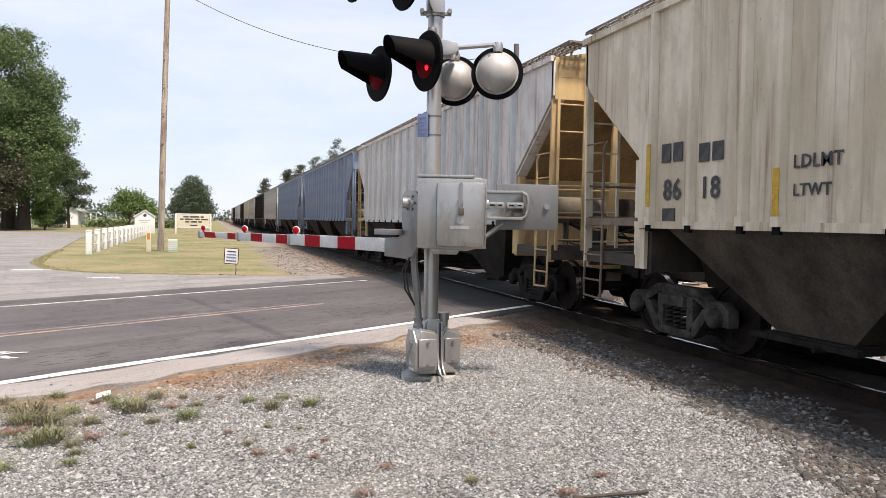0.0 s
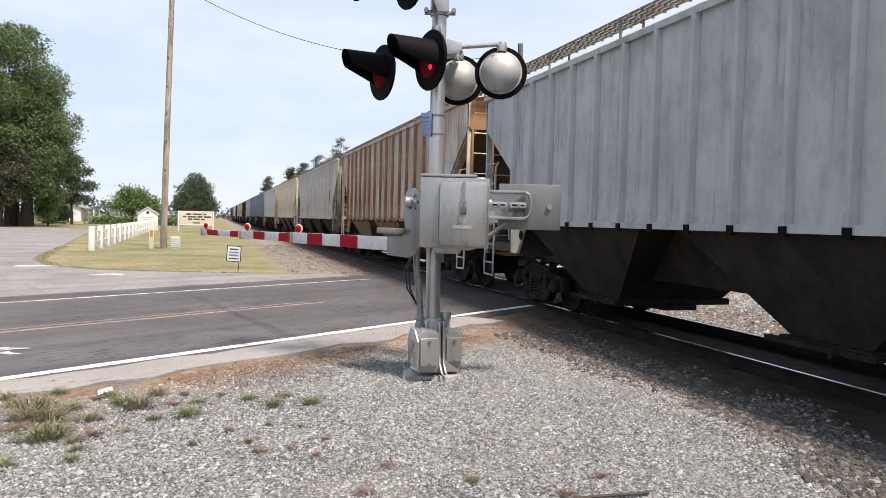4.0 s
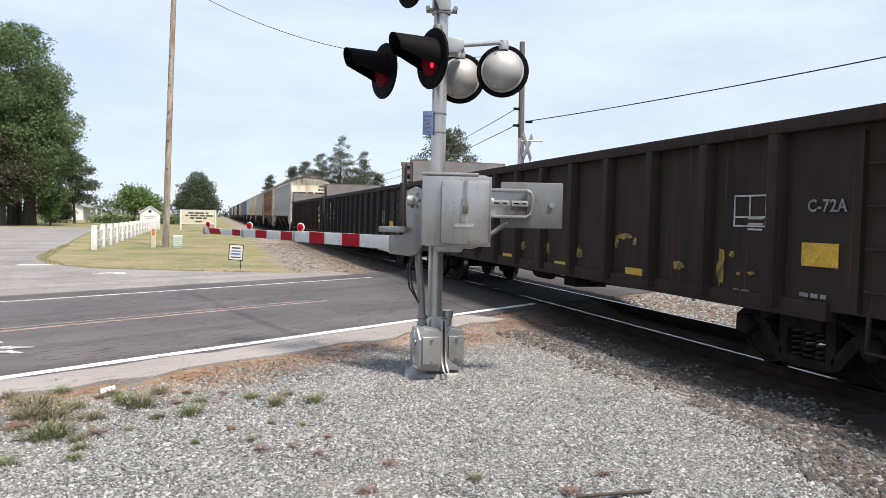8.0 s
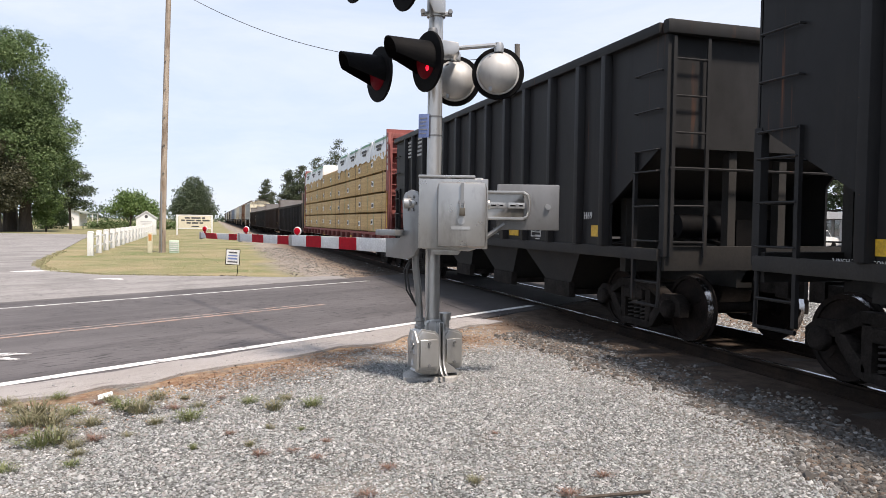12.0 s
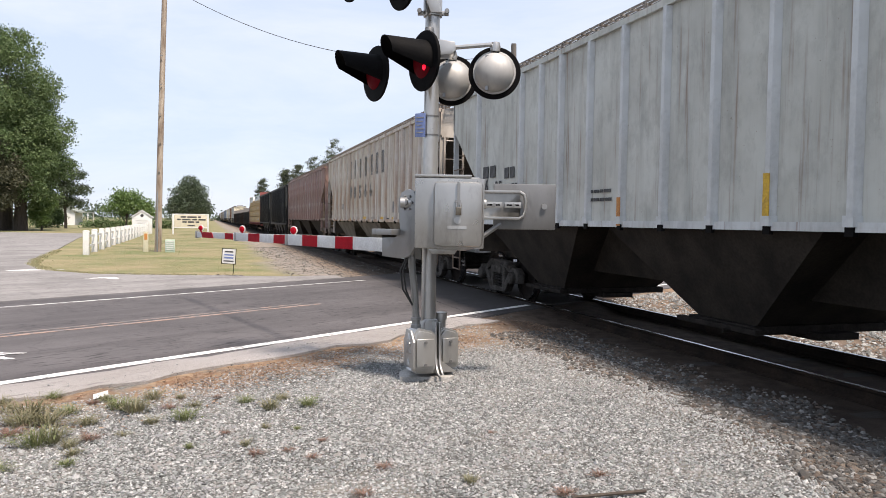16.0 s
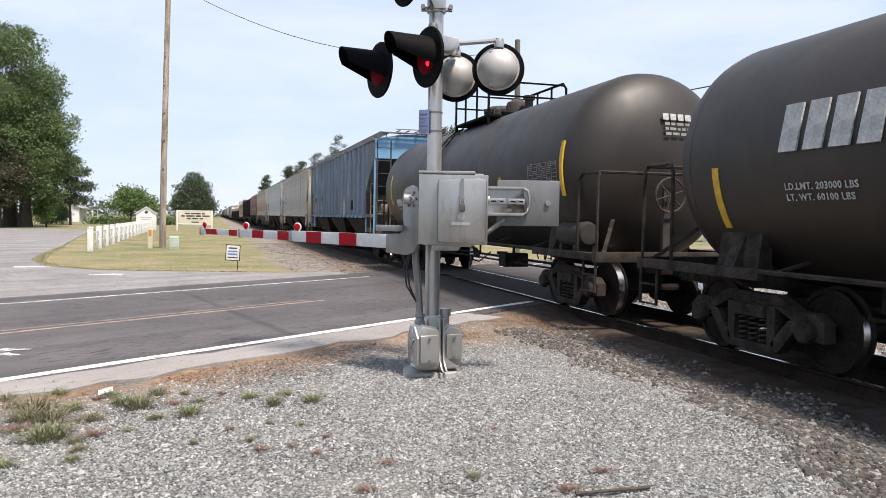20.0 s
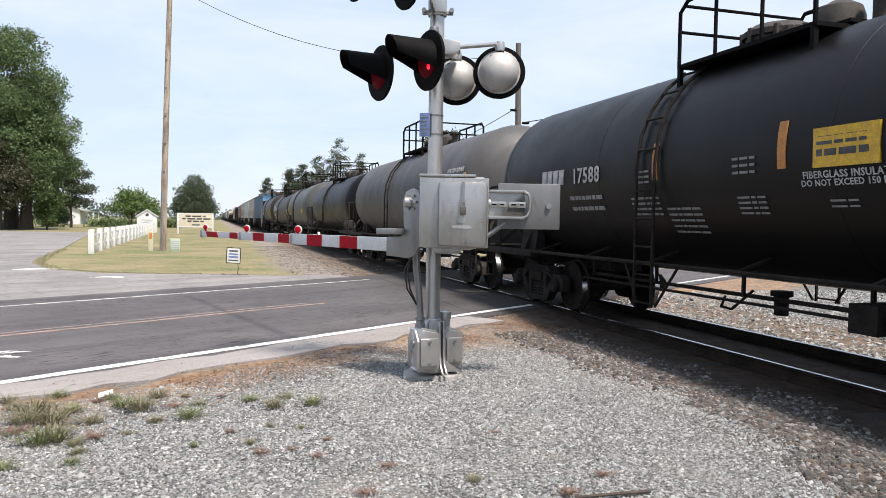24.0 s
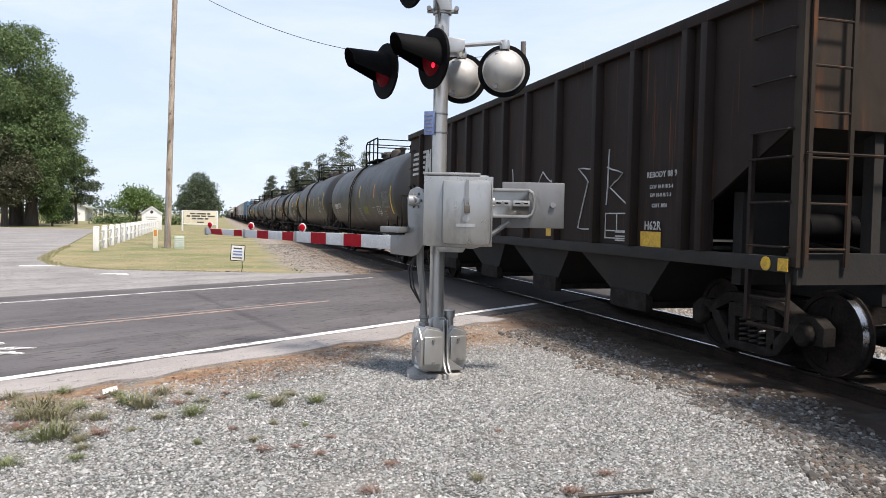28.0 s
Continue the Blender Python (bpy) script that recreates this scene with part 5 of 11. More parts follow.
            s.tube([(-0.97, e * 1.15, zt + 0.70), (0.97, e * 1.15, zt + 0.70)], 0.022, 6)
        return s
    part("top_rail", toprail, rail, car, "black safety railing on top", key=("toprail", k), at=pose(0, -0.25, 0))
    zt = zc + r - 0.02
    manway = part("manway", lambda: Shape().lathe([(0.42, -0.25), (0.42, 0.20), (0.47, 0.20), (0.47, 0.27), (0.34, 0.36), (0, 0.38)], (0, 0.20, zt), (0, 0, 1), 20), GEAR, car, "round manway with a bolted lid", key=("manway", k))
    for j in range(8):
        a = 2 * math.pi * j / 8
        part("lid_bolt", lambda: Shape().box(-0.03, 0.03, -0.03, 0.03, 0.10, 0.30), GEAR, manway, key=("lidbolt",), at=pose(0.45 * math.cos(a), 0.20 + 0.45 * math.sin(a), zt))
    part("valve_housing", lambda: Shape().lathe([(0.28, -0.2), (0.28, 0.22), (0.24, 0.34), (0.1, 0.42), (0, 0.43)], (0, -0.80, zt), (0, 0, 1), 18), GEAR, car, "rounded valve housing", key=("valve", k))
    part("vent_pipe", lambda: Shape().lathe([(0.10, -0.2), (0.10, 0.34), (0.14, 0.34), (0.14, 0.44), (0, 0.44)], (0.1, -1.30, zt), (0, 0, 1), 12), GEAR, car, key=("vent", k))
    part("filler_cap", lambda: Shape().lathe([(0.08, -0.2), (0.08, 0.22), (0.0, 0.3)], (-0.3, -0.30, zt), (0, 0, 1), 10), GEAR, car, key=("cap", k))
    lx = max(1.52, r + 0.06)
    def sideladder(sx):
        s = Shape()
        for y in (0.62, 1.05):
            pts = [(sx * lx, y, 0.50), (sx * lx, y, zc)]
            pts += [(sx * (r + 0.06) * math.cos(a), y, zc + (r + 0.06) * math.sin(a)) for a in (radians(q) for q in (15, 30, 45, 58))]
            s.tube(pts, 0.024, 6)
        for i in range(5):
            z = 0.55 + i * 0.38
            s.tube([(sx * lx, 0.62, z), (sx * lx, 1.05, z)], 0.015, 6)
        for q in (8, 24, 40, 56):
            a = radians(q)
            s.tube([(sx * (r + 0.06) * math.cos(a), 0.62, zc + (r + 0.06) * math.sin(a)), (sx * (r + 0.06) * math.cos(a), 1.05, zc + (r + 0.06) * math.sin(a))], 0.015, 6)
        s.tube([(sx * 1.5, 0.62, 0.52), (sx * 1.46, 0.2, 1.05)], 0.02, 6)
        s.tube([(sx * 1.5, 1.05, 0.52), (sx * 1.46, 1.45, 1.05)], 0.02, 6)
        return s
    for sx in (-1, 1):
        part("side_ladder", lambda: sideladder(sx), metal, car, "ladder up the side of the tank", key=("tladder", sx, k))
    return car, half, hl, r, zc


def on_tank(r, zc, y, z):
    """The pose of a sign lying on the curved near side of a tank at height z."""
    s = max(-0.95, min(0.95, (z - zc) / r))
    a = math.asin(s)
    x = -(r + 0.014) * math.cos(a)
    return near_side(x, y, z) @ pose(0, 0, 0, -math.degrees(a), 0, 0)


def tank_stripe(car, r, zc, y, z0, z1, material, w=0.10):
    """A reflective strip that follows the tank's round side."""
    a0, a1 = math.asin((z0 - zc) / r), math.asin((z1 - zc) / r)
    v = []
    for i in range(9):
        a = a0 + (a1 - a0) * i / 8
        for q in (-w / 2, w / 2):
            v.append((-(r + 0.008) * math.cos(a), y + q, zc + (r + 0.008) * math.sin(a)))
        for q in (w / 2, -w / 2):
            v.append((-(r - 0.02) * math.cos(a), y + q, zc + (r - 0.02) * math.sin(a)))
    f = [(i * 4 + j, i * 4 + (j + 1) % 4, i * 4 + 4 + (j + 1) % 4, i * 4 + 4 + j) for i in range(8) for j in range(4)] + [(3, 2, 1, 0), (32, 33, 34, 35)]
    return part("reflector_strip", Shape().add(v, f), material, car, "", key=("strip", round(r, 2), round(z0, 2), round(z1, 2), w, round(y, 2)))


# -- lumber flat --
def lumber_car(label, tc=19.5):
    car, half = car_base("bulkhead_flat_car", label, tc, TRUCK, category="flat car", over=3.05)
    he, W = half - 0.60, 1.50
    part("deck", lambda: Shape().box(-W, W, -he, he, 1.10, 1.20), RED, car, bevel=0.01)
    for sx in (-1, 1):
        part("side_sill", Shape().prism([(-he, 1.10), (he, 1.10), (he, 0.92), (he - 2.6, 0.90), (he - 4.0, 0.86), (-he + 4.0, 0.86), (-he + 2.6, 0.90), (-he, 0.92)], 0, *sorted((sx * W, sx * (W - 0.06)))), RED_SILL, car, bevel=0.01)
        me = Shape().box(-0.09, 0.09, 0.0, 0.14, -0.16, 0.06).mesh("stake_pocket", 0.01)
        for i in range(18):
            put("stake_pocket", me, RED_SILL, car, "", pose(sx * W, -he + 0.7 + (2 * he - 1.4) * i / 17, 1.06, 0, 0, 90 if sx < 0 else -90))
        part("truss_rod", Shape().tube([(sx * 1.3, -he + 3.2, 0.9), (sx * 1.3, -he + 4.4, 0.55), (sx * 1.3, he - 4.4, 0.55), (sx * 1.3, he - 3.2, 0.9)], 0.022, 6), TRUCK, car)
        for y in (-3.2, -0.6, 1.9):
            part("hanger", Shape().beam((sx * 1.3, y, 0.9), (sx * 1.3, y, 0.52), 0.05), TRUCK, car)
    part("center_sill", Shape().prism([(-he, 1.10), (he, 1.10), (he, 0.78), (he - 3, 0.70), (-he + 3, 0.70), (-he, 0.78)], 0, -0.35, 0.35), RED, car)
    for e in (-1, 1):
        y0, y1 = sorted((e * (he - 0.45), e * he))
        part("bulkhead", Shape().box(-W, W, *sorted((e * (he - 0.45), e * (he - 0.40))), 1.204, 4.75), RED, car, "red steel bulkhead")
        def posts():
            s = Shape()
            for x in (-W + 0.06, W - 0.06):
                s.prism([(e * (he - 0.40), 1.2), (e * he, 1.2), (e * he, 3.0), (e * (he - 0.15), 4.62), (e * (he - 0.40), 4.62)], 0, x - 0.06, x + 0.06)
            for x in (-0.55, 0.55):
                s.prism([(e * (he - 0.40), 1.2), (e * (he - 0.1), 1.2), (e * (he - 0.2), 4.55), (e * (he - 0.40), 4.55)], 0, x - 0.05, x + 0.05)
            for z in (1.9, 2.6, 3.3, 4.0, 4.5):
                s.box(-W + 0.12, W - 0.12, *sorted((e * (he - 0.395), e * (he - 0.10))), z - 0.09, z + 0.09)
            return s
        part("bulkhead_post", posts, RED, car, bevel=0.01, key=("bulkhead_posts", e), split=True)
        ladder("end_ladder", car, RED, -1.42, -0.98, e * (he + 0.04), 1.25, 4.5, 9, ("bulkhead_ladder", e), flip=1)
        part("end_sill", Shape().box(-W, W, *sorted((e * he, e * (he + 0.12))), 0.80, 1.20), RED, car, bevel=0.01)
    part("center_beam", Shape().box(-0.22, 0.22, -he + 0.46, he - 0.46, 4.50, 4.72), RED, car, "red top beam")
    for i in range(8):
        part("beam_post", Shape().prism([(-0.14, 1.2), (0.14, 1.2), (0.05, 4.498), (-0.05, 4.498)], 1, -0.08, 0.08), RED, car, at=pose(0, -he + 1.6 + (2 * he - 3.2) * i / 7, 0.004))
    return car, half, he

# ---- paints of the cars ----
P_GRAB = basic("rusty_grab_iron", (0.27, 0.205, 0.15), (0.13, 0.09, 0.065), 0.8, 0, 2.0, 40, 0.1, 0.004)
ZINC_DULL = basic("dull_grey_grating", (0.23, 0.215, 0.20), (0.15, 0.125, 0.11), 0.75, 0.2, 3, 30, 0.1, 0.004)
GEAR = basic("grimy_gear", (0.06, 0.049, 0.039), (0.028, 0.024, 0.021), 0.75, 0.1, 6, 40, 0.2, 0.006)
# darker copy of the red paint; the sill's shade is put into the colour
RED_SILL = car_paint("shaded_maroon_sill", (0.150, 0.050, 0.047), (0.105, 0.038, 0.035), 0.2, 0.6)
RED = car_paint("red_flat_paint", (0.27, 0.092, 0.082), (0.21, 0.074, 0.066), 0.15, 0.4)
# brown-black for grime and for the shade below the overhang
SHADED_GRIME = basic("shaded_grimy_slope", (0.035, 0.027, 0.02), (0.065, 0.05, 0.037), 0.85, 0, 0.9, 20, 0.2, 0.01)
# dusty colour, darkened further for the weak light under the car
UNDER = basic("shaded_dusty_underside", (0.048, 0.041, 0.034), (0.024, 0.021, 0.019), 0.85, 0, 1.5, 30, 0.15, 0.01, spec=0.1)
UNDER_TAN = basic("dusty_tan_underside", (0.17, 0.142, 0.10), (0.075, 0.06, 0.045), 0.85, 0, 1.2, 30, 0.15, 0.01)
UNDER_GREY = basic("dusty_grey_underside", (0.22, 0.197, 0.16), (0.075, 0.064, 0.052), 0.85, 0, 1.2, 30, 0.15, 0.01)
P_CREAM = car_paint("weathered_pale_pink_grey", (0.68, 0.64, 0.60), (0.57, 0.53, 0.50), 0.65, 0.45)
P_GREY = car_paint("weathered_grey", (0.54, 0.515, 0.475), (0.425, 0.39, 0.345), 0.6, 0.55, soil=(0.35, 0.30, 0.245))
P_RUSTY = car_paint("rust_streaked_grey", (0.61, 0.585, 0.535), (0.50, 0.47, 0.42), 0.9, 0.40, soil=(0.45, 0.395, 0.325))
P_RIB_RUST = car_paint("rust_on_ribs", (0.36, 0.26, 0.20), (0.19, 0.075, 0.040), 1.0, 0.4, soil=(0.18, 0.066, 0.034))
P_LIGHT = car_paint("pale_grey_paint", (0.6, 0.62, 0.62), (0.48, 0.49, 0.48), 0.25, 0.5)
P_RIB_S = car_paint("pale_rusty_ribs", (0.62, 0.60, 0.57), (0.47, 0.38, 0.30), 0.95, 0.4, soil=(0.36, 0.21, 0.12))
LETTER_FADED = basic("faded_stencil_paint", (0.15, 0.15, 0.155), (0.29, 0.28, 0.265), 0.85, 0, 4, 40, 0.3)
P_BROWN = car_paint("pale_grey_rust_stained", (0.55, 0.51, 0.46), (0.42, 0.355, 0.29), 1.0, 0.45, soil=(0.36, 0.275, 0.19))
P_COOL = car_paint("cool_blue_grey_paint", (0.535, 0.545, 0.505), (0.425, 0.425, 0.385), 0.4, 0.45)
P_SILL = basic("rusty_end_platform", (0.085, 0.066, 0.05), (0.045, 0.036, 0.03), 0.85, 0, 3, 40, 0.2, 0.006)
P_WEB = car_paint("rusty_tan_end_panel", (0.30, 0.22, 0.14), (0.17, 0.11, 0.07), 0.9, 0.7)
OLIVE = plain("olive_stencil_panel", (0.13, 0.14, 0.03), 0.8)
P_RES = basic("dusty_brown_reservoir", (0.036, 0.031, 0.026), (0.020, 0.017, 0.015), 0.85, 0, 3, 40, 0.1, 0.006)
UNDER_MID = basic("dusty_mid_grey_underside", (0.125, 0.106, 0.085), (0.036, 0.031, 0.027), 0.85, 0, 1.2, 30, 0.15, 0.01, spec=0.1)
P_SOOT = car_paint("sooty_warm_grey", (0.53, 0.515, 0.49), (0.43, 0.405, 0.38), 0.55, 0.5, soil=(0.36, 0.325, 0.30), peel=(0.66, 0.65, 0.62))
P_ENDB = car_paint("grimy_grey_ends", (0.30, 0.275, 0.24), (0.20, 0.165, 0.13), 0.7, 0.6)
# cream darkened for shade and grime on the slope
P_CSLOPE = basic("shaded_grimy_cream", (0.24, 0.20, 0.145), (0.115, 0.09, 0.065), 0.85, 0, 0.9, 20, 0.2, 0.01)
# tan yellow puts light bounced onto cream paint into the colour
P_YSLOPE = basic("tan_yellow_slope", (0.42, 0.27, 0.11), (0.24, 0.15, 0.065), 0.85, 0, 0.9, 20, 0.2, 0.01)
P_YWEB = car_paint("dirty_ochre_end_web", (0.42, 0.29, 0.13), (0.27, 0.16, 0.075), 0.8, 0.6)
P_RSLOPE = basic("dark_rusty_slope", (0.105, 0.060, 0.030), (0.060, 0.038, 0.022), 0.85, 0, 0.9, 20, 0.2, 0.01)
P_XGREY = car_paint("dull_light_grey_paint", (0.47, 0.48, 0.475), (0.37, 0.375, 0.365), 0.3, 0.55)
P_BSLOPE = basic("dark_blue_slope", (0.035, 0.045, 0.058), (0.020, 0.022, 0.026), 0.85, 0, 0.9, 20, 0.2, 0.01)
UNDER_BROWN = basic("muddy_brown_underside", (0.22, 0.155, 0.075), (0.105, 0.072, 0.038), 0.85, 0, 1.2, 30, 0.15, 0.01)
P_GEND = car_paint("dusty_brown_gondola_end", (0.175, 0.145, 0.138), (0.13, 0.108, 0.102), 0.5, 0.5, 0.75)
P_CDUST = car_paint("dusty_coal_car_end", (0.027, 0.0268, 0.0275), (0.021, 0.0208, 0.0208), 0.0, 0.3, 0.6)
P_CBROWN = car_paint("dusty_brown_coal_car_end", (0.046, 0.036, 0.028), (0.032, 0.025, 0.020), 0.4, 0.6, 0.7)
PEEL = basic("peeling_yellow", (0.42, 0.27, 0.03), (0.05, 0.036, 0.026), 0.6, 0, 7.0, 40, 0.05)
P_RIB_B = car_paint("chalky_white_ribs", (0.60, 0.585, 0.56), (0.47, 0.43, 0.39), 0.7, 0.35)
STAIN = basic("dark_rust_stain", (0.15, 0.095, 0.08), (0.075, 0.042, 0.036), 0.85, 0, 4, 30, 0.1, 0.004)
P_TANKC = tank_paint("faded_black_tank", (0.0036, 0.0034, 0.0033), (0.0090, 0.0080, 0.0073), 0.46, 0.62)
P_CHALK = car_paint("chalky_cream_white", (0.74, 0.675, 0.545), (0.63, 0.55, 0.42), 0.5, 0.30, soil=(0.53, 0.445, 0.33))
P_PINK = car_paint("faded_maroon", (0.27, 0.155, 0.14), (0.38, 0.30, 0.28), 0.8, 0.6, soil=(0.20, 0.145, 0.125), peel=(0.50, 0.46, 0.43))
P_BLUE = car_paint("faded_blue", (0.120, 0.150, 0.190), (0.19, 0.21, 0.24), 0.35, 0.55, patch=(0.38, 0.405, 0.41), soil=(0.12, 0.125, 0.14))
P_BLUE_RIB = car_paint("bright_blue_ribs", (0.15, 0.215, 0.31), (0.21, 0.265, 0.33), 0.25, 0.4)
P_SLATE = car_paint("slate_blue_paint", (0.18, 0.22, 0.3), (0.26, 0.29, 0.35), 0.3, 0.5)
P_TAN = car_paint("dusty_tan_paint", (0.55, 0.47, 0.34), (0.47, 0.4, 0.31), 0.4, 0.4)
P_YEND = car_paint("dusty_yellow_ends", (0.55, 0.39, 0.20), (0.42, 0.30, 0.165), 0.5, 0.5)
P_CEND = car_paint("cream_ends", (0.76, 0.71, 0.56), (0.60, 0.53, 0.40), 0.6, 0.6)
P_ORUST = car_paint("orange_rusty_ends", (0.36, 0.21, 0.105), (0.23, 0.12, 0.058), 0.9, 0.4)
P_BEND = car_paint("bright_blue_ends", (0.13, 0.29, 0.47), (0.17, 0.32, 0.47), 0.15, 0.25)
P_RIB_W = car_paint("chalky_grey_ribs", (0.55, 0.545, 0.52), (0.42, 0.40, 0.37), 0.45, 0.5)
P_GOND = car_paint("dirty_black_gondola", (0.024, 0.0235, 0.0235), (0.037, 0.035, 0.0345), 0.12, 0.5, 0.75)
P_GOND2 = car_paint("dirty_brown_gondola", (0.029, 0.0225, 0.0205), (0.041, 0.031, 0.0275), 0.3, 0.6, 0.75, soil=(0.037, 0.024, 0.019))
P_GIN = basic("worn_grey_steel", (0.20, 0.193, 0.187), (0.15, 0.140, 0.132), 0.75, 0.0, 1.2, 30, 0.08, grain=0.15)
P_COAL = car_paint("dull_black_paint", (0.0185, 0.0185, 0.0195), (0.0240, 0.0235, 0.0235), 0.02, 0.3, 0.5)
P_COAL2 = car_paint("sooty_brown_black", (0.0195, 0.0142, 0.0122), (0.028, 0.0205, 0.017), 0.25, 0.4, 0.65)
# dark steel for coal dust inside and for shade on outer parts
P_CIN = basic("shaded_coal_dusty_steel", (0.012, 0.011, 0.01), (0.022, 0.019, 0.016), 0.8, 0, 2, 30, 0.2)
P_TANKB = tank_paint("satin_black_tank", (0.0032, 0.0032, 0.0034), (0.0060, 0.0054, 0.0050), 0.40, 0.20)
P_TANKD = tank_paint("dusty_black_tank", (0.0105, 0.0086, 0.0077), (0.031, 0.0232, 0.0180), 0.47, 0.42)
P_TANKG = tank_paint("grey_tank", (0.095, 0.095, 0.097), (0.055, 0.053, 0.052), 0.48, 0.18)
P_TANKL = tank_paint("pale_grey_tank", (0.068, 0.072, 0.066), (0.032, 0.032, 0.029), 0.44, 0.45)
P_BAND = basic("grey_band", (0.17, 0.175, 0.18), (0.12, 0.12, 0.12), 0.5, 0, 1, 25, 0.05)

# centre of each car along the track at the start, in metres
SPEED, GAIN = 15.3, 0.0415


def along(a, t):
    return a + SPEED * t + GAIN * t * t


CARS, CARS_AT = [], {}


def on_track(made, centre, off=None):
    """Enter a car, or a thing that rides on one at its place off, in the list of what moves."""
    CARS.append((made[0], centre, off or Matrix()))
    CARS_AT[made[0]] = centre
    return made


RIBS = {
    "a": [-7.10, -6.15, -5.23, -4.26, -3.31, -2.37, -1.10, -0.47, 0.47, 1.42, 2.37, 3.31, 4.66, 5.21, 6.15, 7.00],
    "b": [-5.95, -4.94, -4.26, -3.31, -2.33, -1.42, -0.47, 0.47, 1.42, 2.27, 3.31, 4.26, 4.96, 6.00, 6.89],
    "c": [-6.15, -5.21, -4.26, -3.31, -2.42, -1.42, -0.47, 0.42, 1.42, 2.37, 3.31, 4.26, 5.21, 6.15, 7.10],
    "s": [-7.50, -6.50, -5.60, -4.80, -3.40, -2.45, -1.50, -0.50, 0.55, 1.50, 2.50, 3.50, 4.40, 5.50, 6.50, 7.50],
    "m": [-7.40, -6.41, -5.43, -4.17, -3.45, -2.47, -1.42, -0.49, 0.49, 1.49, 2.47, 3.45, 4.23, 5.08, 7.40],
    "w": [-7.30, -6.53, -5.45, -4.38, -3.41, -2.43, -1.46, -0.49, 0.49, 1.46, 2.43, 3.41, 4.23, 5.30, 6.33, 7.30],
    "bl": [-7.40, -6.41, -5.43, -4.44, -3.45, -2.46, -1.48, -0.49, 0.49, 1.48, 2.47, 3.45, 5.02, 5.78, 7.38],
    "g0": [-6.48, -5.62, -4.62, -3.46, -2.31, -1.15, 0.00, 1.16, 2.31, 3.46, 4.62, 5.78, 6.93],
    "g1": [-6.93, -5.77, -4.62, -3.46, -2.31, -1.15, 0.00, 1.16, 2.31, 3.46, 4.62, 5.78, 6.93],
    "g2": [-6.93, -5.77, -4.62, -3.46, -2.31, -1.15, 0.00, 1.16, 2.31, 3.46, 4.62, 5.78, 6.93],
    "g3": [-6.93, -5.77, -4.62, -3.46, -2.31, -1.15, 0.00, 1.16, 2.31, 3.46, 4.62, 5.78, 6.93],
    "k": [-6.20, -5.15, -4.12, -3.02, -2.04, -1.00, 0.00, 1.05, 2.05, 3.02, 4.00, 5.12, 6.30],
    "l": [-6.05, -5.02, -3.99, -2.96, -1.93, -0.90, 0.13, 1.06, 2.04, 2.95, 3.99, 5.06, 6.26],
    "q": [-7.00, -6.13, -4.92, -3.85, -2.48, -1.17, 0.00, 1.17, 2.33, 3.50, 5.22, 7.00],
}

# cars ahead, seen going away from the start
AHEAD = [
    ("pale pinkish grey covered hopper car with yellow ends", P_CREAM, P_YEND), ("slate blue ribbed covered hopper car", P_SLATE, P_BLUE_RIB),
    ("slate blue covered hopper car", P_SLATE, P_SLATE), ("pale grey covered hopper car", P_GREY, P_LIGHT),
    ("dark weathered covered hopper car", P_COAL2, P_COAL2), ("grey covered hopper car", P_GREY, P_GREY),
    ("tan covered hopper car", P_TAN, P_TAN), ("dark covered hopper car", P_COAL2, P_COAL2), ("white covered hopper car", P_LIGHT, P_LIGHT),
    ("grey covered hopper car", P_GREY, P_GREY), ("dark covered hopper car", P_COAL2, P_COAL2), ("faded maroon covered hopper car", P_PINK, P_PINK)]
for i, (label, p, q) in enumerate(AHEAD):
    SPLIT[0] = i < 2
    on_track(covered_hopper(label, p, q, UNDER, detail=i < 3, rib_paint=P_LIGHT if i == 0 else None, slope=P_YSLOPE if i == 0 else None, web=P_YEND if i == 0 else None, grab=P_YEND if i == 0 else None), 1.6 + (i + 1) * 19.05)
SPLIT[0] = True

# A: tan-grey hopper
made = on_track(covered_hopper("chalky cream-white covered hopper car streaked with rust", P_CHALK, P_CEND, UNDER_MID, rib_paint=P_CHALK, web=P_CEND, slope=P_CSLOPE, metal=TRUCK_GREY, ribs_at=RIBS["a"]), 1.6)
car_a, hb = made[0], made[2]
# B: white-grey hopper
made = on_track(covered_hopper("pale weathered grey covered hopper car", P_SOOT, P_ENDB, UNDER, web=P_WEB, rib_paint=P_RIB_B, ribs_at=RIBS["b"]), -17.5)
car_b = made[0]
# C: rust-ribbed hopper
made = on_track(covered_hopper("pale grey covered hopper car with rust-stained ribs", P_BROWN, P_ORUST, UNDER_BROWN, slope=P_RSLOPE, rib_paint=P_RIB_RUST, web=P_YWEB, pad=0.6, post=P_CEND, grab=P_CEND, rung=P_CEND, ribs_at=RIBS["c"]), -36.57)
car_c = made[0]
made = on_track(covered_hopper("round-roofed pale grey covered hopper car with cream ends", P_XGREY, P_CEND, UNDER, ribs=19, round_roof=True, eave=4.2, pad=0.45, post=P_XGREY, grab=P_XGREY, rung=P_XGREY), -55.65)
car_x = made[0]
part("lift_hole", Shape().lathe([(0.0, 0.0), (0.075, 0.0), (0.095, 0.004), (0.095, 0.008), (0.0, 0.008)], (-1.535, 6.92, 1.38), (-1, 0, 0), 18), BLACK, car_x, "dark lifting hole in the pad")
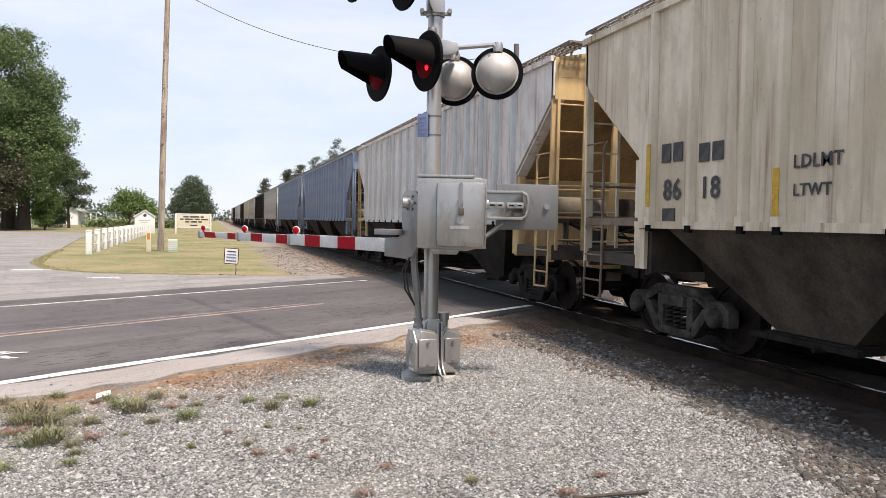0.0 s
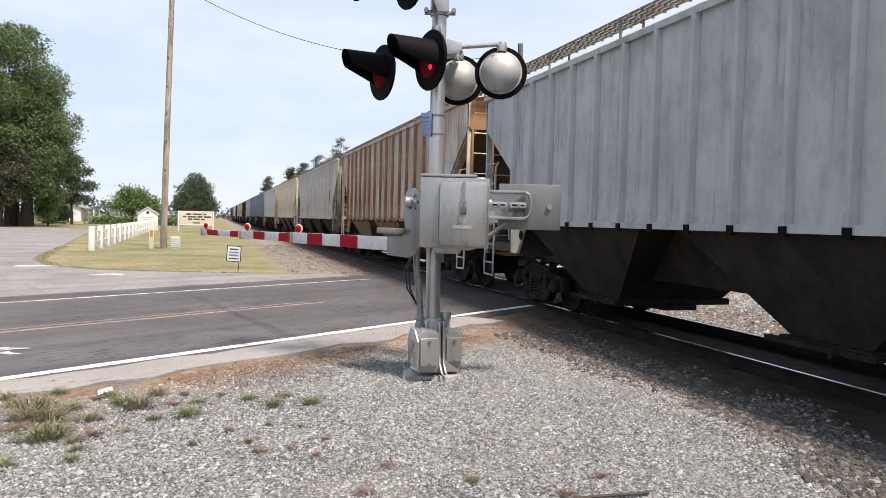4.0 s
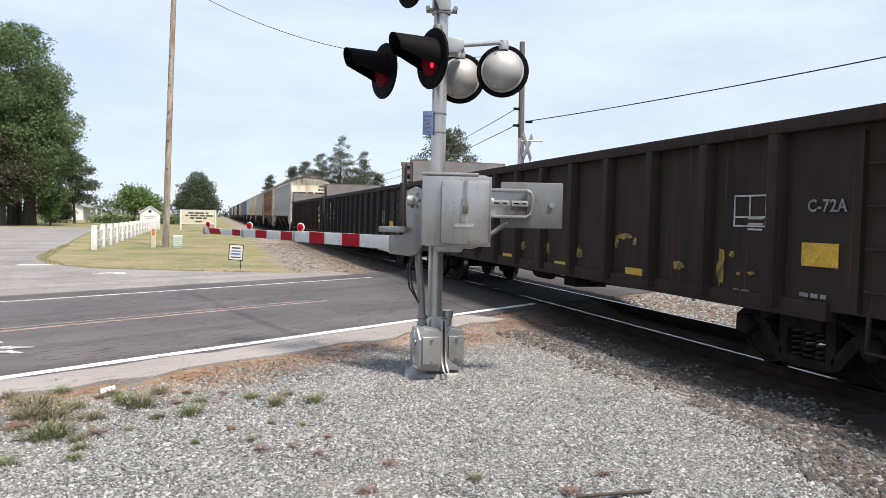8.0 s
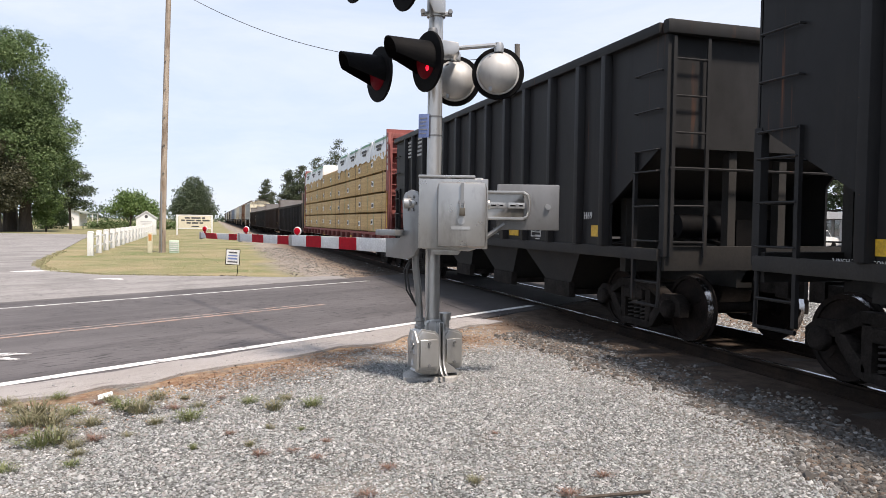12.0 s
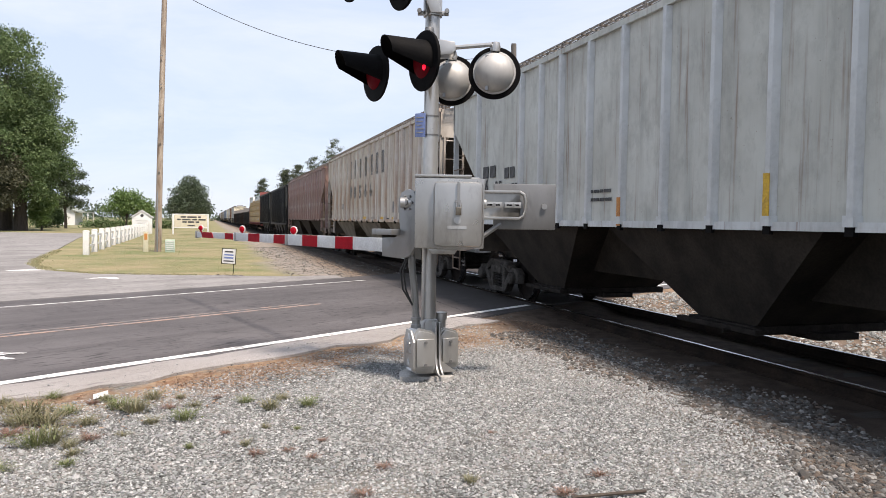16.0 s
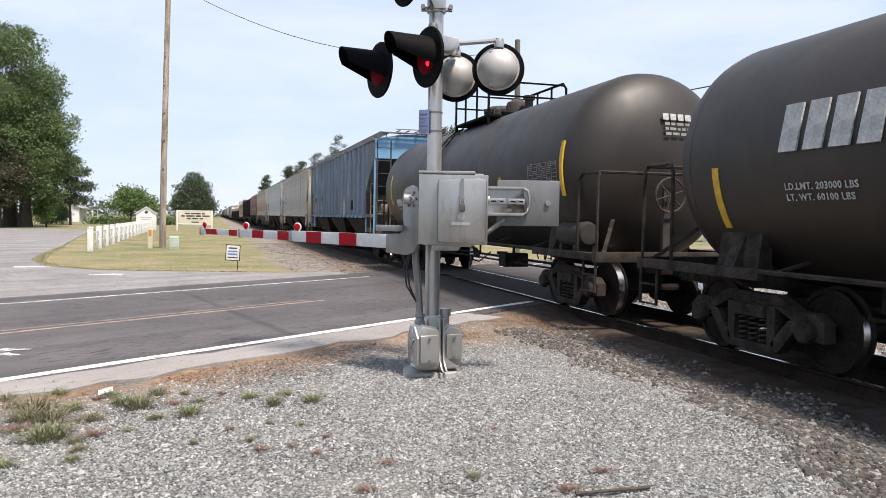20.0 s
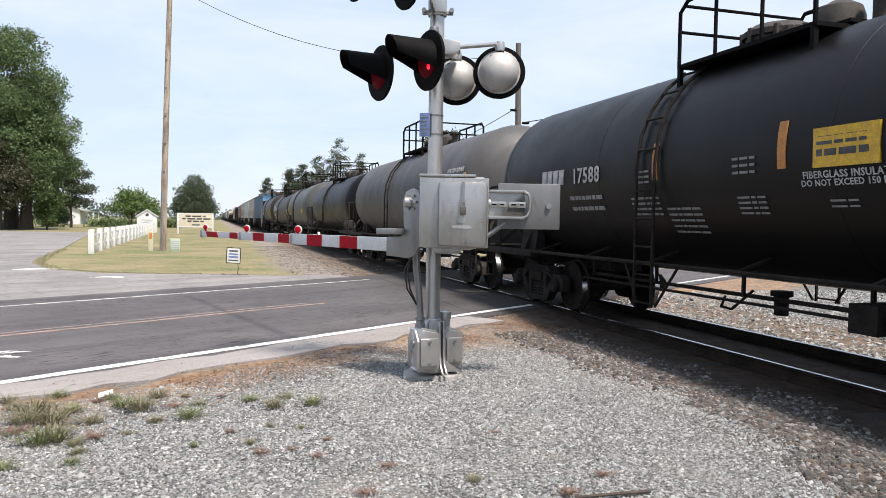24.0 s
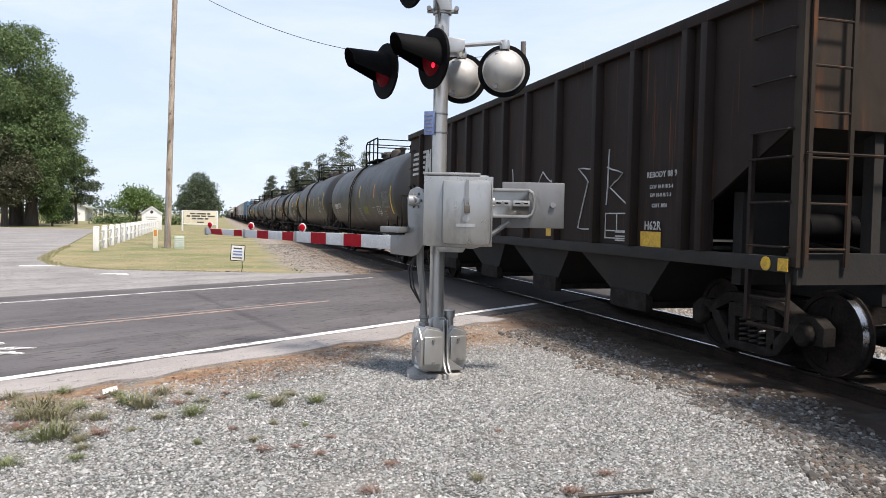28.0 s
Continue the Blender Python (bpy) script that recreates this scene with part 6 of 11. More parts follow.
for w, h, x, z in ((0.62, 0.17, 0.98, 4.02), (0.80, 0.17, 0.98, 3.76)):
    for i in range(4):
        part("lettering_block", Shape().box(-w * 0.10, w * 0.10, -0.004, 0.004, -h / 2, h / 2), LETTER_BLACK, car_x, at=pose(x - w / 2 + w * (i + 0.5) / 4, -made[1] + 0.545, z), smooth=False)
gons = []
for centre, label, p in ((-74.88, "dirty brown gondola car with tall corrugated ends", P_GOND2), (-93.2, "black gondola car with tall corrugated ends", P_GOND),
                         (-111.73, "brown-black gondola car with peeling yellow markings", P_GOND2), (-130.45, "black gondola car with yellow markings", P_GOND)):
    gons.append(on_track(gondola(label, p, P_GIN, ribs_at=RIBS["g%d" % len(gons)]), centre))
lum = on_track(lumber_car("red bulkhead flat car loaded with lumber"), -152.85)
coal1 = on_track(coal_hopper("black open coal hopper car with white markings", P_COAL, P_CIN, tc=12.1, ribs_at=RIBS["k"]), -173.74)
coal2 = on_track(coal_hopper("black open coal hopper car with green graffiti", P_COAL, P_CIN, tc=12.1, ribs_at=RIBS["l"]), -190.32)
made = on_track(covered_hopper("faded maroon covered hopper car streaked with rust", P_PINK, P_PINK, UNDER, eave=4.25, tc=15.1, rib_paint=P_PINK), -208.3)
car_p = made[0]
car_s = on_track(covered_hopper("dirty grey-white covered hopper car with rust streaks", P_RUSTY, P_GREY, UNDER_GREY, rib_paint=P_RIB_S, web=P_LIGHT, metal=TRUCK_GREY, tc=15.1, ribs_at=RIBS["s"]), -228.0)[0]
car_m = on_track(covered_hopper("pale blue-grey covered hopper car", P_COOL, P_LIGHT, UNDER, rib_paint=P_LIGHT, metal=TRUCK_GREY, tc=14.9, web=P_CREAM, lad=P_GRAB, ribs_at=RIBS["m"]), -247.65)[0]
car_w = on_track(covered_hopper("weathered grey covered hopper car with white number patches", P_GREY, P_CEND, UNDER, rib_paint=P_RIB_W, slope=P_CSLOPE, tc=14.7, ribs_at=RIBS["w"]), -267.15)[0]
car_bl = on_track(covered_hopper("faded blue covered hopper car with bright blue ribs", P_BLUE, P_BEND, UNDER, rib_paint=P_BLUE_RIB, slope=P_BSLOPE, tc=14.9, lad=TRUCK_GREY, web=P_SILL, ribs_at=RIBS["bl"]), -286.7)[0]
tank1 = on_track(tank_car("dusty black tank car", P_TANKD, 11.7, r=1.62, zc=2.52), -304.7)
tank2 = on_track(tank_car("black tank car with bold white mark", P_TANKD, 12.35, r=1.51, head=(0.88, 0.55)), -321.5)
tank3 = on_track(tank_car("pale grey tank car with yellow lettering", P_TANKL, 9.9, r=1.62, zc=2.42, head=(1.32, 0.85)), -337.03)
on_track(tank_car("short black tank car", P_TANKB, 10.1), -351.6)
tank5 = on_track(tank_car("dark grey tank car", P_TANKG, 12.3, r=1.55, zc=2.42), -367.37)
tank6 = on_track(tank_car("short black tank car with a yellow placard", P_TANKB, 10.7, r=1.50, zc=2.40, metal=TRUCK), -383.1)
tank7 = on_track(tank_car("short black tank car with a grey middle band", P_TANKB, 9.05, r=1.5, metal=TRUCK, band=P_BAND), -397.73)
tank8 = on_track(tank_car("black tank car with yellow lettering", P_TANKC, 11.95, r=1.66, zc=2.48, metal=TRUCK, head=(0.85, 0.50)), -413.1)
tank9 = on_track(tank_car("dark grey-black tank car with white print", P_TANKC, 12.05, r=1.64, zc=2.46, metal=TRUCK, reservoir=False, head=(0.85, 0.45)), -429.68)
coal3 = on_track(coal_hopper("sooty brown-black open coal hopper car with chalk graffiti", P_COAL2, P_CIN, tc=13.6, top=4.04, ribs_at=RIBS["q"], end_paint=P_CBROWN, inset=0.94), -446.78)
on_track(coal_hopper("sooty black open coal hopper car", P_COAL2, P_CIN, tc=13.6, top=4.04, end_paint=P_CBROWN, inset=0.94), -464.7)

# ---- markings: readable numbers are lettered, marks and fine print are plain bars ----
GREEN_CHALK = plain("pale_green_chalk", (0.30, 0.47, 0.24), 0.9)


def on_shell(t, y, z, shape, name, material, key):
    return part(name, shape, material, t[0], key=key, at=on_tank(t[3], t[4], y, z), smooth=False)


def tank_tag(t, y, z, w, h, material):
    return on_shell(t, y, z, lambda: Shape().box(-w / 2, w / 2, -h / 2, h / 2, -0.03, -0.001), "placard", material, ("ttag", w, h))


def tank_bars(t, y, z, n, w, g, h, material):
    for i in range(n):
        on_shell(t, y - w / 2 - i * (w + g), z, lambda: Shape().prism([(-w / 2, -h / 2), (w / 2, -h / 2), (w / 2 + 0.06 * h, h / 2), (-w / 2 + 0.06 * h, h / 2)], 2, -0.02, 0.003), "lettering_block", material, ("tbar", w, h))


def turned(me_of, car_y, z, t):
    return on_tank(t[3], t[4], car_y, z) @ Matrix(((0, -1, 0, 0), (0, 0, 1, 0), (-1, 0, 0, 0), (0, 0, 0, 1)))


def tank_panel(t, y, z, w, h):
    p = data_panel(t[0], 0, 0, w, h)
    p.matrix_basis = turned(p, y, z, t)
    return p


def tank_table(t, y, z, w, h, rows, cols):
    p = table_panel(t[0], 0, 0, w, h, rows, cols)
    p.matrix_basis = turned(p, y, z, t)
    return p


def tank_print(t, y, z, w, rows, step, h, material):
    for k in range(rows):
        p = print_rows(t[0], 0, 0, w, 1, step, h, material)
        p.matrix_basis = turned(p, y, z - k * step, t)


def head_sign(t, x, z, w, h, rows, panel=None):
    """Bold blocks and lines of fine print on a tank's rear head, on a dark panel where it has one."""
    car, half, hl, r, zc = t
    q = math.sqrt(max(0.05, 1 - (x * x + (z - zc) ** 2) / (r * r)))
    spot = Vector((x, -hl + 0.75 - 0.75 * q, z))
    out = Vector((x / r ** 2, (spot.y + hl - 0.75) / 0.75 ** 2, (z - zc) / r ** 2)).normalized()
    side = Vector((1, 0, 0))
    side = (side - out * side.dot(out)).normalized()
    up = side.cross(-out)
    m = Matrix((side, -out, up)).transposed().to_4x4()
    m.translation = spot + out * 0.035
    host = car
    if panel:
        host = part("stencil_panel", Shape().box(-w / 2 - 0.06, w / 2 + 0.06, -0.004, 0.03, -h / 2 - 0.05, h / 2 + 0.05), panel, car, "stencilled panel on the tank head", at=m, smooth=False)
        m = Matrix()
    for i in range(4):
        part("lettering_block", Shape().box(-w * 0.09, w * 0.09, -0.010, -0.005, -h * 0.12, h * 0.12), LETTER_WHITE, host, at=m @ pose(w * (-0.36 + 0.24 * i), 0, h * 0.36), smooth=False)
    rnd = random.Random(int(w * 100) + rows)
    for k in range(rows):
        s, a = Shape(), -w * 0.4
        while a < w * 0.36:
            b = min(w * 0.42, a + rnd.uniform(0.05, 0.14))
            s.box(a, b, -0.010, -0.005, -0.022, 0.022)
            a = b + 0.03
        part("fine_print", s, PRINT_WHITE, host, at=m @ pose(0, 0, h * (0.10 - 0.56 * k / rows)), smooth=False)


def chalk(car, y, z, w, h, seed, x, material=None):
    """A loose hand-drawn chalk line."""
    r = random.Random(seed)
    pts = [(0.0, (r.random() - 0.5) * w, (0.5 - k / 7 + r.uniform(-0.12, 0.12)) * h) for k in range(8)]
    return part("chalk_scrawl", Shape().tube(pts, 0.019, 5), material or LETTER_WHITE, car, "loose chalk scrawl", at=pose(x, y, z))


def diamond(car, y, z, s, x, material=None):
    """A dirty diamond placard holder on its bracket."""
    h = s / 2
    d = part("placard_holder", Shape().prism([(0, -h), (h, 0), (0, h), (-h, 0)], 0, -0.012, 0.012).box(-0.01, 0.03, -0.04, 0.04, -h - 0.45, -h + 0.06), material or P_CEND, car, "dirty diamond placard holder", at=pose(x + 0.05, y, z), smooth=False)
    part("placard", Shape().prism([(0, -h * 0.86), (h * 0.86, 0), (0, h * 0.86), (-h * 0.86, 0)], 0, -0.017, -0.0125), SHADED_GRIME, d, smooth=False)


def stroke(car, line, x, material=None):
    """One wavering chalk stroke along the given (y, z) turns."""
    pts = []
    for (y0, z0), (y1, z1) in zip(line, line[1:]):
        pts += [(0, y0 + (y1 - y0) * k / 3 + 0.02 * math.sin(7 * (y0 + k)), z0 + (z1 - z0) * k / 3 + 0.01 * math.sin(9 * (z0 + k))) for k in range(3)]
    pts.append((0, line[-1][0], line[-1][1]))
    return part("chalk_stroke", Shape().tube(pts, 0.012, 5), material or LETTER_WHITE, car, "loose chalk stroke", at=pose(x, 0, 0))


def peel(car, y, z, w, h, seed):
    """An uneven patch of peeling yellow paint."""
    r = random.Random(seed)
    n = 14
    poly = [(w / 2 * math.cos(a) * r.uniform(0.55, 1.1), h / 2 * math.sin(a) * r.uniform(0.55, 1.1)) for a in (2 * math.pi * k / n for k in range(n))]
    return part("peeling_patch", Shape().prism(poly, 0, -0.004, 0.004), PEEL, car, "peeling yellow paint", at=pose(-1.53, y, z), smooth=False)


def logo_stripes(car, y0, y1, z0, z1, n, fan):
    """A slanted stack of n stripes that grow shorter towards the bottom."""
    h = (z1 - z0) / (2 * n - 1)
    for k in range(n):
        z = z1 - (2 * k + 1) * h
        part("logo_stripe", Shape().prism([(y0 + 0.015 * (k - n), z), (y1 + (y0 - y1) * fan * k / n, z), (y1 + (y0 - y1) * fan * k / n - 0.01, z + h), (y0 + 0.015 * (k - n) - 0.01, z + h)], 0, -1.556, -1.542), LETTER_WHITE, car, smooth=False)


def logo_block(car, y0, y1, z0, z1, kind):
    """A plain slanted white block with a notch on either side."""
    m, q = (y0 + y1) / 2, (y1 - y0) * 0.16
    if kind:
        h = (z1 - z0) / 3
        for k, (a, b) in enumerate(((0.0, 0.8), (0.15, 0.9), (0.2, 1.0))):
            part("logo_block", Shape().prism([(y0 + (y1 - y0) * a, z0 + h * k), (y0 + (y1 - y0) * b, z0 + h * k), (y0 + (y1 - y0) * b + 0.3 * q, z0 + h * (k + 0.93)), (y0 + (y1 - y0) * a + 0.3 * q, z0 + h * (k + 0.93))], 0, -1.556, -1.542), LETTER_WHITE, car, smooth=False)
        return
    poly = [(y0, z0), (y0 + 2.3 * q, z0), (m, z0 + (z1 - z0) * 0.35), (m + 0.6 * q, z0), (y1 - q, z0), (y1, z1), (y1 - 2.3 * q, z1), (m, z0 + (z1 - z0) * 0.72), (m - 0.4 * q, z1), (y0 + q, z1)]
    part("logo_block", Shape().prism(poly, 0, -1.556, -1.542), LETTER_WHITE, car, smooth=False)


bars(car_a, 6.79, 2.53, [0.19] * 2, 0.24, LETTER_BLACK, -1.57, 0.06)
bars(car_a, 6.02, 2.48, [0.19] * 2, 0.22, LETTER_BLACK, -1.57, 0.06)
text_part(car_a, "86", 0.37, 6.55, 2.05, LETTER_BLACK, -1.57)
text_part(car_a, "18", 0.36, 5.80, 2.05, LETTER_BLACK, -1.57)
text_part(car_a, "LDLMT", 0.19, 4.19, 2.26, LETTER_BLACK, -1.57)
text_part(car_a, "LTWT", 0.17, 4.25, 1.98, LETTER_BLACK, -1.57)
tag_box(car_a, 7.00, 2.26, 0.09, 0.82, YELLOW, -1.64)
tag_box(car_a, 4.66, 1.94, 0.09, 0.55, YELLOW, -1.64)
tag_box(car_a, 6.62, 1.75, 0.27, 0.16, LETTER_BLACK, -1.57)
tag_box(car_a, -7.28, 2.21, 0.09, 0.97, YELLOW, -1.64)
print_rows(car_a, 2.31, 2.34, 1.75, 2, 0.203, 0.076, LETTER_BLACK, -1.57)
tag_box(car_a, -1.10, 2.15, 0.09, 0.54, YELLOW, -1.64)
tag_box(car_a, -5.23, 1.96, 0.09, 0.50, YELLOW, -1.64)
data_panel(car_a, -5.49, 1.98, 0.38, 0.29, -1.57)
tag_box(car_b, -7.37, 2.28, 0.09, 1.01, YELLOW, -1.64)
tag_box(car_b, -4.94, 2.09, 0.09, 0.52, YELLOW, -1.64)
tag_box(car_b, -2.33, 2.06, 0.09, 0.47, YELLOW, -1.64)
tag_box(car_b, -6.28, 2.76, 0.17, 0.62, STAIN, -1.57)
tag_box(car_b, -6.30, 3.15, 0.43, 0.04, P_LIGHT, -1.57)
diamond(car_b, -7.74, 2.19, 0.33, -1.57)
tag_box(car_b, -6.98, 2.10, 0.22, 0.21, WHITE, -1.57)
data_panel(car_b, -5.44, 2.11, 0.38, 0.25, -1.57)
text_part(car_b, "15", 0.42, 6.37, 2.15, LETTER_BLACK, -1.57)
bars(car_b, 5.81, 2.11, [0.33] * 2, 0.24, LETTER_BLACK, -1.57, 0.11)
print_rows(car_b, 3.83, 2.05, 0.92, 3, 0.151, 0.052, LETTER_BLACK, -1.57)
tag_box(car_b, 2.27, 1.93, 0.08, 0.40, YELLOW, -1.64)
tag_box(car_b, 6.89, 2.08, 0.09, 0.64, YELLOW, -1.64)
tag_box(car_c, -4.51, 1.91, 0.24, 0.10, YELLOW, -1.57)
tag_box(car_c, -2.03, 1.90, 0.57, 0.12, YELLOW, -1.57)
tag_box(car_c, 0.78, 1.90, 0.56, 0.13, YELLOW, -1.57)
data_panel(car_c, -0.15, 1.95, 0.35, 0.18, -1.57)
tag_box(car_c, -7.01, 2.37, 0.18, 0.38, YELLOW, -1.57)
data_panel(gons[0][0], -5.96, 1.54, 0.45, 0.30, -1.53)
tag_box(gons[0][0], -7.14, 1.39, 0.54, 0.21, YELLOW, -1.53)
tag_box(gons[0][0], -3.86, 0.86, 0.47, 0.11, ORANGE, -1.53)
print_rows(gons[0][0], -7.77, 1.24, 0.30, 1, 0.080, 0.035, PRINT_WHITE, -1.53)
chalk(gons[0][0], -7.11, 2.04, 1.0, 0.35, 4, -1.53)
for kind_of, line in ((ORANGE, ((-4.42, 1.90), (-4.55, 2.12), (-4.68, 1.96), (-5.20, 1.90), (-5.22, 1.54))), (ORANGE, ((-4.74, 1.92), (-4.74, 1.60))), (ORANGE, ((-5.06, 1.88), (-5.04, 1.52))), (LETTER_FADED, ((-4.44, 1.86), (-4.60, 2.02), (-4.72, 1.80), (-4.80, 1.60))),
                      (LETTER_FADED, ((-1.36, 2.20), (-1.42, 2.02), (-1.55, 2.12), (-1.60, 1.90))), (LETTER_FADED, ((-4.66, 1.40), (-4.72, 1.20), (-4.80, 1.38)))):
    stroke(gons[0][0], line, -1.53, kind_of)
text_part(gons[0][0], "9-26-14", 0.24, -7.10, 1.68, LETTER_WHITE, -1.53)
bars(gons[1][0], 6.72, 2.18, [0.12] * 2, 0.29, LETTER_WHITE, -1.53, 0.04)
text_part(gons[1][0], "189", 0.38, 6.50, 1.81, LETTER_WHITE, -1.53)
text_part(gons[1][0], "562", 0.38, 5.32, 1.81, LETTER_WHITE, -1.53)
text_part(gons[1][0], "LD LMT", 0.15, 6.55, 1.54, LETTER_WHITE, -1.53)
text_part(gons[1][0], "LT WT", 0.14, 6.58, 1.35, LETTER_WHITE, -1.53)
text_part(gons[1][0], "214100", 0.16, 5.35, 1.54, LETTER_WHITE, -1.53)
text_part(gons[1][0], "71900", 0.16, 5.31, 1.36, LETTER_WHITE, -1.53)
tag_box(gons[1][0], 7.60, 1.70, 0.59, 0.24, YELLOW, -1.53)
print_rows(gons[1][0], 6.70, 0.86, 0.54, 1, 0.062, 0.042, PRINT_WHITE, -1.53)
data_panel(gons[1][0], -6.28, 1.65, 0.53, 0.38, -1.53)
tag_box(gons[1][0], -7.40, 1.40, 0.49, 0.24, YELLOW, -1.53)
tag_box(gons[1][0], -1.64, 0.87, 0.48, 0.14, YELLOW, -1.53)
tag_box(gons[1][0], -4.05, 0.87, 0.51, 0.13, YELLOW, -1.53)
print_rows(gons[1][0], -7.25, 0.92, 0.53, 1, 0.075, 0.045, PRINT_WHITE, -1.53)
tag_box(gons[1][0], 2.83, 0.82, 0.30, 0.10, YELLOW, -1.53)
tag_box(gons[1][0], -4.29, 0.76, 0.37, 0.10, YELLOW, -1.53)
bars(gons[2][0], 6.65, 2.22, [0.20] * 2, 0.28, LETTER_WHITE, -1.53, 0.07)
text_part(gons[2][0], "188", 0.43, 6.44, 1.79, LETTER_WHITE, -1.53)
text_part(gons[2][0], "952", 0.42, 5.20, 1.79, LETTER_WHITE, -1.53)
text_part(gons[2][0], "LD LMT", 0.15, 6.38, 1.44, LETTER_WHITE, -1.53)
text_part(gons[2][0], "LT WT", 0.14, 6.39, 1.27, LETTER_WHITE, -1.53)
text_part(gons[2][0], "213500", 0.17, 5.17, 1.48, LETTER_WHITE, -1.53)
text_part(gons[2][0], "72500", 0.17, 5.16, 1.29, LETTER_WHITE, -1.53)
tag_box(gons[2][0], 8.27, 1.30, 0.42, 0.24, YELLOW, -1.53)
data_panel(gons[2][0], -6.48, 1.78, 0.52, 0.35, -1.53)
text_part(gons[2][0], "C-72A", 0.17, -7.56, 1.82, PRINT_WHITE, -1.53)
tag_box(gons[2][0], -7.49, 1.35, 0.46, 0.23, YELLOW, -1.53)
tag_box(gons[2][0], -4.16, 0.93, 0.47, 0.13, YELLOW, -1.53)
tag_box(gons[2][0], -1.83, 0.88, 0.48, 0.13, YELLOW, -1.53)
tag_box(gons[2][0], 0.60, 0.89, 0.49, 0.14, YELLOW, -1.53)
print_rows(gons[2][0], -6.26, 0.89, 0.31, 2, 0.076, 0.048, PRINT_WHITE, -1.53)
print_rows(gons[2][0], -7.26, 0.95, 0.34, 1, 0.056, 0.042, PRINT_WHITE, -1.53)
peel(gons[2][0], -3.90, 1.43, 0.52, 0.11, 70)
peel(gons[2][0], -3.67, 1.33, 0.13, 0.20, 71)
peel(gons[2][0], -4.16, 1.35, 0.12, 0.14, 72)
peel(gons[2][0], -5.19, 1.11, 0.29, 0.13, 73)
peel(gons[2][0], -6.03, 1.15, 0.16, 0.50, 74)
peel(gons[2][0], -6.21, 1.29, 0.12, 0.08, 75)
peel(gons[2][0], -2.49, 1.12, 0.27, 0.24, 76)
peel(gons[2][0], -1.31, 1.14, 0.23, 0.22, 77)
peel(gons[2][0], -6.54, 1.10, 0.14, 0.05, 78)
peel(gons[2][0], -6.33, 1.08, 0.09, 0.06, 79)
peel(gons[2][0], -0.17, 1.13, 0.33, 0.19, 80)
peel(gons[2][0], 2.77, 1.19, 0.51, 0.18, 81)
peel(gons[2][0], 1.86, 1.09, 0.27, 0.12, 82)
bars(gons[3][0], 6.62, 2.26, [0.18] * 2, 0.25, LETTER_WHITE, -1.53, 0.06)
text_part(gons[3][0], "189", 0.41, 6.42, 1.88, LETTER_WHITE, -1.53)
text_part(gons[3][0], "894", 0.41, 5.27, 1.92, LETTER_WHITE, -1.53)
text_part(gons[3][0], "LD LMT", 0.14, 6.46, 1.59, LETTER_WHITE, -1.53)
text_part(gons[3][0], "LT WT", 0.14, 6.45, 1.41, LETTER_WHITE, -1.53)
text_part(gons[3][0], "213200", 0.15, 5.26, 1.60, LETTER_WHITE, -1.53)
tag_box(gons[3][0], 8.26, 1.07, 0.45, 0.24, YELLOW, -1.53)
tag_box(gons[3][0], 4.23, 0.97, 0.30, 0.11, YELLOW, -1.53)
tag_box(gons[3][0], -4.06, 0.94, 0.51, 0.13, YELLOW, -1.53)
tag_box(gons[3][0], 0.56, 0.97, 0.45, 0.12, YELLOW, -1.53)
tag_box(gons[3][0], -0.49, 0.96, 0.35, 0.11, YELLOW, -1.53)
data_panel(gons[3][0], -6.28, 1.76, 0.49, 0.36, -1.53)
print_rows(gons[3][0], -6.09, 0.80, 0.52, 1, 0.069, 0.041, PRINT_WHITE, -1.53)
tag_box(gons[3][0], -7.42, 0.91, 0.41, 0.08, YELLOW, -1.53)
peel(gons[3][0], -1.30, 1.12, 0.15, 0.16, 97)
peel(gons[3][0], -2.91, 1.09, 0.55, 0.10, 98)
peel(gons[3][0], -2.49, 1.09, 0.12, 0.17, 99)
peel(gons[3][0], 1.00, 1.24, 0.22, 0.14, 100)
peel(gons[3][0], -5.06, 1.47, 0.26, 0.11, 101)
bars(lum[0], 9.13, 0.96, [0.14] * 2, 0.14, LETTER_WHITE, -1.51, 0.04)
text_part(lum[0], "120623", 0.26, 7.91, 0.95, LETTER_WHITE, -1.51)
tag_box(lum[0], 6.57, 0.97, 0.51, 0.13, YELLOW, -1.51)
tag_box(lum[0], 2.96, 0.92, 0.40, 0.14, YELLOW, -1.51)
text_part(lum[0], "LD LMT", 0.16, 5.22, 1.01, LETTER_WHITE, -1.51)
print_rows(lum[0], 5.62, 0.89, 0.93, 1, 0.084, 0.057, PRINT_WHITE, -1.51)
data_panel(lum[0], -7.68, 0.91, 0.35, 0.27, -1.51)
tag_box(lum[0], -8.54, 0.93, 0.32, 0.10, YELLOW, -1.51)
tag_box(lum[0], -5.04, 0.95, 0.38, 0.11, YELLOW, -1.51)
logo_stripes(coal1[0], 5.99, 5.26, 3.50, 3.98, 5, 0.0)
logo_stripes(coal1[0], 4.86, 4.24, 3.48, 4.00, 5, 0.0)
logo_block(coal1[0], 3.78, 3.18, 3.50, 3.98, 0)
logo_block(coal1[0], 2.72, 2.16, 3.48, 3.94, 1)
text_part(coal1[0], "149", 0.33, 3.46, 2.41, LETTER_WHITE, -1.55)
text_part(coal1[0], "034", 0.34, 2.53, 2.42, LETTER_WHITE, -1.55)
text_part(coal1[0], "LD LMT", 0.14, 3.39, 1.92, LETTER_WHITE, -1.55)
text_part(coal1[0], "229200", 0.14, 2.66, 1.92, LETTER_WHITE, -1.55)
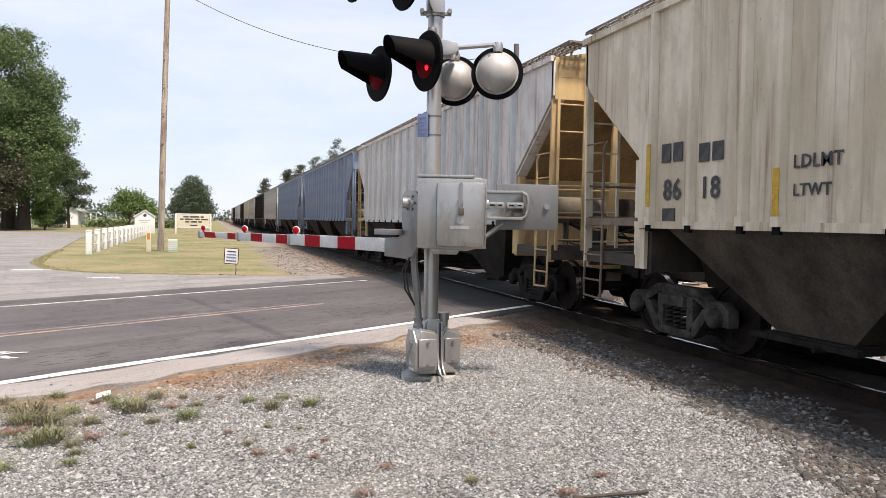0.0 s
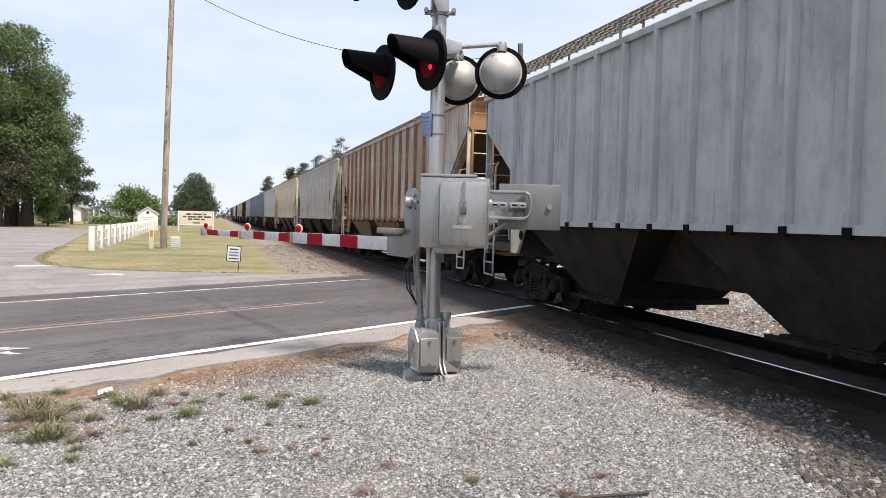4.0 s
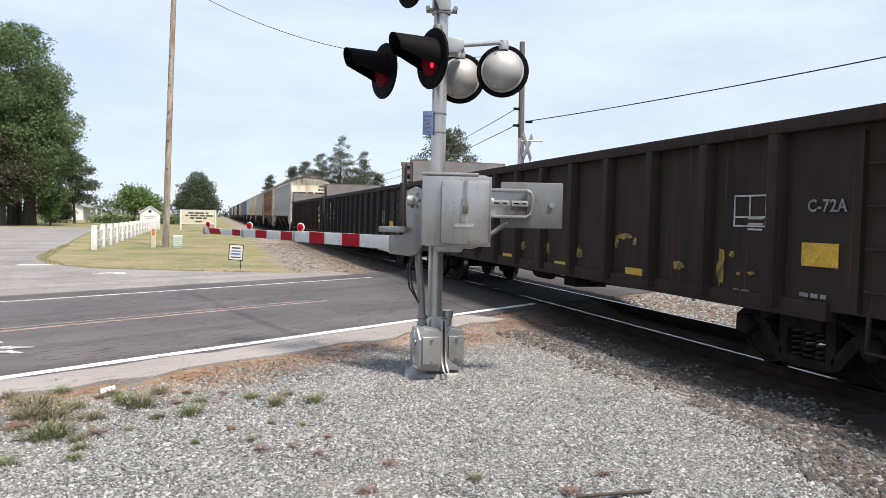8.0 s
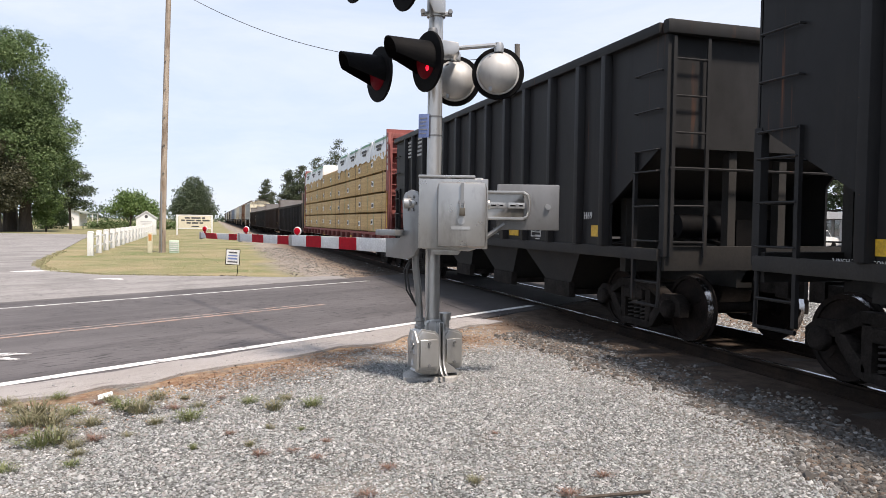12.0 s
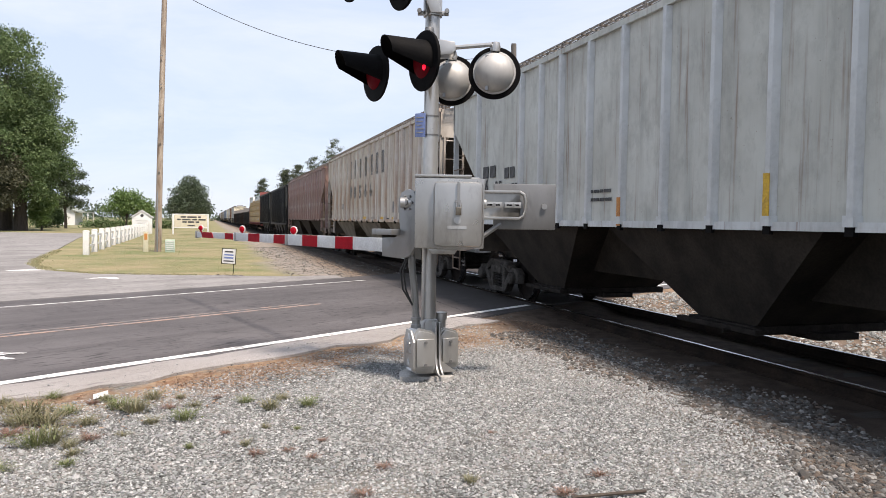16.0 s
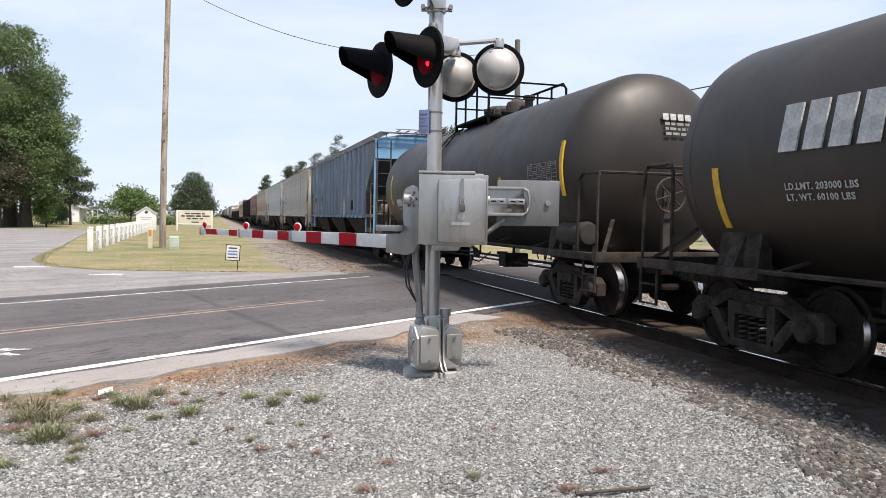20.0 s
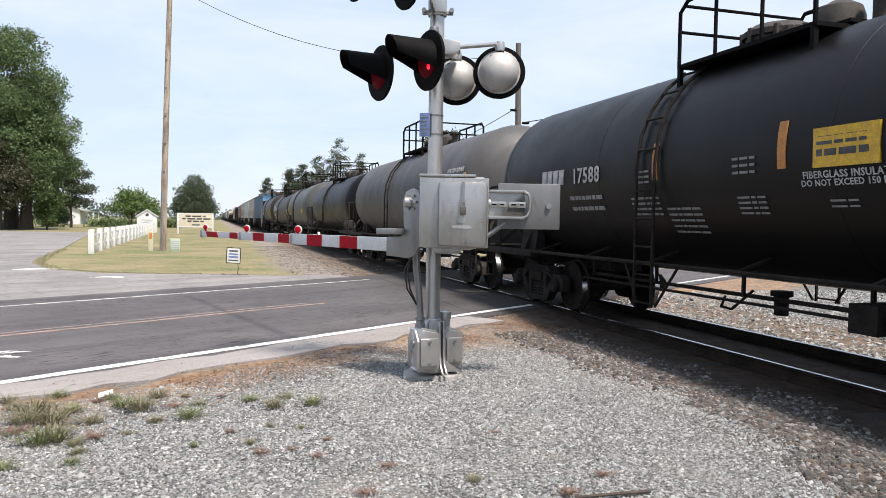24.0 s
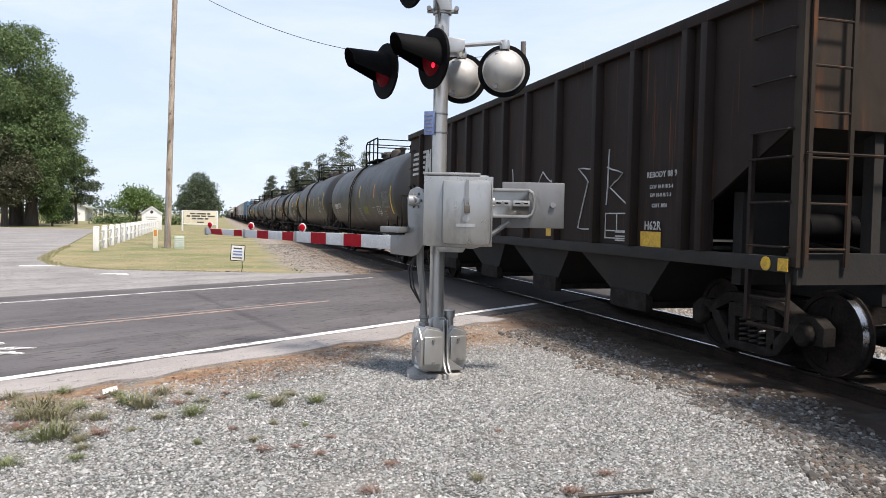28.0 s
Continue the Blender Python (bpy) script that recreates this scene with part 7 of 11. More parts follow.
text_part(coal1[0], "LT WT", 0.14, 3.40, 1.73, LETTER_WHITE, -1.55)
text_part(coal1[0], "56800", 0.14, 2.62, 1.74, LETTER_WHITE, -1.55)
bars(coal1[0], 3.62, 2.89, [0.16] * 2, 0.23, LETTER_WHITE, -1.55, 0.05)
tag_box(coal1[0], 5.86, 1.50, 0.48, 0.21, YELLOW, -1.55)
text_part(coal1[0], "2 INCH TREAD COND SHOES", 0.07, 5.77, 1.32, LETTER_WHITE, -1.55)
tag_box(coal1[0], 2.50, 1.44, 0.45, 0.11, YELLOW, -1.55)
tag_box(coal1[0], 0.57, 1.43, 0.45, 0.11, YELLOW, -1.55)
tag_box(coal1[0], 1.56, 1.45, 0.28, 0.14, WHITE, -1.55)
print_rows(coal1[0], -0.21, 1.54, 0.44, 4, 0.060, 0.025, PRINT_WHITE, -1.55)
print_rows(coal1[0], -0.21, 1.57, 0.50, 4, 0.063, 0.029, PRINT_WHITE, -1.55)
print_rows(coal1[0], -1.32, 1.50, 0.34, 3, 0.056, 0.026, PRINT_WHITE, -1.55)
text_part(coal1[0], "EXW 10-7 H 12-7", 0.09, -3.50, 2.03, LETTER_WHITE, -1.55)
text_part(coal1[0], "EW 10-7 H 12-6", 0.09, -3.50, 1.92, LETTER_WHITE, -1.55)
text_part(coal1[0], "CU FT 3744", 0.09, -3.48, 1.81, LETTER_WHITE, -1.55)
data_panel(coal1[0], -3.46, 1.53, 0.42, 0.31, -1.55)
text_part(coal1[0], "H69", 0.15, -5.43, 1.74, LETTER_WHITE, -1.55)
tag_box(coal1[0], -5.73, 1.51, 0.40, 0.17, YELLOW, -1.55)
tag_box(coal1[0], -2.43, 1.43, 0.46, 0.11, YELLOW, -1.55)
logo_stripes(coal2[0], 5.80, 5.32, 3.13, 3.71, 6, 0.1)
logo_stripes(coal2[0], 4.92, 4.23, 3.11, 3.72, 6, 0.45)
logo_block(coal2[0], 3.88, 3.20, 3.10, 3.69, 0)
logo_block(coal2[0], 2.84, 2.22, 3.08, 3.66, 1)
text_part(coal2[0], "145", 0.39, 3.45, 2.84, LETTER_WHITE, -1.55)
text_part(coal2[0], "421", 0.38, 2.58, 2.84, LETTER_WHITE, -1.55)
text_part(coal2[0], "LD LMT", 0.13, 3.42, 1.89, LETTER_WHITE, -1.55)
text_part(coal2[0], "229000", 0.12, 2.70, 1.88, LETTER_WHITE, -1.55)
text_part(coal2[0], "LT WT", 0.13, 3.44, 1.71, LETTER_WHITE, -1.55)
text_part(coal2[0], "57000", 0.12, 2.68, 1.72, LETTER_WHITE, -1.55)
bars(coal2[0], 4.61, 2.84, [0.15] * 2, 0.27, LETTER_WHITE, -1.55, 0.05)
tag_box(coal2[0], 2.55, 1.42, 0.48, 0.12, YELLOW, -1.55)
tag_box(coal2[0], 0.62, 1.41, 0.48, 0.11, YELLOW, -1.55)
tag_box(coal2[0], 5.88, 1.44, 0.45, 0.15, YELLOW, -1.55)
tag_box(coal2[0], 1.62, 1.43, 0.27, 0.12, WHITE, -1.55)
text_part(coal2[0], "2 INCH TREAD COND SHOES", 0.06, 5.93, 1.30, LETTER_WHITE, -1.55)
print_rows(coal2[0], -1.24, 1.47, 0.34, 3, 0.057, 0.026, PRINT_WHITE, -1.55)
tag_box(coal2[0], -2.24, 1.42, 0.27, 0.10, YELLOW, -1.55)
stroke(coal2[0], ((4.78, 1.85), (4.60, 1.91), (4.50, 1.84), (4.67, 1.74), (4.87, 1.53), (4.70, 1.67), (4.49, 1.79), (4.59, 1.64), (4.42, 1.74)), -1.55, GREEN_CHALK)
stroke(coal2[0], ((1.81, 1.89), (1.89, 1.76), (1.75, 1.69), (1.65, 1.82), (1.70, 1.66), (1.58, 1.79), (1.50, 1.69), (1.43, 1.85), (1.40, 1.66), (1.31, 1.79)), -1.55, GREEN_CHALK)
stroke(coal2[0], ((1.80, 1.60), (1.59, 1.54), (1.38, 1.57)), -1.55, GREEN_CHALK)
stroke(coal2[0], ((0.94, 1.83), (0.83, 1.72), (0.91, 1.55), (0.77, 1.69), (0.69, 1.61), (0.66, 1.75), (0.55, 1.61), (0.51, 1.78), (0.46, 1.64), (0.36, 1.69), (0.28, 1.64)), -1.55, GREEN_CHALK)
stroke(coal2[0], ((0.87, 1.78), (0.72, 1.92), (0.48, 1.97), (0.32, 1.91), (0.27, 1.80)), -1.55, GREEN_CHALK)
stroke(coal2[0], ((0.82, 1.48), (0.66, 1.58), (0.47, 1.57), (0.35, 1.51)), -1.55, GREEN_CHALK)
stroke(coal2[0], ((-0.27, 1.87), (-0.42, 1.52)), -1.55, GREEN_CHALK)
stroke(coal2[0], ((-0.41, 1.79), (-0.17, 1.44)), -1.55, GREEN_CHALK)
stroke(coal2[0], ((-0.50, 1.62), (-0.59, 1.67), (-0.55, 1.74), (-0.48, 1.68), (-0.50, 1.57), (-0.60, 1.57)), -1.55, GREEN_CHALK)
stroke(coal2[0], ((-0.27, 1.93), (-0.48, 1.96), (-0.66, 1.91), (-0.68, 1.62), (-0.65, 1.41), (-0.48, 1.33)), -1.55, GREEN_CHALK)
bars(car_s, 3.89, 3.66, [0.11] * 1, 0.71, LETTER_FADED, -1.57, 0.03)
bars(car_s, 3.06, 3.65, [0.15] * 1, 0.71, LETTER_FADED, -1.57, 0.04)
bars(car_s, 2.29, 3.64, [0.19] * 1, 0.72, LETTER_FADED, -1.57, 0.05)
bars(car_s, 1.20, 3.62, [0.23] * 1, 0.73, LETTER_FADED, -1.57, 0.07)
bars(car_s, 0.22, 3.62, [0.27] * 1, 0.73, LETTER_FADED, -1.57, 0.07)
bars(car_s, -0.90, 3.61, [0.29] * 1, 0.74, LETTER_FADED, -1.57, 0.08)
bars(car_s, -1.75, 3.61, [0.31] * 1, 0.74, LETTER_FADED, -1.57, 0.09)
bars(car_s, -2.65, 3.61, [0.32] * 1, 0.75, LETTER_FADED, -1.57, 0.09)
text_part(car_s, "8", 0.71, 3.06, 2.72, LETTER_FADED, -1.57)
text_part(car_s, "8", 0.70, 2.17, 2.70, LETTER_FADED, -1.57)
text_part(car_s, "5", 0.70, 1.15, 2.68, LETTER_FADED, -1.57)
text_part(car_s, "6", 0.70, 0.08, 2.70, LETTER_FADED, -1.57)
text_part(car_s, "6", 0.70, -0.87, 2.70, LETTER_FADED, -1.57)
tag_box(car_s, -4.48, 2.05, 0.37, 0.35, LETTER_FADED, -1.57)
tag_box(car_s, -5.30, 2.04, 0.41, 0.37, LETTER_FADED, -1.57)
tag_box(car_s, -4.45, 1.66, 0.48, 0.14, YELLOW, -1.57)
tag_box(car_s, -2.75, 1.68, 0.41, 0.13, YELLOW, -1.57)
tag_box(car_s, 0.17, 1.69, 0.57, 0.13, YELLOW, -1.57)
tag_box(car_s, -8.13, 1.91, 0.37, 0.20, ORANGE, -1.57)
tag_box(car_s, 4.75, 1.64, 0.51, 0.13, YELLOW, -1.57)
tag_box(car_s, 3.01, 1.63, 0.46, 0.12, YELLOW, -1.57)
tag_box(car_s, 4.90, 2.20, 0.41, 0.23, LETTER_FADED, -1.57)
tag_box(car_s, -3.62, 1.66, 0.26, 0.09, LETTER_BLACK, -1.57)
tag_box(car_s, -1.14, 1.68, 0.33, 0.10, LETTER_BLACK, -1.57)
text_part(car_m, "46", 0.39, 7.01, 2.35, LETTER_BLACK, -1.57)
text_part(car_m, "25", 0.36, 6.24, 2.30, LETTER_BLACK, -1.57)
text_part(car_m, "53", 0.32, 5.40, 2.24, LETTER_BLACK, -1.57)
bars(car_m, 7.12, 2.65, [0.30] * 2, 0.24, LETTER_BLACK, -1.57, 0.10)
bars(car_m, 5.92, 2.58, [0.21] * 2, 0.21, LETTER_BLACK, -1.57, 0.07)
tag_box(car_m, 1.49, 1.79, 0.09, 0.40, ORANGE, -1.64)
tag_box(car_m, -1.42, 1.91, 0.09, 0.50, YELLOW, -1.64)
tag_box(car_m, 4.23, 1.97, 0.06, 0.56, ORANGE, -1.64)
data_panel(car_m, -4.66, 2.06, 0.38, 0.29, -1.57)
tag_box(car_m, -4.17, 2.02, 0.09, 0.59, YELLOW, -1.64)
print_rows(car_m, 2.53, 2.10, 0.77, 2, 0.126, 0.047, LETTER_BLACK, -1.57)
tag_box(car_w, 5.78, 2.74, 0.69, 0.77, WHITE, -1.57)
tag_box(car_w, 4.74, 2.73, 0.81, 0.85, WHITE, -1.57)
# number patches
text_part(car_w, "480", 0.44, 5.77, 2.58, LETTER_BLACK, -1.582)
text_part(car_w, "275", 0.42, 4.74, 2.61, LETTER_BLACK, -1.582)
bars(car_w, 6.03, 3.01, [0.20] * 2, 0.26, LETTER_BLACK, -1.582, 0.06)
bars(car_w, 4.96, 2.90, [0.20] * 2, 0.23, LETTER_BLACK, -1.582, 0.05)
tag_box(car_w, 5.79, 2.21, 0.54, 0.22, ORANGE, -1.57)
tag_box(car_w, 2.80, 1.79, 0.42, 0.11, ORANGE, -1.57)
tag_box(car_w, 3.84, 2.10, 0.55, 0.26, P_GREY, -1.57)
data_panel(car_w, -5.13, 1.99, 0.40, 0.33, -1.57)
tag_box(car_w, -6.18, 1.87, 0.45, 0.22, ORANGE, -1.57)
print_rows(car_w, 0.16, 2.02, 0.61, 2, 0.147, 0.055, LETTER_BLACK, -1.57)
tag_box(car_w, -2.94, 1.74, 0.47, 0.08, ORANGE, -1.57)
tag_box(car_w, 0.12, 2.14, 0.14, 0.10, ORANGE, -1.57)
text_part(car_bl, "460", 0.36, 5.35, 2.54, LETTER_BLACK, -1.57)
text_part(car_bl, "153", 0.36, 4.45, 2.51, LETTER_BLACK, -1.57)
bars(car_bl, 7.17, 2.48, [0.23] * 4, 0.26, LETTER_BLACK, -1.57, 0.08)
tag_box(car_bl, 7.38, 2.26, 0.09, 0.89, ORANGE, -1.64)
tag_box(car_bl, 5.02, 1.90, 0.09, 0.59, YELLOW, -1.64)
text_part(car_bl, "202700", 0.12, 4.56, 2.03, LETTER_WHITE, -1.57)
print_rows(car_bl, 4.78, 1.87, 0.52, 1, 0.087, 0.047, PRINT_WHITE, -1.57)
print_rows(car_bl, 3.98, 1.88, 0.57, 1, 0.079, 0.042, PRINT_WHITE, -1.57)
tag_box(car_bl, -2.46, 2.02, 0.09, 0.47, YELLOW, -1.64)
tag_box(car_bl, -4.76, 2.09, 0.47, 0.40, BLACK, -1.57)
tank_bars(tank1, 5.10, 2.06, 4, 0.12, 0.04, 0.22, LETTER_WHITE)
put("lettering", text_mesh("22962", 0.34), LETTER_WHITE, tank1[0], "", on_tank(tank1[3], tank1[4], 3.69, 2.06))
tank_print(tank1, 5.08, 1.87, 0.91, 2, 0.158, 0.059, PRINT_WHITE)
tank_stripe(tank1[0], tank1[3], tank1[4], 5.74, 2.00, 2.95, YELLOW, 0.10)
tank_stripe(tank1[0], tank1[3], tank1[4], 2.14, 2.15, 2.38, YELLOW, 0.08)
tank_stripe(tank1[0], tank1[3], tank1[4], -1.25, 2.20, 2.70, YELLOW, 0.12)
tank_stripe(tank1[0], tank1[3], tank1[4], -3.86, 2.12, 2.44, YELLOW, 0.09)
tank_tag(tank1, -3.13, 2.08, 0.81, 0.25, LETTER_WHITE)
tank_table(tank1, -5.89, 2.37, 1.19, 0.45, 7, 6)
tank_panel(tank1, -4.71, 1.77, 0.40, 0.31)
tank_stripe(tank1[0], tank1[3], tank1[4], -6.62, 2.01, 2.92, YELLOW, 0.10)
put("lettering", text_mesh("PCS", 0.11), LETTER_WHITE, tank1[0], "", on_tank(tank1[3], tank1[4], 1.72, 1.92))
tank_print(tank1, -3.66, 1.90, 0.58, 3, 0.080, 0.030, PRINT_WHITE)
tank_bars(tank2, 5.28, 2.58, 4, 0.24, 0.09, 0.49, LETTER_WHITE)
put("lettering", text_mesh("LD.LMT. 203000 LBS", 0.10), LETTER_WHITE, tank2[0], "", on_tank(tank2[3], tank2[4], 4.78, 1.98))
put("lettering", text_mesh("LT. WT. 60100 LBS", 0.10), LETTER_WHITE, tank2[0], "", on_tank(tank2[3], tank2[4], 4.81, 1.87))
tank_stripe(tank2[0], tank2[3], tank2[4], 6.33, 1.55, 2.24, YELLOW, 0.11)
tank_stripe(tank2[0], tank2[3], tank2[4], -2.39, 1.79, 2.25, YELLOW, 0.09)
tank_stripe(tank2[0], tank2[3], tank2[4], 2.00, 1.88, 2.32, YELLOW, 0.12)
put("lettering", text_mesh("124264", 0.33), LETTER_WHITE, tank2[0], "", on_tank(tank2[3], tank2[4], 2.61, 2.45))
tank_panel(tank2, -5.49, 1.86, 0.52, 0.27)
put("lettering", text_mesh("PCS", 0.11), LETTER_WHITE, tank2[0], "", on_tank(tank2[3], tank2[4], 1.04, 1.72))
tank_table(tank2, -6.85, 2.48, 1.13, 0.47, 4, 3)
head_sign(tank1, 0.15, 3.15, 0.60, 0.45, 3)
head_sign(tank2, 0.05, 3.05, 0.66, 0.58, 4, BLACK)
head_sign(tank9, -0.35, 3.10, 0.80, 0.40, 2)
tank_stripe(tank2[0], tank2[3], tank2[4], -7.57, 1.70, 2.35, YELLOW, 0.12)
tank_bars(tank3, 3.97, 2.16, 4, 0.16, 0.06, 0.20, LETTER_YELLOW)
put("lettering", text_mesh("70837", 0.35), LETTER_YELLOW, tank3[0], "", on_tank(tank3[3], tank3[4], 2.18, 2.13))
tank_print(tank3, 3.49, 1.86, 0.85, 3, 0.162, 0.048, LETTER_YELLOW)
tank_stripe(tank3[0], tank3[3], tank3[4], 5.08, 1.90, 2.88, YELLOW, 0.12)
tank_stripe(tank3[0], tank3[3], tank3[4], 1.76, 2.07, 2.48, YELLOW, 0.10)
tank_tag(tank3, -4.00, 2.14, 0.69, 0.28, YELLOW)
post = part("sign_post", Shape().prism([(4.28, 1.08), (4.54, 1.08), (4.47, 1.62), (4.37, 1.62)], 0, -1.50, -1.46), TRUCK_GREY, tank3[0], "tapered steel sign post", smooth=False)
part("ribbed_box", Shape().box(-1.56, -1.47, 4.18, 4.66, 1.56, 1.89), TRUCK_GREY, post, "grey ribbed box", bevel=0.012)
for y in (4.26, 4.37, 4.47, 4.58):
    part("box_rib", Shape().box(-1.585, -1.561, y - 0.025, y + 0.025, 1.59, 1.86), TRUCK_GREY, post, smooth=False)
part("brake_valve", Shape().box(-1.25, -0.75, 5.20, 5.75, 1.14, 1.40).lathe([(0, 0), (0.12, 0), (0.14, 0.1), (0.14, 0.5), (0.10, 0.56), (0, 0.56)], (-1.0, 5.8, 1.36), (0, 1, 0), 14).box(-1.2, -0.9, 6.0, 6.3, 1.14, 1.52).tube([(-1.1, 5.2, 1.35), (-1.25, 5.5, 1.55), (-1.1, 5.9, 1.50)], 0.03, 6), GEAR, tank3[0], "dark brake valve on the end platform", bevel=0.01)
tank_print(tank3, -3.41, 1.92, 0.60, 4, 0.078, 0.029, PRINT_WHITE)
tank_print(tank3, 4.12, 1.93, 1.00, 2, 0.218, 0.055, LETTER_YELLOW)
tank_stripe(tank5[0], tank5[3], tank5[4], -7.11, 1.94, 2.76, ORANGE, 0.12)
tank_table(tank5, -6.60, 2.30, 1.16, 0.57, 6, 4)
put("lettering", text_mesh("MOLTEN SULFUR", 0.16), LETTER_WHITE, tank5[0], "", on_tank(tank5[3], tank5[4], -6.38, 2.85))
tank_panel(tank5, -5.88, 2.05, 0.59, 0.27)
tank_bars(tank6, 4.25, 2.38, 4, 0.16, 0.06, 0.25, LETTER_WHITE)
put("lettering", text_mesh("17588", 0.34), LETTER_WHITE, tank6[0], "", on_tank(tank6[3], tank6[4], 2.64, 2.36))
tank_tag(tank6, -2.44, 2.38, 0.77, 0.38, YELLOW)
tank_print(tank6, -2.10, 2.50, 0.63, 2, 0.077, 0.033, LETTER_BLACK)
tank_print(tank6, -2.10, 2.33, 0.65, 1, 0.077, 0.066, LETTER_BLACK)
put("lettering", text_mesh("FIBERGLASS INSULATION", 0.10), LETTER_WHITE, tank6[0], "", on_tank(tank6[3], tank6[4], -2.51, 2.12))
put("lettering", text_mesh("DO NOT EXCEED 150 F", 0.09), LETTER_WHITE, tank6[0], "", on_tank(tank6[3], tank6[4], -2.38, 2.04))
tank_stripe(tank6[0], tank6[3], tank6[4], 0.71, 2.20, 2.69, ORANGE, 0.12)
tank_stripe(tank6[0], tank6[3], tank6[4], -1.62, 2.21, 2.70, ORANGE, 0.12)
tank_print(tank6, -0.86, 2.36, 0.44, 3, 0.077, 0.029, PRINT_WHITE)
tank_print(tank6, 1.36, 1.97, 0.76, 4, 0.072, 0.030, PRINT_WHITE)
tank_print(tank6, -0.88, 1.93, 0.45, 4, 0.058, 0.024, PRINT_WHITE)
tank_print(tank6, 0.54, 1.82, 0.71, 5, 0.074, 0.028, PRINT_WHITE)
tank_print(tank6, -2.20, 1.87, 0.39, 2, 0.055, 0.020, PRINT_WHITE)
tank_print(tank6, 3.23, 2.02, 1.11, 2, 0.169, 0.063, PRINT_WHITE)
tank_print(tank6, 1.14, 2.33, 0.31, 3, 0.071, 0.029, PRINT_WHITE)
put("lettering", text_mesh("MOLTEN", 0.15), LETTER_WHITE, tank6[0], "", on_tank(tank6[3], tank6[4], -5.52, 2.73))
put("lettering", text_mesh("SULFUR", 0.15), LETTER_WHITE, tank6[0], "", on_tank(tank6[3], tank6[4], -5.52, 2.51))
tank_table(tank6, -4.65, 2.47, 1.14, 0.55, 7, 6)
tank_panel(tank6, -4.35, 1.96, 0.59, 0.28)
tank_stripe(tank6[0], tank6[3], tank6[4], -6.55, 1.71, 2.65, ORANGE, 0.12)
tank_tag(tank6, -5.20, 1.98, 0.10, 0.36, LETTER_WHITE)
tank_tag(tank6, -5.55, 2.93, 0.48, 0.14, ORANGE)
put("lettering", text_mesh("67298", 0.29), LETTER_YELLOW, tank7[0], "", on_tank(tank7[3], tank7[4], 1.79, 2.43))
tank_bars(tank7, 3.47, 2.47, 4, 0.16, 0.06, 0.20, LETTER_YELLOW)
tank_tag(tank7, -2.46, 2.54, 0.82, 0.33, YELLOW)
tank_print(tank7, -2.09, 2.64, 0.68, 3, 0.082, 0.034, LETTER_BLACK)
put("lettering", text_mesh("HOT", 0.13), LETTER_WHITE, tank7[0], "", on_tank(tank7[3], tank7[4], -2.38, 2.28))
put("lettering", text_mesh("MOLTEN SULFUR", 0.12), LETTER_YELLOW, tank7[0], "", on_tank(tank7[3], tank7[4], -2.40, 2.12))
tank_table(tank7, -4.40, 2.48, 1.17, 0.58, 10, 6)
tank_stripe(tank7[0], tank7[3], tank7[4], -5.31, 2.14, 3.15, YELLOW, 0.11)
tank_stripe(tank7[0], tank7[3], tank7[4], -0.02, 2.44, 2.97, YELLOW, 0.12)
tank_stripe(tank7[0], tank7[3], tank7[4], 2.31, 2.47, 2.99, YELLOW, 0.12)
tank_stripe(tank7[0], tank7[3], tank7[4], 4.53, 2.49, 3.31, YELLOW, 0.12)
tank_panel(tank7, -3.20, 1.94, 0.48, 0.32)
tank_tag(tank7, -4.01, 1.89, 0.41, 0.15, RED)
tank_print(tank7, -3.81, 2.16, 0.43, 3, 0.081, 0.037, LETTER_YELLOW)
tank_print(tank7, -1.68, 1.86, 0.48, 4, 0.070, 0.029, LETTER_YELLOW)
tank_print(tank7, -2.12, 3.06, 0.54, 3, 0.082, 0.034, LETTER_YELLOW)
tank_tag(tank7, -5.24, 1.70, 0.20, 0.18, LETTER_WHITE)
put("lettering", text_mesh("48385", 0.43), LETTER_YELLOW, tank8[0], "", on_tank(tank8[3], tank8[4], 3.51, 2.37))
tank_bars(tank8, 4.99, 2.41, 4, 0.17, 0.06, 0.28, LETTER_YELLOW)
tank_print(tank8, 5.00, 2.20, 1.53, 3, 0.162, 0.054, LETTER_YELLOW)
tank_stripe(tank8[0], tank8[3], tank8[4], -6.55, 2.04, 2.97, YELLOW, 0.11)
tank_stripe(tank8[0], tank8[3], tank8[4], -4.61, 2.27, 2.75, YELLOW, 0.12)
tank_stripe(tank8[0], tank8[3], tank8[4], -2.41, 2.28, 2.76, YELLOW, 0.12)
tank_stripe(tank8[0], tank8[3], tank8[4], -0.15, 2.33, 2.79, YELLOW, 0.12)
tank_stripe(tank8[0], tank8[3], tank8[4], 2.24, 2.44, 2.81, YELLOW, 0.12)
tank_table(tank8, -5.89, 2.26, 1.08, 0.55, 7, 6)
tank_panel(tank8, -4.81, 2.04, 0.53, 0.29)
diamond(tank8[0], -5.93, 1.37, 0.30, -1.52, TRUCK)
tank_bars(tank9, 5.54, 2.12, 4, 0.16, 0.06, 0.23, LETTER_WHITE)
put("lettering", text_mesh("73206", 0.30), LETTER_WHITE, tank9[0], "", on_tank(tank9[3], tank9[4], 4.15, 2.15))
tank_print(tank9, 5.48, 1.93, 1.06, 3, 0.105, 0.039, PRINT_WHITE)
tank_print(tank9, 2.56, 1.98, 0.62, 5, 0.091, 0.032, PRINT_WHITE)
tank_tag(tank9, 5.62, 1.97, 0.19, 0.11, RED)
tank_table(tank9, -6.07, 2.25, 1.12, 0.56, 9, 5)
tank_panel(tank9, -4.74, 1.90, 0.64, 0.31)
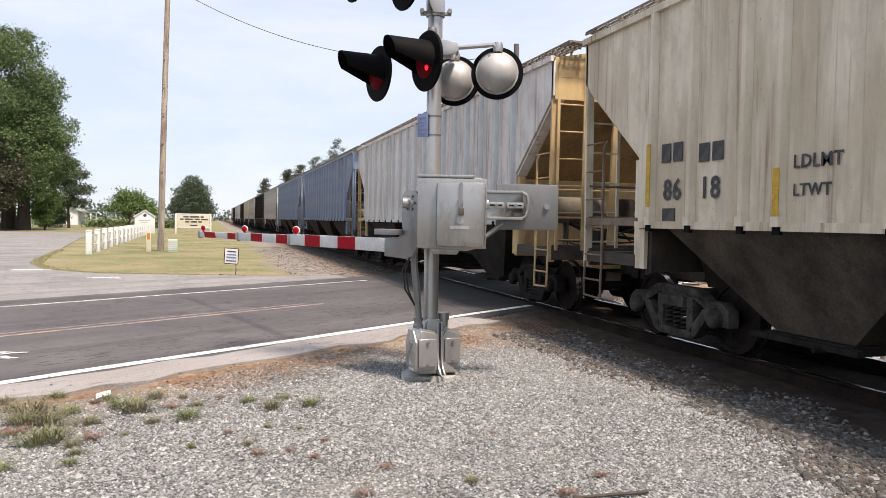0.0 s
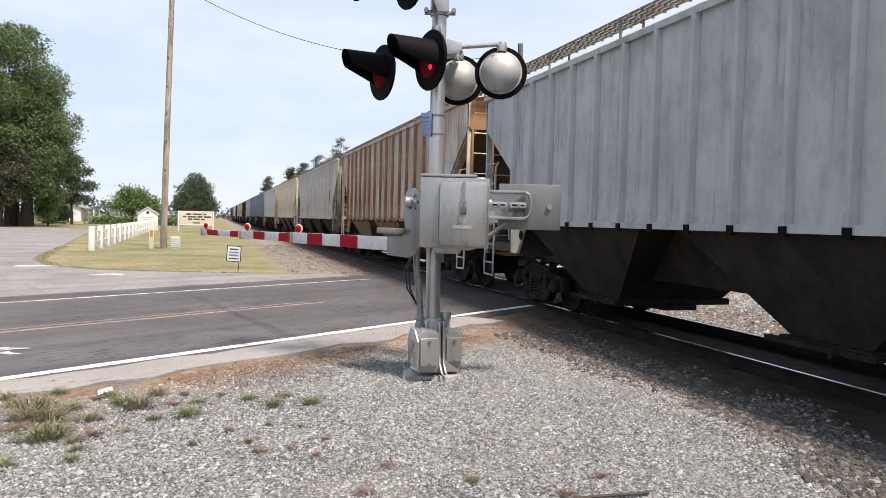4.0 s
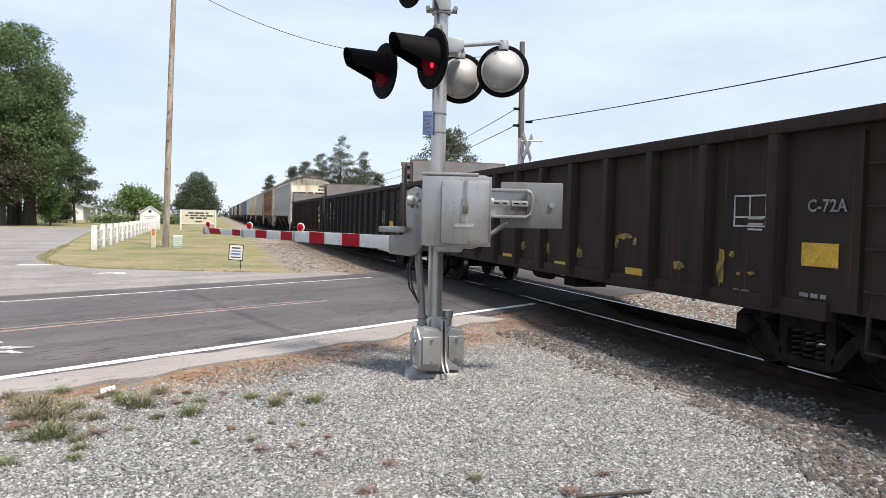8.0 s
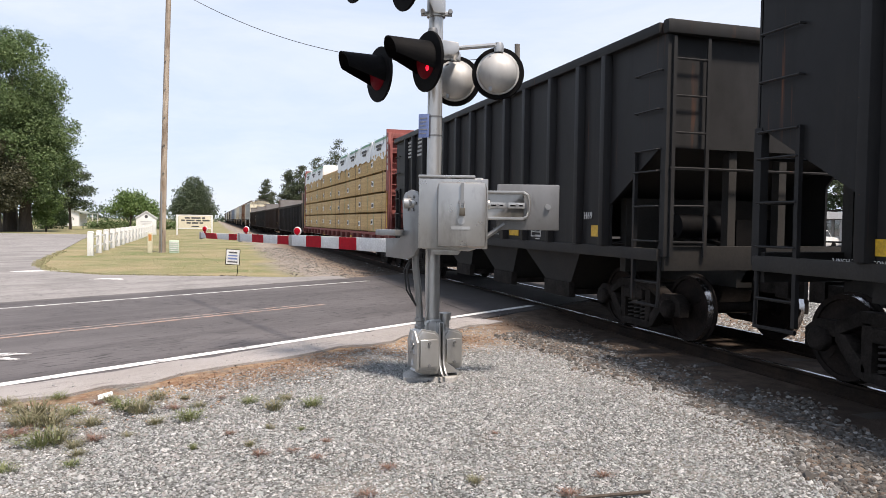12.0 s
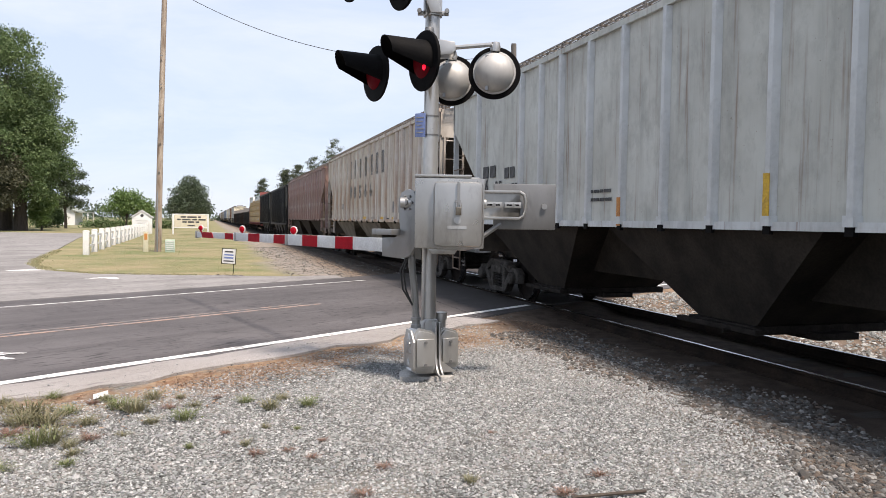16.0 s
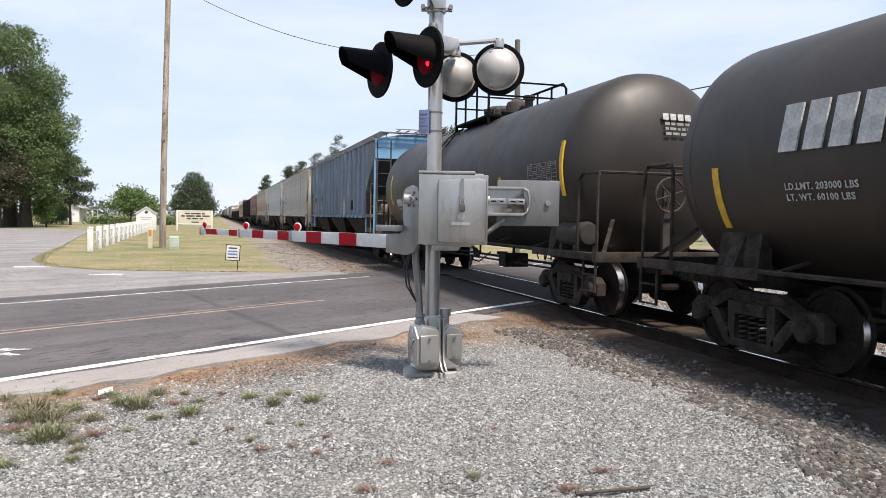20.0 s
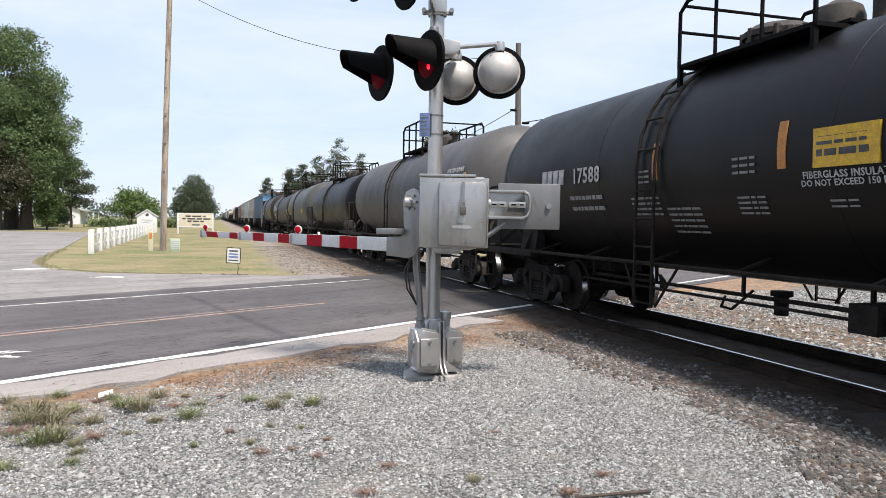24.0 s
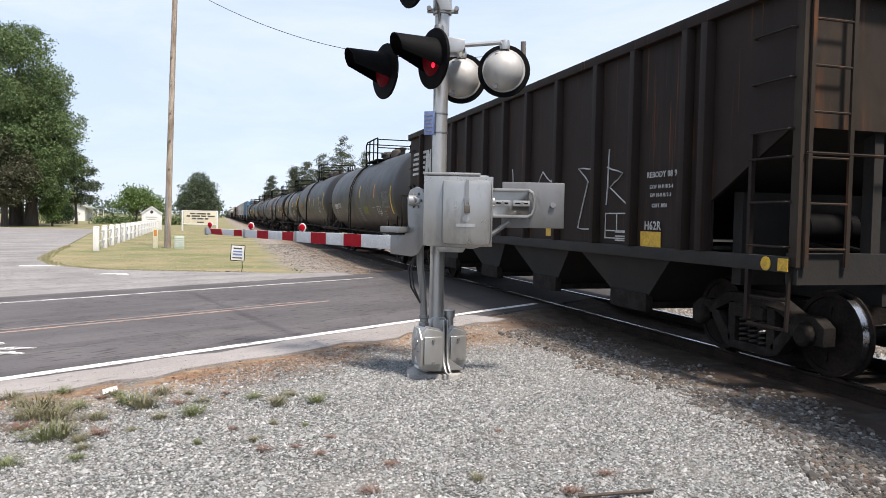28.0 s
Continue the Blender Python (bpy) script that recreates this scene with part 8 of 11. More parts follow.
tank_stripe(tank9[0], tank9[3], tank9[4], -6.82, 1.77, 2.69, YELLOW, 0.12)
tank_stripe(tank9[0], tank9[3], tank9[4], -4.03, 2.35, 2.86, ORANGE, 0.12)
tank_stripe(tank9[0], tank9[3], tank9[4], -1.07, 2.42, 2.90, YELLOW, 0.12)
tank_stripe(tank9[0], tank9[3], tank9[4], 1.26, 2.54, 2.94, YELLOW, 0.12)
tank_tag(tank9, -2.21, 1.90, 0.90, 0.28, OLIVE)
diamond(tank9[0], -5.78, 1.46, 0.30, -1.52, TRUCK)
text_part(tank9[0], "2 INCH TREAD COND SHOES", 0.07, -5.71, 1.045, LETTER_WHITE, -1.505)
tank_print(tank9, -5.47, 1.85, 0.35, 3, 0.093, 0.032, PRINT_WHITE)
tank_tag(tank9, -6.01, 1.88, 0.17, 0.11, RED)
tank_print(tank9, -0.69, 1.99, 0.54, 8, 0.072, 0.029, PRINT_WHITE)
tank_print(tank9, -3.50, 2.00, 0.59, 1, 0.086, 0.039, PRINT_WHITE)
text_part(coal3[0], "301", 0.44, 5.82, 1.91, LETTER_WHITE, -1.55)
text_part(coal3[0], "793", 0.39, 4.62, 1.94, LETTER_WHITE, -1.55)
text_part(coal3[0], "LDLMT 223100", 0.13, 4.60, 1.58, LETTER_WHITE, -1.55)
text_part(coal3[0], "LTWT 62000", 0.13, 4.69, 1.40, LETTER_WHITE, -1.55)
tag_box(coal3[0], 5.76, 1.40, 0.49, 0.22, YELLOW, -1.55)
tag_box(coal3[0], 3.66, 1.41, 0.44, 0.10, YELLOW, -1.55)
text_part(coal3[0], "REBODY 08 99", 0.11, -5.62, 2.26, LETTER_WHITE, -1.55)
text_part(coal3[0], "EXW 10-8 H12-4", 0.07, -5.59, 2.10, LETTER_WHITE, -1.55)
text_part(coal3[0], "EW 10-8 H12-3", 0.07, -5.58, 1.99, LETTER_WHITE, -1.55)
text_part(coal3[0], "CUFT 3830", 0.07, -5.56, 1.85, LETTER_WHITE, -1.55)
text_part(coal3[0], "H62R", 0.16, -5.41, 1.58, LETTER_WHITE, -1.55)
tag_box(coal3[0], -5.36, 1.40, 0.49, 0.21, YELLOW, -1.55)
data_panel(coal3[0], -4.46, 1.57, 0.68, 0.38, -1.55)
tag_box(coal3[0], -2.27, 1.43, 0.51, 0.14, YELLOW, -1.55)
print_rows(coal3[0], -5.76, 1.16, 0.48, 1, 0.073, 0.038, PRINT_WHITE, -1.55)
tag_box(coal3[0], 0.99, 1.41, 0.48, 0.11, YELLOW, -1.55)
stroke(coal3[0], ((-3.73, 2.44), (-3.22, 2.47), (-3.55, 2.24), (-3.25, 1.51), (-3.70, 1.50)), -1.55)
stroke(coal3[0], ((-4.21, 2.71), (-4.14, 1.88)), -1.55)
stroke(coal3[0], ((-4.15, 2.44), (-4.58, 2.32), (-4.26, 2.13), (-4.79, 1.85)), -1.55)
stroke(coal3[0], ((-0.35, 2.64), (-0.41, 2.29)), -1.55)
stroke(coal3[0], ((-1.60, 2.25), (-1.82, 2.50), (-2.17, 2.29), (-2.40, 2.54)), -1.55)
logo_stripes(coal3[0], 7.60, 6.15, 2.89, 3.54, 5, 0.15)
logo_block(coal3[0], 6.22, 5.40, 2.87, 3.53, 0)
logo_block(coal3[0], 5.28, 4.50, 2.87, 3.53, 1)
bars(coal3[0], 6.19, 2.42, [0.17] * 2, 0.25, LETTER_WHITE, -1.55, 0.06)
part("yellow_ring", Shape().lathe([(0.052, 0.0), (0.074, 0.0), (0.074, 0.008), (0.052, 0.008)], (-1.605, -7.65, 1.22), (-1, 0, 0), 20), YELLOW, coal3[0], "worn yellow ring on the sill")
tag_box(coal3[0], -7.90, 1.22, 0.14, 0.13, YELLOW, -1.61)


# ---- lumber packs on the flat car ----
LUMBER = basic("sawn_lumber_ends", (0.52, 0.36, 0.17), (0.42, 0.28, 0.13), 0.85, 0, 1.2, 30, 0.3, 0.01)


def lumber_material():
    m, nt, b = nodes_of("stacked_sawn_boards")
    co = coords(nt)
    sep = nt.nodes.new("ShaderNodeSeparateXYZ")
    nt.links.new(co, sep.inputs[0])
    saw = maths(nt, "FRACT", maths(nt, "MULTIPLY", sep.outputs[2], 1 / 0.040))
    gap = ramp(nt, saw, 0.90, 0.97)
    row = nt.nodes.new("ShaderNodeTexWhiteNoise")
    row.noise_dimensions = "2D"
    cv = nt.nodes.new("ShaderNodeCombineXYZ")
    nt.links.new(maths(nt, "FLOOR", maths(nt, "MULTIPLY", sep.outputs[2], 1 / 0.040)), cv.inputs[0])
    oi = nt.nodes.new("ShaderNodeObjectInfo")
    nt.links.new(oi.outputs["Random"], cv.inputs[1])
    nt.links.new(cv.outputs[0], row.inputs["Vector"])
    c = blend(nt, row.outputs["Value"], (0.40, 0.265, 0.12), (0.53, 0.37, 0.185))
    c = blend(nt, ramp(nt, noise_node(nt, 3.0, co, 4, (1, 1, 8)), 0.4, 0.7), c, (0.42, 0.29, 0.13))
    c = blend(nt, maths(nt, "MULTIPLY", gap, maths(nt, "GREATER_THAN", noise_node(nt, 1.2, co, 2, (1, 1, 9)), 0.47)), c, (0.07, 0.045, 0.02))
    nt.links.new(c, b.inputs["Base Color"])
    b.inputs["Roughness"].default_value = 0.85
    bump(nt, b, gap, 0.5, 0.01)
    return m


BOARDS = lumber_material()
WRAP = basic("white_plastic_wrap", (0.74, 0.75, 0.75), (0.64, 0.66, 0.67), 0.35, 0, 2.5, 9, 0.5, 0.03, grain=0.08)
WRAP_GREEN = basic("green_wrap_print", (0.07, 0.27, 0.13), (0.10, 0.32, 0.17), 0.4)
STRAP = basic("green_strap", (0.26, 0.36, 0.20), (0.32, 0.38, 0.24), 0.5)
STRAP_DARK = basic("dark_strap", (0.05, 0.05, 0.045), (0.08, 0.08, 0.07), 0.5)
PAPER = basic("paper_tag", (0.76, 0.76, 0.76), (0.70, 0.70, 0.70), 0.7, grain=0.06)
lum_c = CARS_AT[lum[0]]
PL, PH = (2 * lum[2] - 1.0) / 9, 0.712
rnd = random.Random(17)


def code_bars():
    s = Shape().box(-0.009, 0.0, 0.10, 0.145, -0.06, 0.06)
    for k in range(9):
        s.box(-0.009, 0.0, 0.065 - k * 0.022, 0.065 - k * 0.022 + 0.006 + 0.004 * (k * 5 % 3), -0.055, 0.05)
    return s


def skirt(seed):
    """Loose wrap that hangs over the side with a ragged lower edge."""
    r = random.Random(seed)
    n = 40
    v, f = [], []
    for i in range(n + 1):
        u = i / n
        d = 0.13 + 0.09 * abs(math.sin(math.pi * (u * 2.2 + 0.3 * seed))) ** 1.5 + 0.10 * noise.noise(Vector((u * 3.0, seed * 3.1, 0))) + 0.015 * r.random()
        o = 0.014 + 0.012 * math.sin(u * 19 + seed) ** 2
        y = -PL / 2 + PL * u
        v += [(-0.646, y, 0.34), (-0.664 - o * 0.5, y, 0.14), (-0.668 - o, y, -d), (-0.662 - o, y, -d), (-0.655, y, 0.14), (-0.634, y, 0.34)]
    for i in range(n):
        f += [(i * 6 + q, i * 6 + (q + 1) % 6, i * 6 + 6 + (q + 1) % 6, i * 6 + 6 + q) for q in range(6)]
    f += [tuple(range(5, -1, -1)), tuple(range(n * 6, n * 6 + 6))]
    return Shape().add(v, f)


def pack(sx, j, layer):
    y0 = -lum[2] + 0.50 + j * PL
    z0 = 1.205 + layer * PH
    wrapped = layer == 4
    h = 0.56 if wrapped else PH - 0.03
    p = thing("lumber_pack", "white plastic-wrapped lumber pack with green print on a flat car" if wrapped else "strapped pack of sawn yellow lumber with a paper tag", "lumber", group="lumber packs on the flat car")
    x = sx * 0.82
    off = pose(x + rnd.uniform(-0.012, 0.012), y0 + PL / 2, z0)
    if wrapped:
        body = part("wrapped_load", lambda: Shape().prism([(-0.64, 0.0), (0.64, 0.0), (0.63, h - 0.05), (0.52, h), (-0.52, h), (-0.63, h - 0.05)], 1, -PL / 2 + 0.02, PL / 2 - 0.02), WRAP, p, key="wrap", bevel=0.03)
        part("green_print", lambda: Shape().prism([(-0.645, h - 0.14), (-0.632, h - 0.05), (-0.52, h + 0.005), (0.0, h + 0.006), (0.0, h + 0.001), (-0.52, h), (-0.63, h - 0.055), (-0.64, h - 0.14)], 1, -PL / 2 + 0.2, PL / 2 - 0.5), WRAP_GREEN, body, key="wrapgreen", smooth=False)
        if sx < 0:
            part("loose_wrap", skirt(j), WRAP, body, "loose torn plastic wrap")
        for k, w in enumerate((0.9, 0.6)):
            part("print_bar", lambda: Shape().box(-0.700, -0.688, -w / 2, w / 2, 0, 0.085), LETTER_BLACK, body, key=("wrapbar", k), at=pose(0, -0.1, 0.20 - k * 0.12), smooth=False)
    else:
        part("sawn_board_block", lambda: Shape().box(-0.66, 0.66, -PL / 2 + 0.012, PL / 2 - 0.012, 0.04, h), BOARDS, p, key="boards", bevel=0.006)
        for yy in (-0.8, 0.8):
            part("bearer", lambda: Shape().box(-0.64, 0.64, -0.045, 0.045, 0.0, 0.04), LUMBER, p, key="bearer", at=pose(0, yy, 0), smooth=False)
        if sx < 0:
            tag = part("paper_tag", lambda: Shape().box(-0.006, 0.006, -0.17, 0.17, -0.10, 0.10), PAPER, p, key="ptag", at=pose(-0.667, PL / 2 - 0.30 + rnd.uniform(-0.06, 0.06), h * rnd.uniform(0.40, 0.55), rnd.uniform(-6, 6), 0, 0), smooth=False)
            part("code_bar", lambda: code_bars(), LETTER_BLACK, tag, key="ptagbar", smooth=False)
    for k, yy in enumerate((-PL * 0.27, PL * 0.27)):
        part("strap", lambda: Shape().box(-0.668, -0.660, -0.012, 0.012, 0.02, h).box(-0.668, 0.66, -0.012, 0.012, h, h + 0.006), STRAP if (j + k) % 2 else STRAP_DARK, p, key=("strap", wrapped), at=pose(0, yy + rnd.uniform(-0.05, 0.05), 0), smooth=False)
    on_track((p,), lum_c, off)


for sx in (-1, 1):
    for j in range(9):
        for layer in range(4 if j in (4, 5) else 5):
            pack(sx, j, layer)
for k in range(5):
    tag_box(lum[0], -lum[2] + 0.20, 4.36 - 0.235 * k, 0.13, 0.17, LETTER_WHITE, -1.512, "lettering_block")
put("lettering", text_mesh("CAUTION", 0.13), LETTER_WHITE, lum[0], "", pose(-0.95, -(lum[2] - 0.22) - 0.004, 4.46, 90, 0, 0))
for e in (-1, 1):
    tag_box(lum[0], e * (lum[2] - 0.20), 2.0, 0.09, 1.25, YELLOW, -1.513, "reflector_strip")


# ---- crossing signal with gate ----
PLATE = metal_paint("dull_steel_plate", (0.22, 0.22, 0.218), (0.15, 0.149, 0.145), 0.42, 0.70)
DOME = metal_paint("dusty_silver_dome", (0.50, 0.495, 0.475), (0.36, 0.35, 0.335), 0.55, 0.40)
MECH = metal_paint("dull_cast_silver", (0.43, 0.425, 0.41), (0.32, 0.315, 0.30), 0.28, 0.76)
LENS_RED = plain("dark_red_lens", (0.075, 0.003, 0.006), 0.6, 0.0, 0.12)
LENS_RED.node_tree.nodes["Principled BSDF"].inputs["Specular IOR Level"].default_value = 0.05
LENS_LIT = plain("lit_red_lens", (0.95, 0.01, 0.03), 0.3, 0.0, 1.5)
RED_SHEET = basic("red_reflective", (0.44, 0.007, 0.018), (0.36, 0.006, 0.016), 0.6, 0, 6, 60, 0.03, spec=0.06)
WHITE_SHEET = basic("white_reflective", (0.72, 0.72, 0.71), (0.62, 0.62, 0.61), 0.5, 0, 6, 60, 0.03)
BLUE_SIGN = basic("blue_sign_sheet", (0.13, 0.19, 0.40), (0.17, 0.23, 0.43), 0.45, 0, 6, 60, 0.03)
CONCRETE = basic("grey_concrete", (0.42, 0.41, 0.39), (0.33, 0.32, 0.30), 0.9, 0, 4, 50, 0.3, 0.006)
CABLE = plain("black_cable", (0.02, 0.02, 0.02), 0.6)
BRASS = plain("dull_padlock", (0.16, 0.14, 0.11), 0.4, 0.8)

sig = thing("crossing_signal", "silver railway crossing signal with lowered red and white gate", "crossing signal", pose(-4.85, 7.69, -0.06, 0, 0, -16.8))
part("mast", Shape().lathe([(0.079, 0.02), (0.079, 2.2), (0.077, 5.2), (0.0, 5.22)], (0, 0, 0), (0, 0, 1), 28), SILVER, sig, "silver painted steel mast")
part("foundation", Shape().prism([(-0.29, -0.24), (0.24, -0.22), (0.29, -0.08), (0.27, 0.22), (-0.24, 0.24), (-0.31, 0.04)], 2, -0.3, 0.035), CONCRETE, sig, "low concrete foundation", bevel=0.015)
BASE_AT = pose(0, 0, 0.035, 0, 0, 21) @ Matrix.Diagonal((1, 1, 1.10, 1))
base = part("junction_base", Shape().prism([(-0.07, 0.02), (0.07, 0.02), (0.085, 0.5), (0.06, 0.54), (-0.06, 0.54), (-0.085, 0.5)], 1, -0.12, 0.12)
            .prism([(-0.20, 0.03), (0.26, 0.03), (0.20, 0.07), (0.06, 0.16), (-0.06, 0.16), (-0.14, 0.07)], 1, -0.20, 0.16), SILVER, sig, "silver cast junction base", bevel=0.012, at=BASE_AT)
for x0, x1, y0, z1, tilt in ((-0.26, -0.035, -0.30, 0.46, 0), (0.085, 0.285, -0.16, 0.44, 0)):
    b = part("junction_box", Shape().prism([(x0, 0.10), (x0 + 0.02, 0.08), (x1 - 0.02, 0.08), (x1, 0.10), (x1, z1 - 0.06), (x1 - 0.03, z1 - 0.03), (x0 + 0.05, z1 + 0.0), (x0, z1 - 0.06)], 1, y0, y0 + 0.30), SILVER, sig, "silver junction box", bevel=0.015, at=BASE_AT)
    part("flange", Shape().prism([(x0 - 0.018, 0.085), (x0 + 0.01, 0.062), (x1 - 0.01, 0.062), (x1 + 0.018, 0.085), (x1 + 0.018, z1 - 0.05), (x1 - 0.02, z1 - 0.012), (x0 + 0.05, z1 + 0.02), (x0 - 0.018, z1 - 0.05)], 1, y0 + 0.03, y0 + 0.055), SILVER, b, bevel=0.006)
    part("box_cover", Shape().box(x0 + 0.015, x1 - 0.015, y0 - 0.03, y0 + 0.002, 0.12, z1 - 0.08), SILVER, b, bevel=0.012)
    for zx in (0.14, z1 - 0.11):
        part("bolt", Shape().lathe([(0.0, 0.0), (0.016, 0.0), (0.016, 0.02), (0, 0.02)], ((x0 + x1) / 2, y0 - 0.03, zx), (0, -1, 0), 6), ZINC, b)
part("side_cover", Shape().prism([(-0.33, 0.10), (-0.05, 0.10), (-0.02, 0.34), (-0.10, 0.46), (-0.24, 0.46), (-0.34, 0.36)], 0, -0.285, -0.262), SILVER, sig, "flanged side cover", bevel=0.008, at=BASE_AT)
for z in (0.16, 0.40):
    part("cast_arrow", Shape().prism([(-0.23, z - 0.03), (-0.15, z - 0.03), (-0.19, z + 0.03)], 0, -0.292, -0.284), WHITE_SHEET, sig, "small triangular casting mark", at=BASE_AT, smooth=False)
part("cast_cross", Shape().beam((-0.288, -0.25, 0.24), (-0.288, -0.13, 0.34), 0.02, 0.02).beam((-0.288, -0.13, 0.24), (-0.288, -0.25, 0.34), 0.02, 0.02), SILVER, sig, at=BASE_AT)
for x in (0.0, 0.045):
    part("base_rib", Shape().prism([(-0.34, 0.03), (-0.30, 0.045), (-0.235, 0.12), (-0.215, 0.24), (-0.21, 0.52), (-0.10, 0.52), (-0.10, 0.03)], 0, x, x + 0.022), SILVER, sig, "flared upright rib of the base", bevel=0.006, at=BASE_AT)
part("cap_tube", Shape().lathe([(0.05, 0.0), (0.05, 0.1), (0.065, 0.1), (0.065, 0.17), (0, 0.18)], (0.16, 0.03, 0.42), (0, 0, 1), 16), SILVER, sig, at=BASE_AT)
part("conduit", Shape().tube([(-0.13, -0.10, 0.50), (-0.13, -0.10, 0.66), (-0.15, -0.12, 0.95), (-0.18, -0.14, 1.2), (-0.18, -0.16, 1.46)], 0.038, 10), ZINC, sig, "bent steel conduit")
part("conduit_collar", Shape().lathe([(0.055, 0), (0.055, 0.05), (0.045, 0.06), (0.045, 0.09), (0.055, 0.1), (0.055, 0.13)], (-0.13, -0.10, 0.52), (0, 0, 1), 14), ZINC, sig)
for dx in (0.0, 0.03):
    part("hanging_cable", Shape().tube([(-0.20, -0.2, 1.36), (-0.27 - dx, -0.2, 1.15), (-0.24 - dx, -0.18, 0.95), (-0.17, -0.13, 0.78)], 0.010, 6), CABLE, sig, "thin hanging black cable")
# gate mechanism
mech = part("gate_mechanism", Shape().prism([(-0.14, 1.45), (-0.11, 1.40), (0.36, 1.38), (0.50, 1.42), (0.54, 1.47), (0.54, 2.06), (0.50, 2.12), (-0.10, 2.12), (-0.14, 2.08)], 1, -0.52, -0.085), MECH, sig, "silver cast gate mechanism housing", bevel=0.022)
part("lid", Shape().box(-0.15, 0.42, -0.54, -0.08, 2.112, 2.142), MECH, mech, bevel=0.01)
part("housing_door", Shape().box(0.04, 0.535, -0.64, -0.515, 1.42, 2.07), MECH, mech, "bulged housing door", bevel=0.06)
part("door_flange", Shape().box(-0.145, 0.55, -0.535, -0.515, 1.405, 2.105), MECH, mech, bevel=0.008)
part("drain_box", Shape().prism([(-0.02, 1.40), (0.30, 1.40), (0.26, 1.34), (0.02, 1.34)], 1, -0.46, -0.14), MECH, mech, bevel=0.01)
part("hasp", Shape().box(0.272, 0.302, -0.665, -0.638, 1.84, 2.06).box(0.25, 0.31, -0.668, -0.64, 1.86, 1.885).tube([(0.268, -0.66, 1.86), (0.268, -0.672, 1.79), (0.308, -0.672, 1.79), (0.308, -0.66, 1.86)], 0.009, 6), ZINC, mech)
part("padlock", Shape().box(0.26, 0.316, -0.688, -0.655, 1.735, 1.815), BRASS, mech, "padlock", bevel=0.008)
part("cast_mark", Shape().box(0.18, 0.37, -0.647, -0.638, 1.60, 1.63).lathe([(0.035, 0), (0.035, 0.008), (0, 0.008)], (0.28, -0.639, 1.685), (0, -1, 0), 16), SILVER, mech)
part("shaft", Shape().tube([(-0.30, -0.32, 1.86), (0.58, -0.32, 1.86)], 0.055, 16), SILVER, sig, "main shaft through the housing")
# arm support on the left, counterweight on the right
ARM = Vector((-0.566, 0.824, 0.0))
arm_yaw = math.degrees(math.atan2(ARM.y, ARM.x))
sup = part("arm_support", Shape().prism([(-0.13, 0.03), (-0.09, 0.11), (0.0, 0.14), (0.09, 0.11), (0.13, 0.03), (0.12, -0.20), (0.10, -0.30), (0.17, -0.36), (0.38, -0.37)] + [(0.38, -0.565), (0.06, -0.58), (-0.05, -0.54), (-0.11, -0.45), (-0.125, -0.24)], 1, -0.02, 0.02),
           ZINC, sig, "curved steel gate arm support", bevel=0.006, at=Matrix.Translation((-0.215, -0.32, 1.86)) @ pose(0, 0, 0, 0, 0, arm_yaw + 12))
for j in range(6):
    a = 2 * math.pi * j / 6
    part("bolt", Shape().lathe([(0, 0), (0.014, 0), (0.014, 0.02), (0, 0.02)], (0.075 * math.cos(a), 0.02, 0.075 * math.sin(a)), (0, 1, 0), 6), ZINC, sup)
part("hub_bolt", Shape().lathe([(0, 0), (0.035, 0), (0.035, 0.04), (0, 0.045)], (0, 0.02, 0), (0, 1, 0), 10), ZINC, sup)
part("support_shelf", Shape().box(0.10, 0.40, 0.02, 0.15, -0.335, -0.275), ZINC, sup, bevel=0.006)
# tapering arm in three telescoping lengths with slanted red bands
ROOT = Vector((-0.446, -0.01, 1.41))
arm = part("gate_arm", Shape().box(0.0, 3.1, -0.02, 0.02, -0.075, 0.075), WHITE_SHEET, sig, "white gate arm with red reflective bands", at=Matrix.Translation(ROOT) @ pose(0, 0, 0, 0, 0.5, 121.4), bevel=0.006)
part("arm_section", Shape().box(3.0, 5.6, -0.017, 0.017, -0.065, 0.065), WHITE_SHEET, arm, bevel=0.006)
part("arm_section", Shape().box(5.5, 8.25, -0.014, 0.014, -0.055, 0.055), WHITE_SHEET, arm, bevel=0.006)
for x0, x1, h in ((0.84, 1.34, 0.074), (1.91, 2.43, 0.074), (3.12, 3.58, 0.064), (4.25, 4.80, 0.064), (5.68, 6.15, 0.054), (6.91, 7.70, 0.054)):
    part("red_band", Shape().prism([(x0, -h), (x1, -h), (x1 + (0.12 if x0 > 6.5 else 0.0), h), (x0 + (0.12 if x0 > 6.5 else 0.0), h)], 1, -0.024, 0.024), RED_SHEET, arm, "red reflective band", smooth=False)
for x in (3.03, 5.54, 8.2):
    part("clamp", Shape().box(x - 0.04, x + 0.04, -0.03, 0.03, -0.075, 0.075), ZINC, arm, bevel=0.006)
for x in (2.81, 5.19, 7.9):
    lamp = part("arm_lamp", Shape().lathe([(0, -0.04), (0.04, -0.03), (0.048, -0.02), (0.048, 0.02), (0.04, 0.03), (0, 0.04)], (x, 0, 0.13), (0.6, -0.8, 0), 18).box(x - 0.02, x + 0.02, -0.015, 0.015, 0.05, 0.1), RED_SHEET, arm, "round red gate arm lamp")
    part("lamp_rim", Shape().tube([(x + 0.8 * 0.05 * math.cos(a), 0.6 * 0.05 * math.cos(a), 0.13 + 0.05 * math.sin(a)) for a in (2 * math.pi * j / 18 for j in range(19))], 0.012, 6), WHITE_SHEET, lamp)
